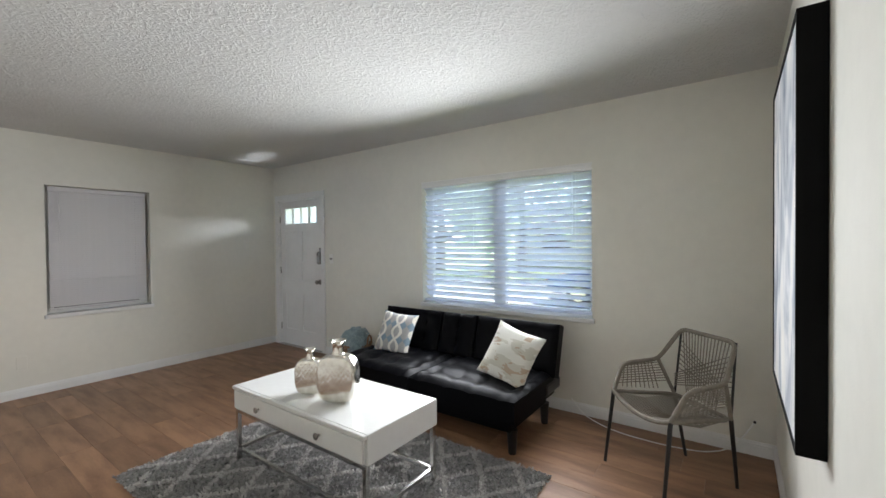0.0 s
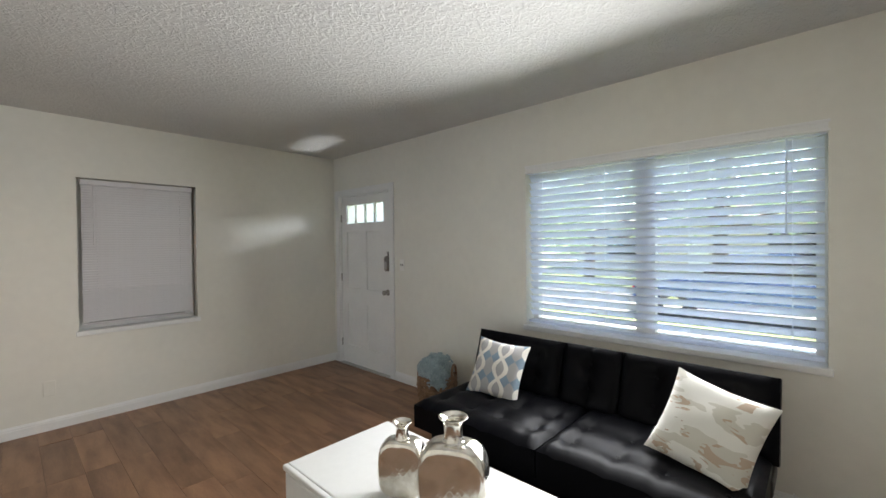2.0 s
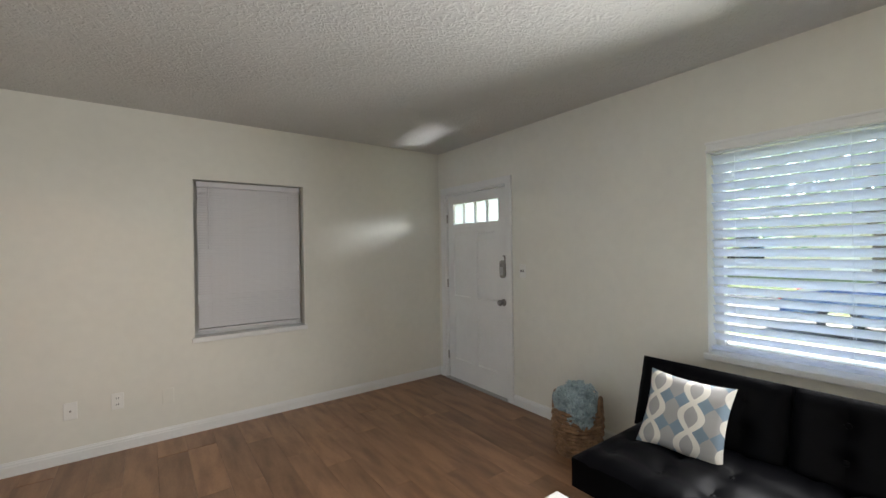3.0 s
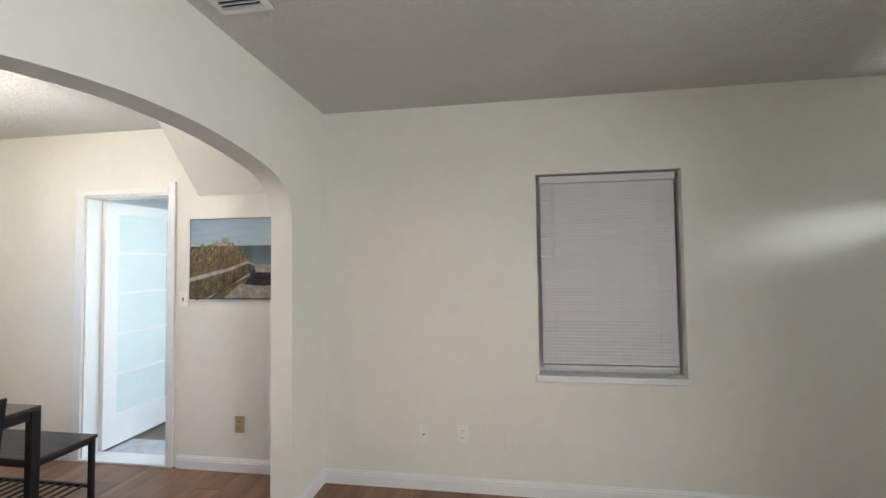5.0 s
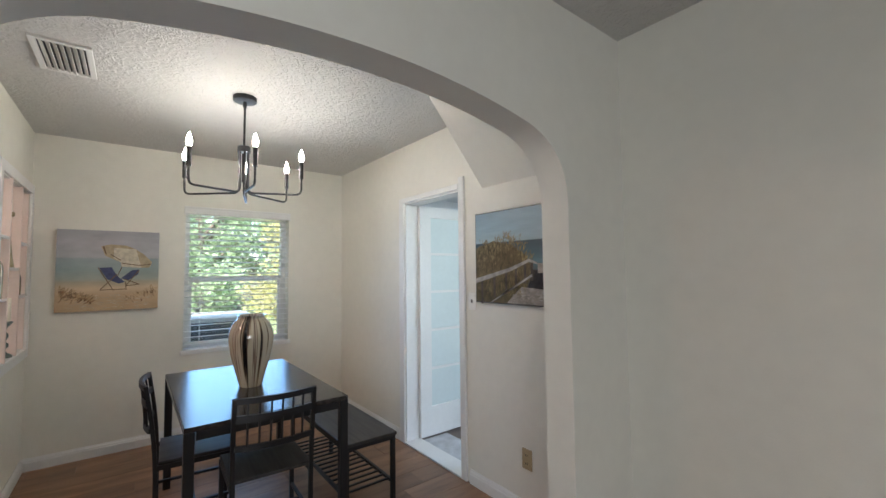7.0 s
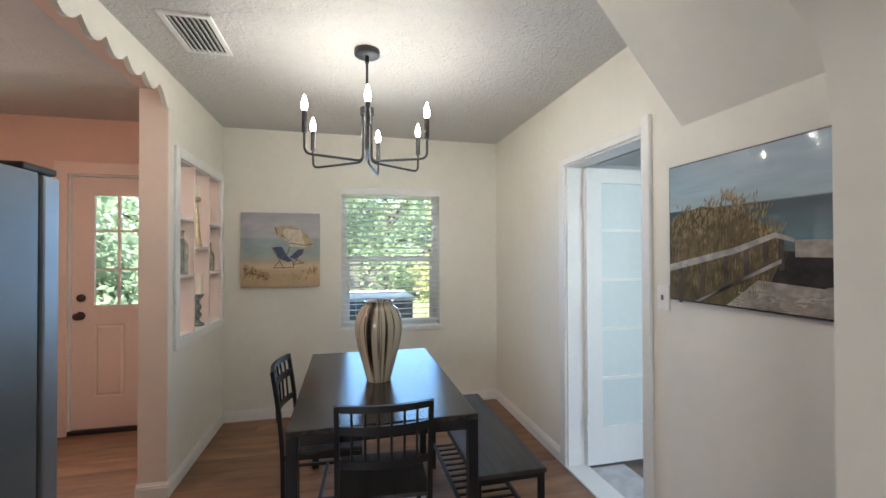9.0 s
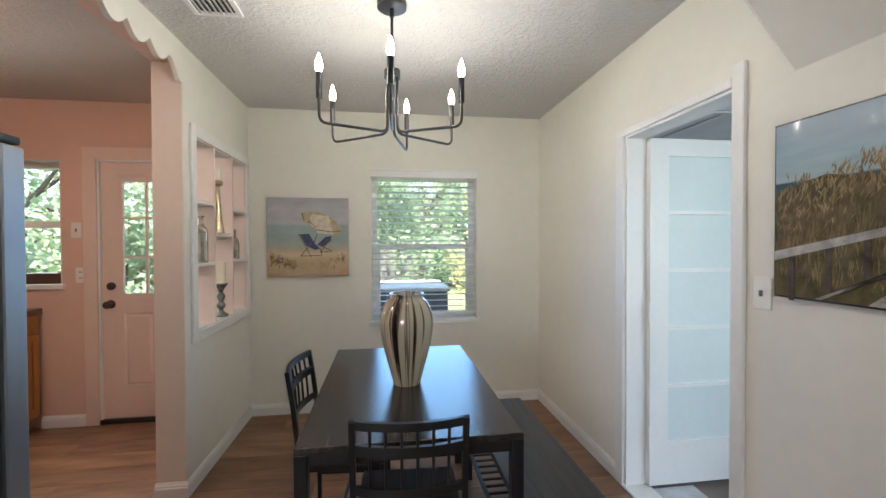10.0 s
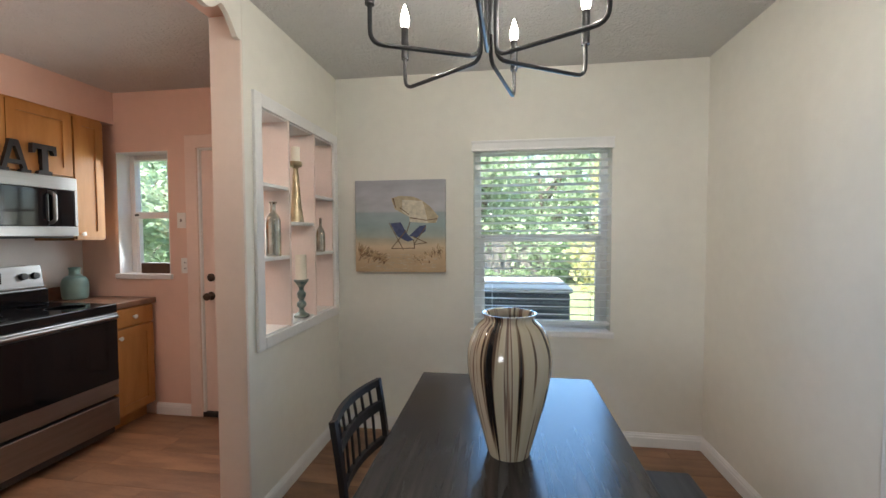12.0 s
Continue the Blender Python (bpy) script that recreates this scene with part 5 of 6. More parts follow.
def painted(name, stops, grain=30, rough=0.7, coat=0.0, wob=0.02, stretch=(1, 1, 1)):
    """Bands of colour up the picture, broken by brush grain; local z runs 0 to 1 up the picture."""
    m = bpy.data.materials.new(name)
    m.use_nodes = True
    n, l = m.node_tree.nodes, m.node_tree.links
    tc, sep, t, t2 = n.new("ShaderNodeTexCoord"), n.new("ShaderNodeSeparateXYZ"), n.new("ShaderNodeTexNoise"), n.new("ShaderNodeTexNoise")
    mp = n.new("ShaderNodeMapping")
    mp.inputs["Scale"].default_value = stretch
    l.new(tc.outputs["Generated"], sep.inputs["Vector"])
    l.new(tc.outputs["Generated"], mp.inputs["Vector"])
    t.inputs["Scale"].default_value, t.inputs["Detail"].default_value = grain, 5
    t2.inputs["Scale"].default_value = 4
    l.new(mp.outputs["Vector"], t.inputs["Vector"])
    l.new(mp.outputs["Vector"], t2.inputs["Vector"])
    q = n.new("ShaderNodeMath")
    q.operation = "MULTIPLY_ADD"
    q.inputs[1].default_value = wob
    l.new(t.outputs["Fac"], q.inputs[0])
    l.new(sep.outputs["Z"], q.inputs[2])
    r = n.new("ShaderNodeValToRGB")
    while len(r.color_ramp.elements) > 1:
        r.color_ramp.elements.remove(r.color_ramp.elements[0])
    r.color_ramp.elements[0].position, r.color_ramp.elements[0].color = stops[0][0], (*stops[0][1], 1)
    for p, c in stops[1:]:
        r.color_ramp.elements.new(p).color = (*c, 1)
    l.new(q.outputs["Value"], r.inputs["Fac"])
    hsv, mr = n.new("ShaderNodeHueSaturation"), n.new("ShaderNodeMapRange")
    mr.inputs["To Min"].default_value, mr.inputs["To Max"].default_value = 0.78, 1.22
    l.new(t2.outputs["Fac"], mr.inputs["Value"])
    l.new(mr.outputs["Result"], hsv.inputs["Value"])
    l.new(r.outputs["Color"], hsv.inputs["Color"])
    b = n["Principled BSDF"]
    l.new(hsv.outputs["Color"], b.inputs["Base Color"])
    b.inputs["Roughness"].default_value, b.inputs["Coat Weight"].default_value, b.inputs["Coat Roughness"].default_value = rough, coat, 0.04
    return m


def daub(name, outline, material, parent, y0=0.0, depth=0.0016):
    """A flat shape of paint lying on the canvas."""
    part(name, prism(bmesh.new(), outline, "y", y0, y0 - depth), material, parent)


# square umbrella canvas; local x to the right in the picture, z up, face at -y
um = thing("beach_canvas", "square beach painting with umbrella and two blue chairs", "painting", (-4.082, BACK + 0.001, 1.436), 180)
part("canvas", boxbm(-0.316, 0.316, -0.034, 0.0, -0.315, 0.315, bevel=0.002), painted("beach_sky_sea_sand", [(0.0, (0.50, 0.36, 0.22)), (0.2, (0.58, 0.42, 0.26)), (0.30, (0.62, 0.50, 0.34)), (0.37, (0.44, 0.40, 0.30)), (0.41, (0.38, 0.42, 0.38)), (0.52, (0.30, 0.38, 0.38)), (0.66, (0.33, 0.39, 0.41)), (0.68, (0.45, 0.46, 0.48)), (0.85, (0.42, 0.42, 0.45)), (1.0, (0.38, 0.38, 0.41))], wob=0.03, stretch=(1, 1, 2.5)), um)
CREAMP, TANP, NAVYP, WOODP = (mat(n, c, 0.8, vary=0.15, scale=40) for n, c in (("cream_paint", (0.70, 0.64, 0.50)), ("tan_paint", (0.52, 0.43, 0.28)), ("navy_paint", (0.08, 0.10, 0.20)), ("brown_paint", (0.20, 0.13, 0.08))))
OCHREP = mat("ochre_grass_paint", (0.47, 0.33, 0.18), 0.8, vary=0.3, scale=40)
F = -0.0345
daub("umbrella_gore", [(-0.058, 0.19), (0.0, 0.207), (0.10, 0.20), (0.162, 0.17), (0.068, 0.063), (-0.032, 0.116)], TANP, um, F)
daub("umbrella_gore", [(0.02, 0.18), (0.162, 0.17), (0.068, 0.063), (0.02, 0.098)], CREAMP, um, F - 0.0017, 0.0005)
daub("umbrella_gore", [(0.162, 0.17), (0.215, 0.13), (0.271, 0.063), (0.253, 0.022), (0.185, 0.02), (0.071, 0.03), (0.068, 0.063)], CREAMP, um, F)
daub("umbrella_gore", [(0.162, 0.17), (0.20, 0.02), (0.25, 0.022), (0.271, 0.063), (0.215, 0.13)], TANP, um, F - 0.0017, 0.0005)
daub("umbrella_stripe", [(-0.05, 0.19), (-0.04, 0.192), (-0.022, 0.125), (-0.03, 0.128)], WOODP, um, F - 0.0024, 0.0005)
daub("umbrella_stripe", [(0.0, 0.125), (0.003, 0.131), (0.066, 0.083), (0.066, 0.077)], WOODP, um, F - 0.0024, 0.0005)
daub("umbrella_stripe", [(0.071, 0.055), (0.071, 0.061), (0.185, 0.042), (0.262, 0.052), (0.262, 0.046), (0.185, 0.036)], WOODP, um, F - 0.0024, 0.0005)
daub("umbrella_pole", [(0.071, 0.03), (0.077, 0.03), (0.05, -0.05), (0.044, -0.05)], WOODP, um, F)
daub("chair_sling", [(-0.065, 0.02), (0.008, 0.026), (0.05, -0.05), (0.098, -0.095), (0.055, -0.105), (-0.015, -0.07)], NAVYP, um, F - 0.0005)
daub("chair_sling", [(0.14, 0.002), (0.185, 0.006), (0.18, -0.034), (0.117, -0.08), (0.068, -0.066)], NAVYP, um, F - 0.0005)
for a, b in (((-0.073, 0.023), (0.026, -0.162)), ((0.045, -0.03), (-0.058, -0.154)), ((0.098, -0.09), (0.105, -0.155)), ((-0.058, -0.154), (0.105, -0.15)), ((0.185, 0.0), (0.10, -0.125)), ((0.09, -0.07), (0.19, -0.115)), ((0.10, -0.125), (0.19, -0.113))):
    dx, dz = (b[1] - a[1]), -(b[0] - a[0])
    n_ = 0.003 / math.hypot(dx, dz)
    daub("chair_leg", [(a[0] - dx * n_, a[1] - dz * n_), (a[0] + dx * n_, a[1] + dz * n_), (b[0] + dx * n_, b[1] + dz * n_), (b[0] - dx * n_, b[1] - dz * n_)], WOODP, um, F - 0.0022, 0.0005)
rnd = random.Random(5)
RUSTP = mat("rust_grass_paint", (0.30, 0.17, 0.085), 0.8, vary=0.3, scale=40)
SANDP = mat("pale_sand_paint", (0.66, 0.55, 0.40), 0.8, vary=0.2, scale=40)
for layer, (name, tint, count) in enumerate((("sand_stroke", SANDP, 110), ("dune_grass", OCHREP, 210), ("rust_stroke", RUSTP, 70))):
    bm = bmesh.new()
    for k in range(count):
        side = rnd.choice((-1, -1, 1))
        if layer == 0:
            x, z = rnd.uniform(-0.26, 0.26), rnd.uniform(-0.30, -0.19)
            dx, h, w = rnd.choice((-1, 1)) * rnd.uniform(0.02, 0.05), rnd.uniform(-0.004, 0.006), 0.005
        else:
            x = side * (0.295 - 0.19 * rnd.random() ** 1.7)
            z = -0.235 + 0.5 * (abs(x) - 0.1) * rnd.uniform(0.2, 1.0) + rnd.gauss(0, 0.012) - (0.02 if layer == 2 else 0)
            dx, h, w = rnd.gauss(-0.016 * side, 0.014), rnd.uniform(0.012, 0.034), rnd.uniform(0.002, 0.005)
        yy = F - 0.0012 - layer * 0.0004 - k * 1.5e-6
        end = max(-0.31, min(0.31, x + dx))
        bm.faces.new([bm.verts.new(p) for p in ((x, yy, z), (x + dx * 0.4 + w, yy, z + h * 0.5 - w * 0.5), (end, yy, z + h), (x + dx * 0.4 - w, yy, z + h * 0.5 + w * 0.5))])
    tagged(part(name, bm, tint, um), kind="stuff")

# boardwalk print under gloss
bw = thing("boardwalk_print", "glossy wide print of a boardwalk through beach grass to the sea", "picture", (SIDE + 0.001, -0.66, 1.487), 90)
part("frame", boxbm(-0.415, 0.415, -0.026, 0.0, -0.287, 0.287, bevel=0.001), BLACKMETAL, bw, "thin black picture edge")
part("print", boxbm(-0.409, 0.409, -0.028, -0.0262, -0.281, 0.281), painted("sea_and_dune_print", [(0.0, (0.10, 0.075, 0.05)), (0.25, (0.13, 0.10, 0.06)), (0.38, (0.08, 0.12, 0.13)), (0.45, (0.10, 0.19, 0.22)), (0.52, (0.055, 0.11, 0.14)), (0.66, (0.028, 0.062, 0.085)), (0.672, (0.34, 0.46, 0.50)), (0.8, (0.27, 0.39, 0.47)), (1.0, (0.17, 0.26, 0.34))], rough=0.35, coat=0.2, wob=0.012, stretch=(1, 1, 5)), bw)
G = -0.0282
GLOSS = [mat(n, c, 0.45, vary=0.3, scale=22, coat=0.06, fine=0.3) for n, c in (("print_straw", (0.30, 0.22, 0.10)), ("print_olive", (0.14, 0.11, 0.05)), ("print_rail", (0.50, 0.47, 0.43)), ("print_post", (0.12, 0.09, 0.07)), ("print_sand", (0.46, 0.41, 0.36)), ("print_shade", (0.045, 0.036, 0.034)))]
daub("dune_bank", [(-0.408, -0.28), (-0.02, -0.28), (0.06, -0.08), (0.02, 0.0), (-0.10, 0.07), (-0.25, 0.10), (-0.408, 0.06)], GLOSS[1], bw, G, 0.0006)
daub("shaded_path", [(-0.02, -0.28), (0.408, -0.28), (0.408, -0.10), (0.07, -0.08)], GLOSS[5], bw, G, 0.0006)
daub("sand_path", [(-0.14, -0.28), (0.408, -0.28), (0.408, -0.21), (-0.02, -0.18)], GLOSS[4], bw, G - 0.0007, 0.0005)
DRY = mat("print_pale_straw", (0.36, 0.27, 0.13), 0.45, vary=0.3, scale=30, coat=0.06, fine=0.25)
DUN = mat("print_dun_grass", (0.20, 0.145, 0.07), 0.45, vary=0.3, scale=30, coat=0.06, fine=0.25)
tufts = [(-0.37, 0.07), (-0.32, 0.11), (-0.25, 0.09), (-0.20, 0.13), (-0.13, 0.15), (-0.08, 0.12), (-0.03, 0.08), (0.02, 0.02)]
for layer, (name, leaf, count) in enumerate((("dune_growth", DUN, 700), ("oat_grass", DRY, 420), ("low_grass", GLOSS[0], 260))):
    bm = bmesh.new()
    for k in range(count):
        cx, top = rnd.choice(tufts)
        x = max(-0.395, cx + rnd.gauss(0, 0.024))
        if layer == 0:
            z, h, w = rnd.uniform(-0.16, top - 0.10), rnd.uniform(0.05, 0.10), 0.0022
        elif layer == 1:
            z, h, w = top - 0.012 - abs(rnd.gauss(0, 0.055)), rnd.uniform(0.015, 0.034), 0.0028
        else:
            z, h, w = rnd.uniform(-0.25, -0.08), rnd.uniform(0.03, 0.06), 0.0018
            x = rnd.uniform(-0.39, 0.02)
        dx = rnd.gauss(0.006, 0.010)
        yy = G - 0.0010 - layer * 0.0003 - k * 3e-7
        bm.faces.new([bm.verts.new(p) for p in ((x, yy, z), (x + w + dx * 0.4, yy, z + h * 0.55), (x + max(-0.405 - x, dx), yy, z + h), (x - w + dx * 0.4, yy, z + h * 0.45))])
    tagged(part(name, bm, leaf, bw), kind="stuff")
for p in (-0.36, -0.25, -0.15, -0.07, 0.0, 0.05):
    zz = -0.15 + (p + 0.408) * 0.25
    daub("rail_post", [(p, zz), (p + 0.018, zz), (p + 0.018, zz - 0.16 + 0.12 * (p + 0.4)), (p, zz - 0.16 + 0.12 * (p + 0.4))], GLOSS[3], bw, G - 0.0020, 0.0005)
daub("hand_rail", [(-0.408, -0.165), (-0.408, -0.135), (-0.10, -0.065), (0.04, -0.018), (0.10, -0.04), (0.10, -0.052), (0.04, -0.036), (-0.10, -0.088)], GLOSS[2], bw, G - 0.0026, 0.0005)
daub("lower_rail", [(-0.28, -0.28), (-0.26, -0.28), (0.06, -0.105), (0.06, -0.12)], GLOSS[2], bw, G - 0.0026, 0.0005)
for m_ in (*GLOSS, DRY, DUN):
    m_.node_tree.nodes["Principled BSDF"].inputs["Specular IOR Level"].default_value = 0.2
bm = bmesh.new()
for k in range(300):
    x = rnd.uniform(-0.10, 0.40)
    z = -0.275 + 0.075 * rnd.random() ** 1.6 * (0.4 + (x + 0.1)) * 1.6
    w, h = rnd.uniform(0.006, 0.022), rnd.uniform(0.0015, 0.006)
    yy = G - 0.0014 - k * 4e-7
    bm.faces.new([bm.verts.new(p) for p in ((max(-0.12, x - w), yy, z), (x, yy, max(-0.278, z - h)), (min(0.406, x + w), yy, z + h * 0.6), (x, yy, z + h))])
tagged(part("path_shadow", bm, mat("print_footmarks", (0.33, 0.285, 0.24), 0.5, vary=0.2, scale=25), bw), kind="stuff")
daub("far_bench", [(0.10, -0.10), (0.22, -0.10), (0.22, -0.045), (0.10, -0.045)], GLOSS[4], bw, G - 0.0007, 0.0005)

# ---- kitchen ----
STEEL = mat("brushed_stainless", (0.29, 0.285, 0.28), 0.36, 1.0, vary=0.06, scale=3, stretch=(1, 1, 12), fine=0.06)
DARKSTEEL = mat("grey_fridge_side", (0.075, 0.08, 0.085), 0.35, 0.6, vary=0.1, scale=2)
BLACKGLASS = mat("black_oven_glass", (0.006, 0.006, 0.007), 0.08, vary=0.05, coat=0.0)
BLACKGLASS.node_tree.nodes["Principled BSDF"].inputs["Specular IOR Level"].default_value = 0.3
OAK = mat("honey_maple_cabinet", (0.46, 0.22, 0.065), 0.38, vary=0.14, scale=2.2, color2=(0.36, 0.155, 0.04), stretch=(6, 6, 1), fine=0.1)
LAMINATE = mat("brown_laminate_worktop", (0.22, 0.12, 0.075), 0.35, vary=0.2, scale=14, fine=0.2)
FRIDGEDOOR = mat("dark_stainless_door", (0.30, 0.32, 0.34), 0.42, 0.7, vary=0.08, scale=3)
structure("kitchen_soffit", boxbm(-1.83, -1.49, BACK + 0.001, -0.176, 2.225, 2.6), PINK, "salmon pink boxed soffit over the cabinets", "soffit")
structure("kitchen_backsplash", boxbm(-1.512, -1.499, BACK + 0.001, -1.2, 0.93, 1.40), mat("pale_backsplash_paint", (0.62, 0.58, 0.55), 0.5, vary=0.04), "pale painted wall strip behind the range", "wall")
fridge = thing("refrigerator", "dark stainless refrigerator with its side to the dining room", "refrigerator", (-3.38, -0.675, 0))
part("cabinet", boxbm(-0.37, 0.37, -0.335, 0.35, 0.03, 1.645, bevel=0.006), mat("grey_painted_steel", (0.17, 0.18, 0.185), 0.38, 0.4, vary=0.08, scale=2), fridge)
part("gasket", boxbm(-0.355, 0.355, -0.352, -0.335, 0.06, 1.635), DARKSLOT, fridge, "black rubber gasket")
for x0, x1 in ((-0.37, -0.05), (-0.045, 0.37)):
    part("door", boxbm(x0, x1, -0.425, -0.352, 0.06, 1.642, bevel=0.008), FRIDGEDOOR, fridge)
    part("handle", tube(bmesh.new(), curve_pts([(-0.08 if x0 < -0.1 else -0.015, -0.425, 0.6), (-0.08 if x0 < -0.1 else -0.015, -0.465, 0.6), (-0.08 if x0 < -0.1 else -0.015, -0.465, 1.4), (-0.08 if x0 < -0.1 else -0.015, -0.425, 1.4)], 0.02), 0.011, 10), STEEL, fridge, smooth=True)
part("hinge_cap", boxbm(-0.365, -0.26, -0.42, -0.28, 1.646, 1.668, bevel=0.006), DARKSLOT, fridge, "black plastic hinge cover")
for x in (-0.3, 0.3):
    for y in (-0.28, 0.28):
        part("foot", lathe(bmesh.new(), [(0.02, 0), (0.02, 0.03)], 10, at=(x, y, 0)), DARKSLOT, fridge)

rg = thing("electric_range", "stainless electric range with black glass oven door", "range", (-1.88, -2.55, 0))
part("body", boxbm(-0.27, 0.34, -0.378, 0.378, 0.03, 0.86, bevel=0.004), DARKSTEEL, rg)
part("cooktop", boxbm(-0.315, 0.34, -0.38, 0.38, 0.862, 0.918, bevel=0.006), BLACKGLASS, rg, "black ceramic glass cooktop")
part("front_strip", boxbm(-0.325, -0.271, -0.378, 0.378, 0.816, 0.860, bevel=0.008), STEEL, rg)
part("oven_door", boxbm(-0.315, -0.271, -0.376, 0.376, 0.30, 0.813, bevel=0.006), STEEL, rg)
part("oven_window", boxbm(-0.3175, -0.3152, -0.374, 0.374, 0.405, 0.811, bevel=0.001), BLACKGLASS, rg, "black oven window")
part("oven_handle", tube(bmesh.new(), curve_pts([(-0.324, -0.35, 0.84), (-0.352, -0.35, 0.84), (-0.352, 0.35, 0.84), (-0.324, 0.35, 0.84)], 0.015), 0.011, 10), STEEL, rg, smooth=True)
part("drawer", boxbm(-0.315, -0.271, -0.376, 0.376, 0.09, 0.28, bevel=0.006), STEEL, rg)
bm = bmesh.new()
prism(bm, [(0.23, 0.919), (0.34, 0.919), (0.34, 1.175), (0.285, 1.175), (0.262, 1.03), (0.25, 1.02)], "y", -0.378, 0.378)
part("control_panel", bm, STEEL, rg)
part("control_riser", boxbm(0.215, 0.249, -0.37, 0.37, 0.919, 1.015, bevel=0.003), BLACKGLASS, rg)
part("display", boxbm(0.268, 0.275, -0.14, 0.14, 1.07, 1.14), BLACKGLASS, rg)
for y in (-0.33, -0.26, 0.26, 0.33):
    part("burner_knob", lathe(bmesh.new(), [(0.024, 0), (0.021, 0.022), (0.001, 0.023)], 18), BLACKMETAL, rg, "black round control knob", True, at=pose(0.272, y, 1.105, 0, -82, 0))
for x, y, r in ((-0.13, -0.2, 0.10), (-0.13, 0.2, 0.075), (0.12, -0.2, 0.075), (0.12, 0.2, 0.10)):
    part("burner_ring", lathe(bmesh.new(), [(r, 0.9182), (r, 0.9188), (r - 0.004, 0.9188), (r - 0.004, 0.9182)], 32, at=(x, y, 0)), DARKSTEEL, rg)

mw = thing("microwave", "stainless over the range microwave with black glass", "microwave", (-1.70, -2.575, 1.375))
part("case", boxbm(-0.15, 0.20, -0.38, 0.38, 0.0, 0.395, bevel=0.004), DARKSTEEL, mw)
part("top_band", boxbm(-0.185, -0.151, -0.38, 0.38, 0.31, 0.395, bevel=0.004), STEEL, mw)
part("bottom_band", boxbm(-0.185, -0.151, -0.38, 0.38, 0.0, 0.065, bevel=0.004), STEEL, mw)
part("door_window", boxbm(-0.183, -0.151, -0.20, 0.378, 0.067, 0.308, bevel=0.003), BLACKGLASS, mw)
part("control_pad", boxbm(-0.184, -0.151, -0.358, -0.222, 0.067, 0.308, bevel=0.003), BLACKGLASS, mw)
part("pad_edge", boxbm(-0.185, -0.151, -0.38, -0.36, 0.067, 0.308, bevel=0.003), STEEL, mw)
part("handle", tube(bmesh.new(), curve_pts([(-0.183, -0.205, 0.29), (-0.225, -0.205, 0.27), (-0.225, -0.205, 0.105), (-0.183, -0.205, 0.085)], 0.02), 0.011, 10), STEEL, mw, smooth=True)
part("underside", boxbm(-0.15, 0.19, -0.37, 0.37, -0.012, -0.001), DARKSLOT, mw)


def shaker(parent, y0, y1, z0, z1, x, knob_at=None):
    """A framed cabinet door whose face looks towards -x, hung on a cabinet."""
    d = part("door", pierced("x", x - 0.019, x - 0.001, y0, y1, z0, z1, [(y0 + 0.055, y1 - 0.055, z0 + 0.055, z1 - 0.055)] if z1 - z0 > 0.2 and y1 - y0 > 0.16 else []), OAK, parent)
    if z1 - z0 > 0.2 and y1 - y0 > 0.16:
        part("door_panel", boxbm(x - 0.010, x - 0.002, y0 + 0.05, y1 - 0.05, z0 + 0.05, z1 - 0.05), OAK, d)
    if knob_at:
        part("knob", lathe(bmesh.new(), smooth_profile([(0.006, 0), (0.006, 0.012), (0.014, 0.018), (0.014, 0.024), (0.001, 0.027)], 3), 14), PLASTIC, d, "small white knob", True, at=pose(x - 0.019, *knob_at, 0, -90, 0))


def upper(label, y0, y1, z0, z1, doors, knobs):
    ob = thing("wall_cabinet", label, "cabinet", (0, 0, 0), group="kitchen cabinets")
    part("carcass", boxbm(-1.84, -1.505, y0, y1, z0, z1, bevel=0.002), OAK, ob)
    for (a, b), k in zip(doors, knobs):
        shaker(ob, a, b, z0 + 0.01, z1 - 0.02, -1.84, k)


upper("honey maple wall cabinet beside the window", -3.175, -2.962, 1.345, 2.222, [(-3.17, -2.967)], [(-3.0, 1.39)])
upper("honey maple cabinet over the microwave", -2.958, -2.195, 1.773, 2.222, [(-2.953, -2.58), (-2.574, -2.2)], [None, None])
upper("honey maple wall cabinet past the microwave", -2.19, -1.25, 1.345, 2.222, [(-2.185, -1.73), (-1.72, -1.255)], [None, None])
bc = thing("base_cabinet", "honey maple base cabinet between range and window wall", "cabinet", (0, 0, 0), group="kitchen cabinets")
part("carcass", boxbm(-2.125, -1.505, -3.272, -2.936, 0.10, 0.868, bevel=0.002), OAK, bc)
part("toe_kick", boxbm(-2.06, -1.51, -3.27, -2.938, 0.0, 0.099), OAK, bc)
part("drawer_front", boxbm(-2.144, -2.126, -3.265, -2.945, 0.735, 0.858, bevel=0.003), OAK, bc)
part("drawer_knob", lathe(bmesh.new(), smooth_profile([(0.006, 0), (0.006, 0.012), (0.014, 0.018), (0.014, 0.024), (0.001, 0.027)], 3), 14), PLASTIC, bc, "small white knob", True, at=pose(-2.144, -3.10, 0.795, 0, -90, 0))
shaker(bc, -3.265, -2.945, 0.115, 0.72, -2.125, (-2.985, 0.66))
bc2 = thing("base_cabinet", "honey maple base cabinet on the far side of the range", "cabinet", (0, 0, 0), group="kitchen cabinets")
part("carcass", boxbm(-2.125, -1.505, -2.165, -1.25, 0.10, 0.868, bevel=0.002), OAK, bc2)
part("toe_kick", boxbm(-2.06, -1.51, -2.163, -1.252, 0.0, 0.099), OAK, bc2)
shaker(bc2, -2.16, -1.71, 0.115, 0.858, -2.125, (-1.75, 0.7))
shaker(bc2, -1.70, -1.255, 0.115, 0.858, -2.125, (-1.66, 0.7))
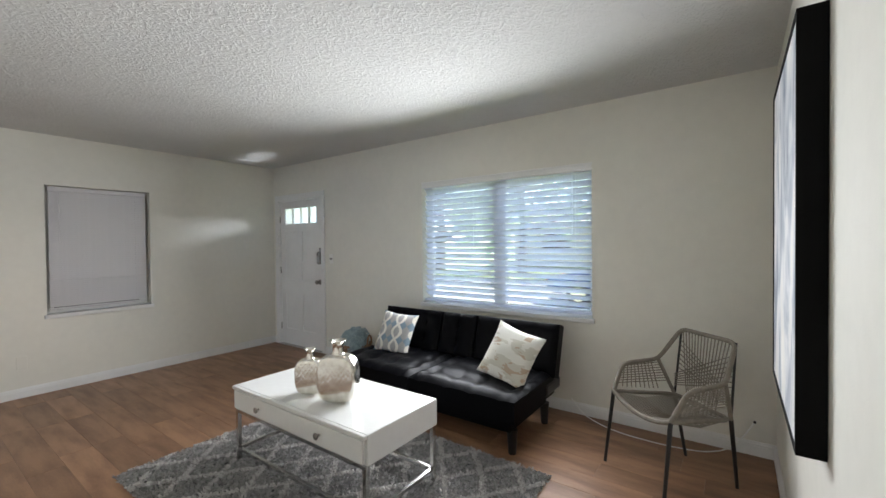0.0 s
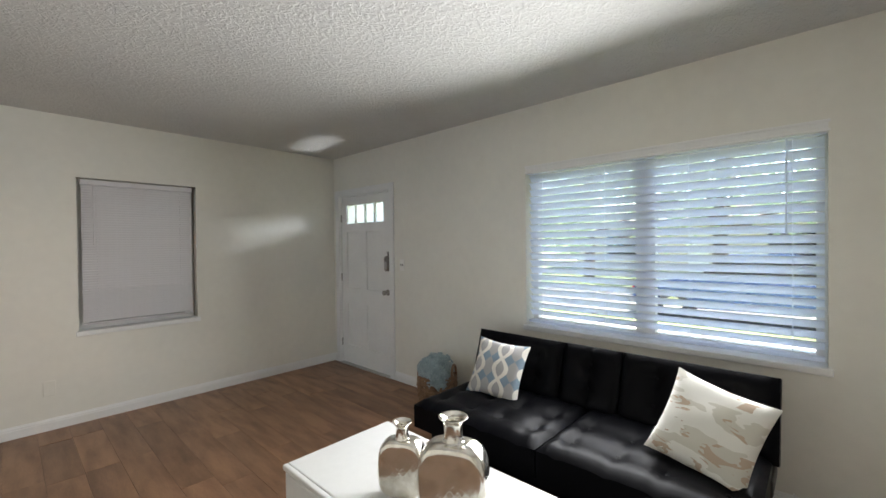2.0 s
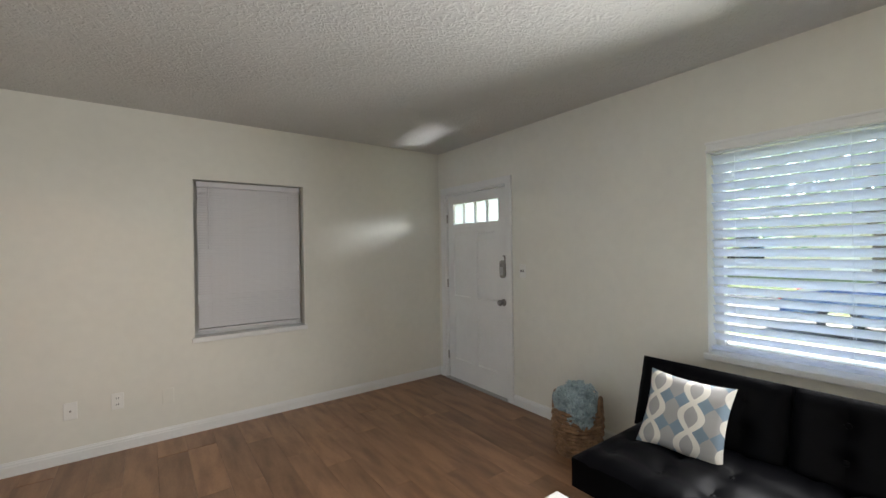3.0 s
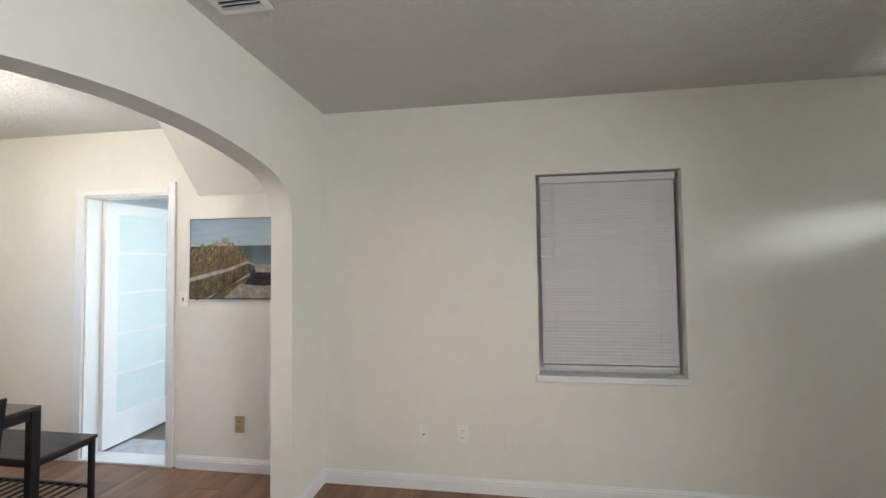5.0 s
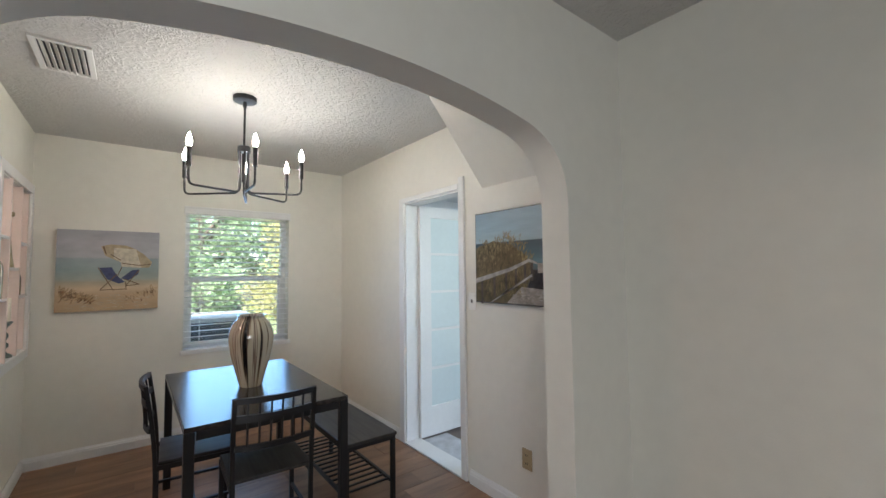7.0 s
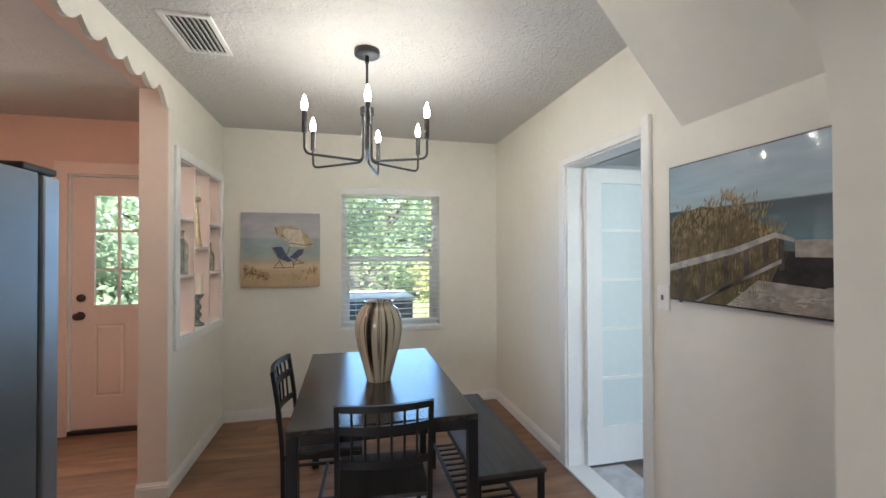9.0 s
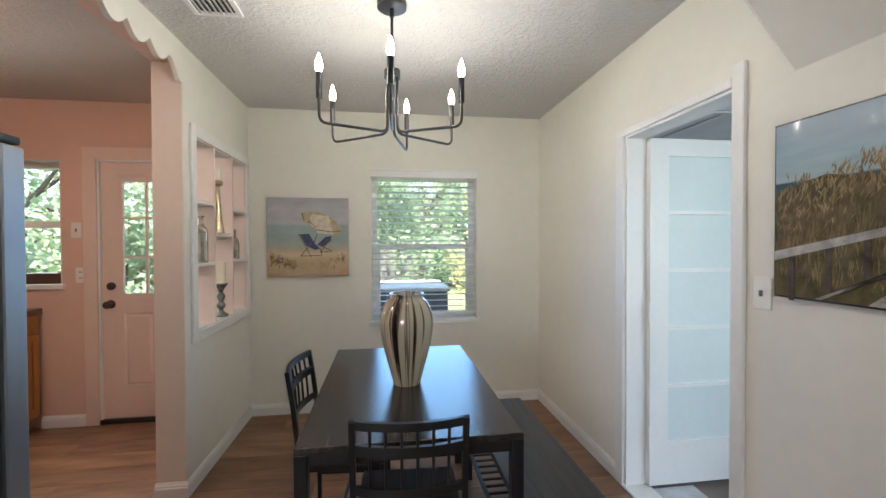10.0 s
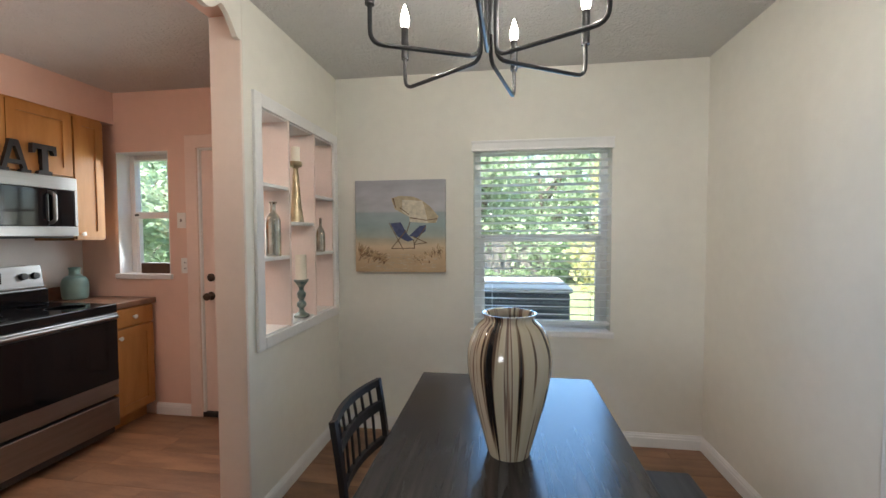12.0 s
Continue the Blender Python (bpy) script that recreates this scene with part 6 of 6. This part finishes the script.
for y0, y1 in ((-3.285, -2.934), (-2.167, -1.24)):
    wt = thing("worktop", "brown laminate worktop with a low upstand", "worktop", (0, 0, 0))
    part("slab", boxbm(-2.155, -1.513, y0, y1, 0.8685, 0.908, bevel=0.006), LAMINATE, wt)
    part("upstand", boxbm(-1.533, -1.513, y0, y1, 0.9085, 1.0, bevel=0.003), LAMINATE, wt)
turned("teal_jar", "pale teal stoneware jug on the worktop", "jar", (-1.65, -3.11, 0.909), [(0.06, 0), (0.074, 0.01), (0.08, 0.06), (0.078, 0.13), (0.06, 0.165), (0.036, 0.18), (0.033, 0.215), (0.038, 0.23), (0.031, 0.23), (0.001, 0.17)], mat("pale_teal_glaze", (0.20, 0.32, 0.29), 0.35, vary=0.12, scale=12))


def letter(label, outline, holes, at):
    ob = thing("letter_sign", label, "letter sign", at, -90, "letters over the range")
    bm = bmesh.new()
    for o_ in [outline, *holes]:
        prism(bm, o_, "y", -0.016, 0.016)
    part("letter_body", bm, BLACKMETAL, ob)


S = 0.19
letter("black slab serif letter A on the microwave", [(-0.085, 0), (-0.03, 0), (-0.03, 0.018), (-0.042, 0.018), (-0.036, 0.045), (0.0, 0.045), (0.0, 0.07), (-0.028, 0.07), (-0.006, 0.15), (0.0, 0.15), (0.0, S), (-0.022, S), (-0.066, 0.018), (-0.085, 0.018)],
       [[(0.085, 0), (0.03, 0), (0.03, 0.018), (0.042, 0.018), (0.036, 0.045), (0.0005, 0.045), (0.0005, 0.07), (0.028, 0.07), (0.006, 0.15), (0.0005, 0.15), (0.0005, S), (0.022, S), (0.066, 0.018), (0.085, 0.018)]], (-1.868, -2.60, 1.7705))
letter("black slab serif letter T on the microwave", [(-0.04, 0), (0.04, 0), (0.04, 0.02), (0.018, 0.026), (0.018, S - 0.03), (0.045, S - 0.03), (0.056, S - 0.06), (0.07, S - 0.06), (0.068, S), (-0.068, S), (-0.07, S - 0.06), (-0.056, S - 0.06), (-0.045, S - 0.03), (-0.018, S - 0.03), (-0.018, 0.026), (-0.04, 0.02)], [], (-1.868, -2.765, 1.7705))
solo("wooden_trough", boxbm(-2.28, -2.0, BACK - 0.105, BACK - 0.03, KW[2] + 0.0045, KW[2] + 0.085, bevel=0.004), mat("dark_brown_wood", (0.09, 0.045, 0.025), 0.5, vary=0.2), "dark wooden trough on the kitchen window sill", "box")
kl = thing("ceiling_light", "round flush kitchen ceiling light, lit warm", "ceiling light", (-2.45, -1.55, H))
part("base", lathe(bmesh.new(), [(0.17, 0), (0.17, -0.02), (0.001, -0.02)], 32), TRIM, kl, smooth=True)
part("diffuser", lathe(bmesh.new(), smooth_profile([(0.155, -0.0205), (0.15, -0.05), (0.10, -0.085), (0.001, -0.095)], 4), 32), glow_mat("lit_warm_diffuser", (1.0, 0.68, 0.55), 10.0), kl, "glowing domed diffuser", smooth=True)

# ---- room beyond the inner door ----
COOL = mat("cool_white_boarding", (0.74, 0.76, 0.78), 0.6, vary=0.03)
structure("floor_sunroom", boxbm(-8.4, SIDE - 0.119, -3.3, 0.4, -0.15, -0.005), mat("grey_brown_vinyl_floor", (0.17, 0.135, 0.115), 0.45, vary=0.12, scale=6), "grey brown vinyl floor of the back room", "floor")
structure("wall_sunroom_west", boxbm(-8.4, -8.3, -3.3, 0.4, 0, 2.6), COOL, "cool white boarded wall of the back room", "wall")
structure("wall_sunroom_south", boxbm(-8.3, SIDE - 0.121, -3.3, -3.2, 0, 2.6), COOL, "cool white boarded end wall of the back room", "wall")
# out of view; the opening is added for the lamp behind the door leaf
structure("wall_sunroom_north", pierced("y", 0.3, 0.4, -8.3, -6.191, 0, 2.6, [(-8.0, -6.5, 0.8, 2.1)]), COOL, "unseen cool white wall of the back room, opened for added light", "wall")
structure("ceiling_sunroom", boxbm(-8.4, SIDE - 0.121, -3.3, 0.4, 2.3, 2.4), COOL, "cool white panelled ceiling of the back room", "ceiling")
bat = thing("ceiling_battens", "white ceiling battens in the back room", "batten", (0, 0, 2.3), kind="structure")
for x in (-6.5, -7.1, -7.7):
    part("batten", boxbm(x - 0.02, x + 0.02, -3.19, 0.29, -0.012, -0.001, bevel=0.002), DARKSLOT if x == -6.5 else TRIM, bat)
for yy in (-2.4, -1.2, -0.3):
    part("batten", boxbm(-8.29, -6.17, yy - 0.02, yy + 0.02, -0.026, -0.013, bevel=0.002), TRIM, bat)
mat_rug = solo("door_mat", boxbm(-6.42, SIDE - 0.135, -1.93, -1.30, -0.0045, 0.006, bevel=0.002), mat("pale_worn_mat", (0.55, 0.57, 0.60), 0.9, vary=0.12, scale=12, fine=0.12), "pale speckled mat inside the back room", "mat")

# ---- outside ----
GRASS = mat("sunlit_lawn", (0.15, 0.19, 0.08), 0.95, vary=0.25, scale=0.8, fine=0.35, bump=0.6, bump_scale=30)
structure("ground", boxbm(-400, 400, -400, 400, -0.6, -0.3), GRASS, "sunlit lawn around the house", "ground")
structure("road", boxbm(-300, 300, 10.5, 17, -0.297, -0.285), mat("grey_asphalt", (0.10, 0.10, 0.10), 0.9, vary=0.15, scale=2), "grey residential street", "road")
structure("pavement", boxbm(-300, 300, 8.8, 9.9, -0.297, -0.27), mat("pale_concrete", (0.30, 0.29, 0.27), 0.9, vary=0.12, scale=3), "pale concrete front pavement", "pavement")
LEAVES = [mat(n, c, 0.6, vary=0.3, scale=1.5, fine=0.2) for n, c in (("deep_green_leaf", (0.15, 0.23, 0.13)), ("bright_green_leaf", (0.25, 0.36, 0.20)), ("yellow_green_leaf", (0.48, 0.46, 0.20)))]
for m_ in LEAVES:
    n_, l_ = m_.node_tree.nodes, m_.node_tree.links
    t_, x_ = n_.new("ShaderNodeBsdfTranslucent"), n_.new("ShaderNodeMixShader")
    t_.inputs["Color"].default_value, x_.inputs["Fac"].default_value = (0.62, 0.60, 0.32, 1) if m_ == LEAVES[2] else (0.50, 0.62, 0.42, 1), 0.45
    l_.new(n_["Principled BSDF"].outputs["BSDF"], x_.inputs[1])
    l_.new(t_.outputs["BSDF"], x_.inputs[2])
    l_.new(x_.outputs["Shader"], n_["Material Output"].inputs["Surface"])
BARK = mat("grey_brown_bark", (0.14, 0.11, 0.085), 0.9, vary=0.3, scale=6, bump=0.5, bump_scale=20)


def tree(name, label, at, h, r, leaf, n=2600, size=0.16, low=0.25, seed=1, category="tree"):
    """A tapered trunk, forked limbs, and a crown of single leaves in loose clumps."""
    rnd = random.Random(seed)
    ob = thing(name, label, category, at)
    bm = bmesh.new()
    tube(bm, [(0, 0, 0), (0.05 * h * rnd.uniform(-1, 1) * 0.3, 0, h * 0.3), (rnd.uniform(-0.1, 0.1) * h * 0.3, rnd.uniform(-0.1, 0.1) * h * 0.3, h * 0.7)], [h * 0.035, h * 0.025, h * 0.012], 8)
    clumps = []
    for k in range(16):
        a, q = k * 2.4 + rnd.uniform(-0.4, 0.4), rnd.uniform(low, 1.0)
        d = r * (0.45 + 0.55 * rnd.random()) * math.sin(math.pi * min(0.95, 0.25 + 0.7 * q)) ** 0.6
        c = Vector((d * math.cos(a), d * math.sin(a), h * q * 0.95))
        tube(bm, [(0, 0, h * min(0.6, q * 0.6)), (c.x * 0.5, c.y * 0.5, h * q * 0.75), c], [h * 0.014, h * 0.009, h * 0.003], 5)
        clumps.append((c, r * rnd.uniform(0.28, 0.5)))
    part("trunk", bm, BARK, ob, smooth=True)
    verts, faces = [], []
    for k in range(n):
        c, cr = rnd.choice(clumps)
        d = Vector((rnd.gauss(0, 1), rnd.gauss(0, 1), rnd.gauss(0, 0.8))).normalized() * cr * rnd.random() ** 0.45
        p = c + d
        if p.z < 0.03:
            continue
        u = Vector((rnd.gauss(0, 1), rnd.gauss(0, 1), rnd.gauss(0, 0.6))).normalized()
        w = u.orthogonal().normalized()
        s = size * rnd.uniform(0.6, 1.3)
        b = len(verts)
        verts += [tuple(p - u * s * 0.5), tuple(p + w * s * 0.28 + Vector((0, 0, 0.03 * s))), tuple(p + u * s * 0.5), tuple(p - w * s * 0.28)]
        faces.append((b, b + 1, b + 2, b + 3))
    me = bpy.data.meshes.new("crown")
    me.from_pydata(verts, [], faces)
    me.materials.append(leaf)
    o = new("crown", me)
    o.parent = ob
    return ob


# back garden
for k, (x, y, h, r, m_) in enumerate(((0.9, -6.0, 2.4, 0.9, 0), (2.2, -7.2, 3.2, 1.2, 1), (0.0, -8.6, 2.2, 0.9, 1))):
    tree("broadleaf_shrub", "green broad leaved shrub seen from the kitchen", (x, y, -0.3), h, r, LEAVES[m_], n=3000, size=0.13, low=0.1, seed=90 + k, category="shrub")
for k, (x, y) in enumerate(((4.5, -11.5), (7.5, -12.5), (10.0, -9.5))):
    tree("garden_tree", "leafy green tree along the back fence", (x, y, -0.3), 6.5, 3.0, LEAVES[(k + 1) % 2], n=4200, size=0.26, low=0.1, seed=120 + k)
for k, (x, y, h, r, m_, low) in enumerate(((-9.0, -15.0, 6.5, 3.2, 1, 0.15), (-6.3, -14.2, 5.5, 2.8, 1, 0.12), (-4.0, -14.8, 5.8, 2.8, 1, 0.12), (-1.5, -14.0, 6.0, 3.0, 1, 0.12), (1.5, -14.5, 6.5, 3.0, 0, 0.12), (-12.5, -14.5, 6.0, 3.2, 0, 0.15), (-7.5, -19, 9, 4.0, 1, 0.2), (-2.5, -19, 9.5, 4.0, 1, 0.2))):
    tree("garden_tree", "leafy green tree along the back fence", (x, y - 2.6, -0.3), h, r, LEAVES[m_], n=7000, size=0.21, low=low, seed=20 + k)
tree("flowering_shrub", "yellow leaved shrub near the dining window", (-6.75, -7.2, -0.3), 2.9, 0.8, LEAVES[2], n=2600, size=0.12, low=0.2, seed=51, category="shrub")
tree("broadleaf_shrub", "dark green broad leaved shrub outside the kitchen", (-1.35, -5.6, -0.3), 2.1, 0.8, LEAVES[0], n=3600, size=0.11, low=0.15, seed=52, category="shrub")
tree("broadleaf_shrub", "green shrub beside the kitchen door path", (-2.1, -8.0, -0.3), 3.0, 1.2, LEAVES[1], n=3000, size=0.13, low=0.1, seed=53, category="shrub")
for k in range(13):
    tree("hedge_shrub", "low green shrub in front of the fence", (-12.5 + 1.2 * k, -14.8 + 0.3 * math.sin(k * 2.1), -0.3), 0.42 + 0.08 * math.sin(k * 1.7), 0.55, LEAVES[k % 2], n=700, size=0.15, low=0.15, seed=160 + k, category="shrub")
fence = thing("wooden_fence", "weathered grey board fence behind the garden", "fence", (0, -15.5, -0.3))
WEATHERED = mat("weathered_fence_wood", (0.20, 0.185, 0.17), 0.9, vary=0.2, scale=4, stretch=(8, 8, 1), per_piece=0.2)
board = mesh("fence_board", boxbm(-0.068, 0.068, -0.01, 0.01, 0, 1.46, bevel=0.004), WEATHERED)
for k in range(110):
    o = new("fence_board", board)
    o.parent = fence
    o.matrix_basis = pose(-12 + 0.145 * k, 0, 0.02)
for z in (0.35, 1.15):
    part("fence_rail", boxbm(-12.1, 4.0, -0.05, -0.011, z, z + 0.08), WEATHERED, fence)
ac = thing("air_conditioner", "dark louvred outdoor air conditioner under the window", "air conditioner", (-4.93, -4.35, -0.3))
part("pad", boxbm(-0.5, 0.5, -0.5, 0.5, 0.0, 0.08, bevel=0.01), mat("concrete_pad", (0.4, 0.39, 0.37), 0.9), ac)
part("case", boxbm(-0.40, 0.40, -0.40, 0.40, 0.081, 1.19, bevel=0.02), mat("slate_grey_enamel", (0.06, 0.07, 0.08), 0.4), ac)
part("top_grille", boxbm(-0.42, 0.42, -0.42, 0.42, 1.191, 1.235, bevel=0.015), mat("pale_grey_enamel", (0.42, 0.44, 0.46), 0.4), ac)
lou = mesh("louvre", boxbm(-0.38, 0.38, 0.401, 0.412, -0.006, 0.006), mat("louvre_enamel", (0.16, 0.17, 0.18), 0.4))
for k in range(20):
    o = new("louvre", lou)
    o.parent = ac
    o.matrix_basis = pose(0, 0, 0.16 + 0.05 * k)

# street side
for k, (x, y, h, r, m_) in enumerate(((-9.5, 19.5, 8, 4.2, 0), (-4.5, 20.5, 9, 4.5, 1), (1.0, 20, 8.5, 4.4, 0), (6, 19.5, 8, 4, 1), (-15, 20, 9, 4.5, 1), (-7.2, 7.6, 6.0, 2.4, 1))):
    tree("street_tree", "broad green tree across the street" if y > 10 else "young green tree on the front lawn", (x, y, -0.3), h, r, LEAVES[m_], n=4200, size=0.3, low=0.35, seed=70 + k)
CARPAINT = mat("blue_car_paint", (0.03, 0.07, 0.22), 0.2, 0.3, vary=0.03, coat=1.0)
car = thing("parked_car", "blue sedan parked on the street", "car", (-2.6, 11.7, -0.284))
bm = bmesh.new()
prism(bm, [(-2.2, 0.35), (-2.15, 0.75), (-1.5, 0.85), (-0.9, 0.95), (1.3, 0.95), (2.1, 0.85), (2.2, 0.6), (2.15, 0.3), (1.75, 0.28), (1.6, 0.5), (1.25, 0.55), (0.95, 0.3), (-0.95, 0.28), (-1.2, 0.52), (-1.5, 0.52), (-1.75, 0.3)], "y", -0.85, 0.85)
bmesh.ops.bevel(bm, geom=list(bm.edges), offset=0.05, segments=2, affect="EDGES")
part("body", bm, CARPAINT, car, smooth=True)
bm = bmesh.new()
prism(bm, [(-0.95, 0.94), (-0.4, 1.38), (0.7, 1.40), (1.35, 0.94)], "y", -0.70, 0.70)
bmesh.ops.bevel(bm, geom=list(bm.edges), offset=0.05, segments=2, affect="EDGES")
part("cabin_glass", bm, BLACKGLASS, car, smooth=True)
part("roof", boxbm(-0.38, 0.68, -0.66, 0.66, 1.385, 1.425, bevel=0.018), CARPAINT, car)
for x in (-1.36, 1.42):
    for yy in (-0.80, 0.62):
        w_ = part("wheel", tube(bmesh.new(), [(x, yy, 0.31), (x, yy + 0.2, 0.31)], 0.31, 24), mat("tyre_rubber", (0.02, 0.02, 0.02), 0.8), car, smooth=True)
        part("rim", tube(bmesh.new(), [(x, yy - 0.005, 0.31), (x, yy + 0.205, 0.31)], 0.19, 16), CHROME, w_, smooth=True)
for yy in (-0.6, 0.6):
    part("tail_light", boxbm(-2.23, -2.17, yy - 0.15, yy + 0.15, 0.62, 0.74, bevel=0.02), mat("red_lens", (0.5, 0.02, 0.02), 0.2), car)
nb = thing("neighbour_house", "low pale house across the street", "house", (-5.5, 27, -0.3))
NBW = mat("pale_stucco", (0.62, 0.57, 0.50), 0.9, vary=0.05)
part("wall", pierced("y", -0.1, 0.1, -8, 8, 0, 2.8, [(-6, -4, 0.9, 2.2), (-1.5, -0.5, 0.0, 2.1), (2, 4.5, 0.9, 2.2)]), NBW, nb)
for x0, x1, z0 in ((-6, -4, 0.9), (2, 4.5, 0.9)):
    part("window", boxbm(x0, x1, 0.0, 0.05, z0, 2.2), BLACKGLASS, nb)
part("door", boxbm(-1.5, -0.5, 0.0, 0.05, 0.0, 2.1), TRIM, nb)
bm = bmesh.new()
prism(bm, [(-0.7, 2.75), (4, 4.4), (8.7, 2.75)], "x", -8.6, 8.6)
part("roof", bm, mat("grey_shingle", (0.14, 0.13, 0.12), 0.9, vary=0.2, scale=2), nb)
part("side_wall", boxbm(-8, 8, 0.11, 8, 0, 2.74), NBW, nb)

# ---- floor ----
floor = structure("floor", boxbm(-6.039, -0.25, BACK - 0.15, FRONT + 0.15, -0.15, -0.007), GROUT, "brown wood plank floor, planks along the front wall", "floor")
rnd = random.Random(42)
plank_meshes = {}
PW = 0.178


def plank(length):
    length = round(length, 2)
    if length not in plank_meshes:
        plank_meshes[length] = mesh("plank", boxbm(0.0004, length - 0.0004, 0.0004, PW - 0.0004, -0.006, 0.0, bevel=0.0009, seg=1), PLANK)
    return plank_meshes[length]


y = BACK - 0.05
while y < FRONT - 0.1:
    x = -6.06 - rnd.uniform(0.0, 0.7)
    end = RIGHT + 0.05 if y > ARCH_BACK - 0.15 else RANGE_WALL + 0.05
    while x < end:
        n = rnd.choice((0.7, 0.95, 1.2, 1.2))
        a, b = max(x, -6.03), min(x + n, end)
        if b - a > 0.02:
            o = new("plank", plank(b - a))
            o.parent = floor
            o.matrix_basis = pose(a, y, 0)
        x += n
    y += PW
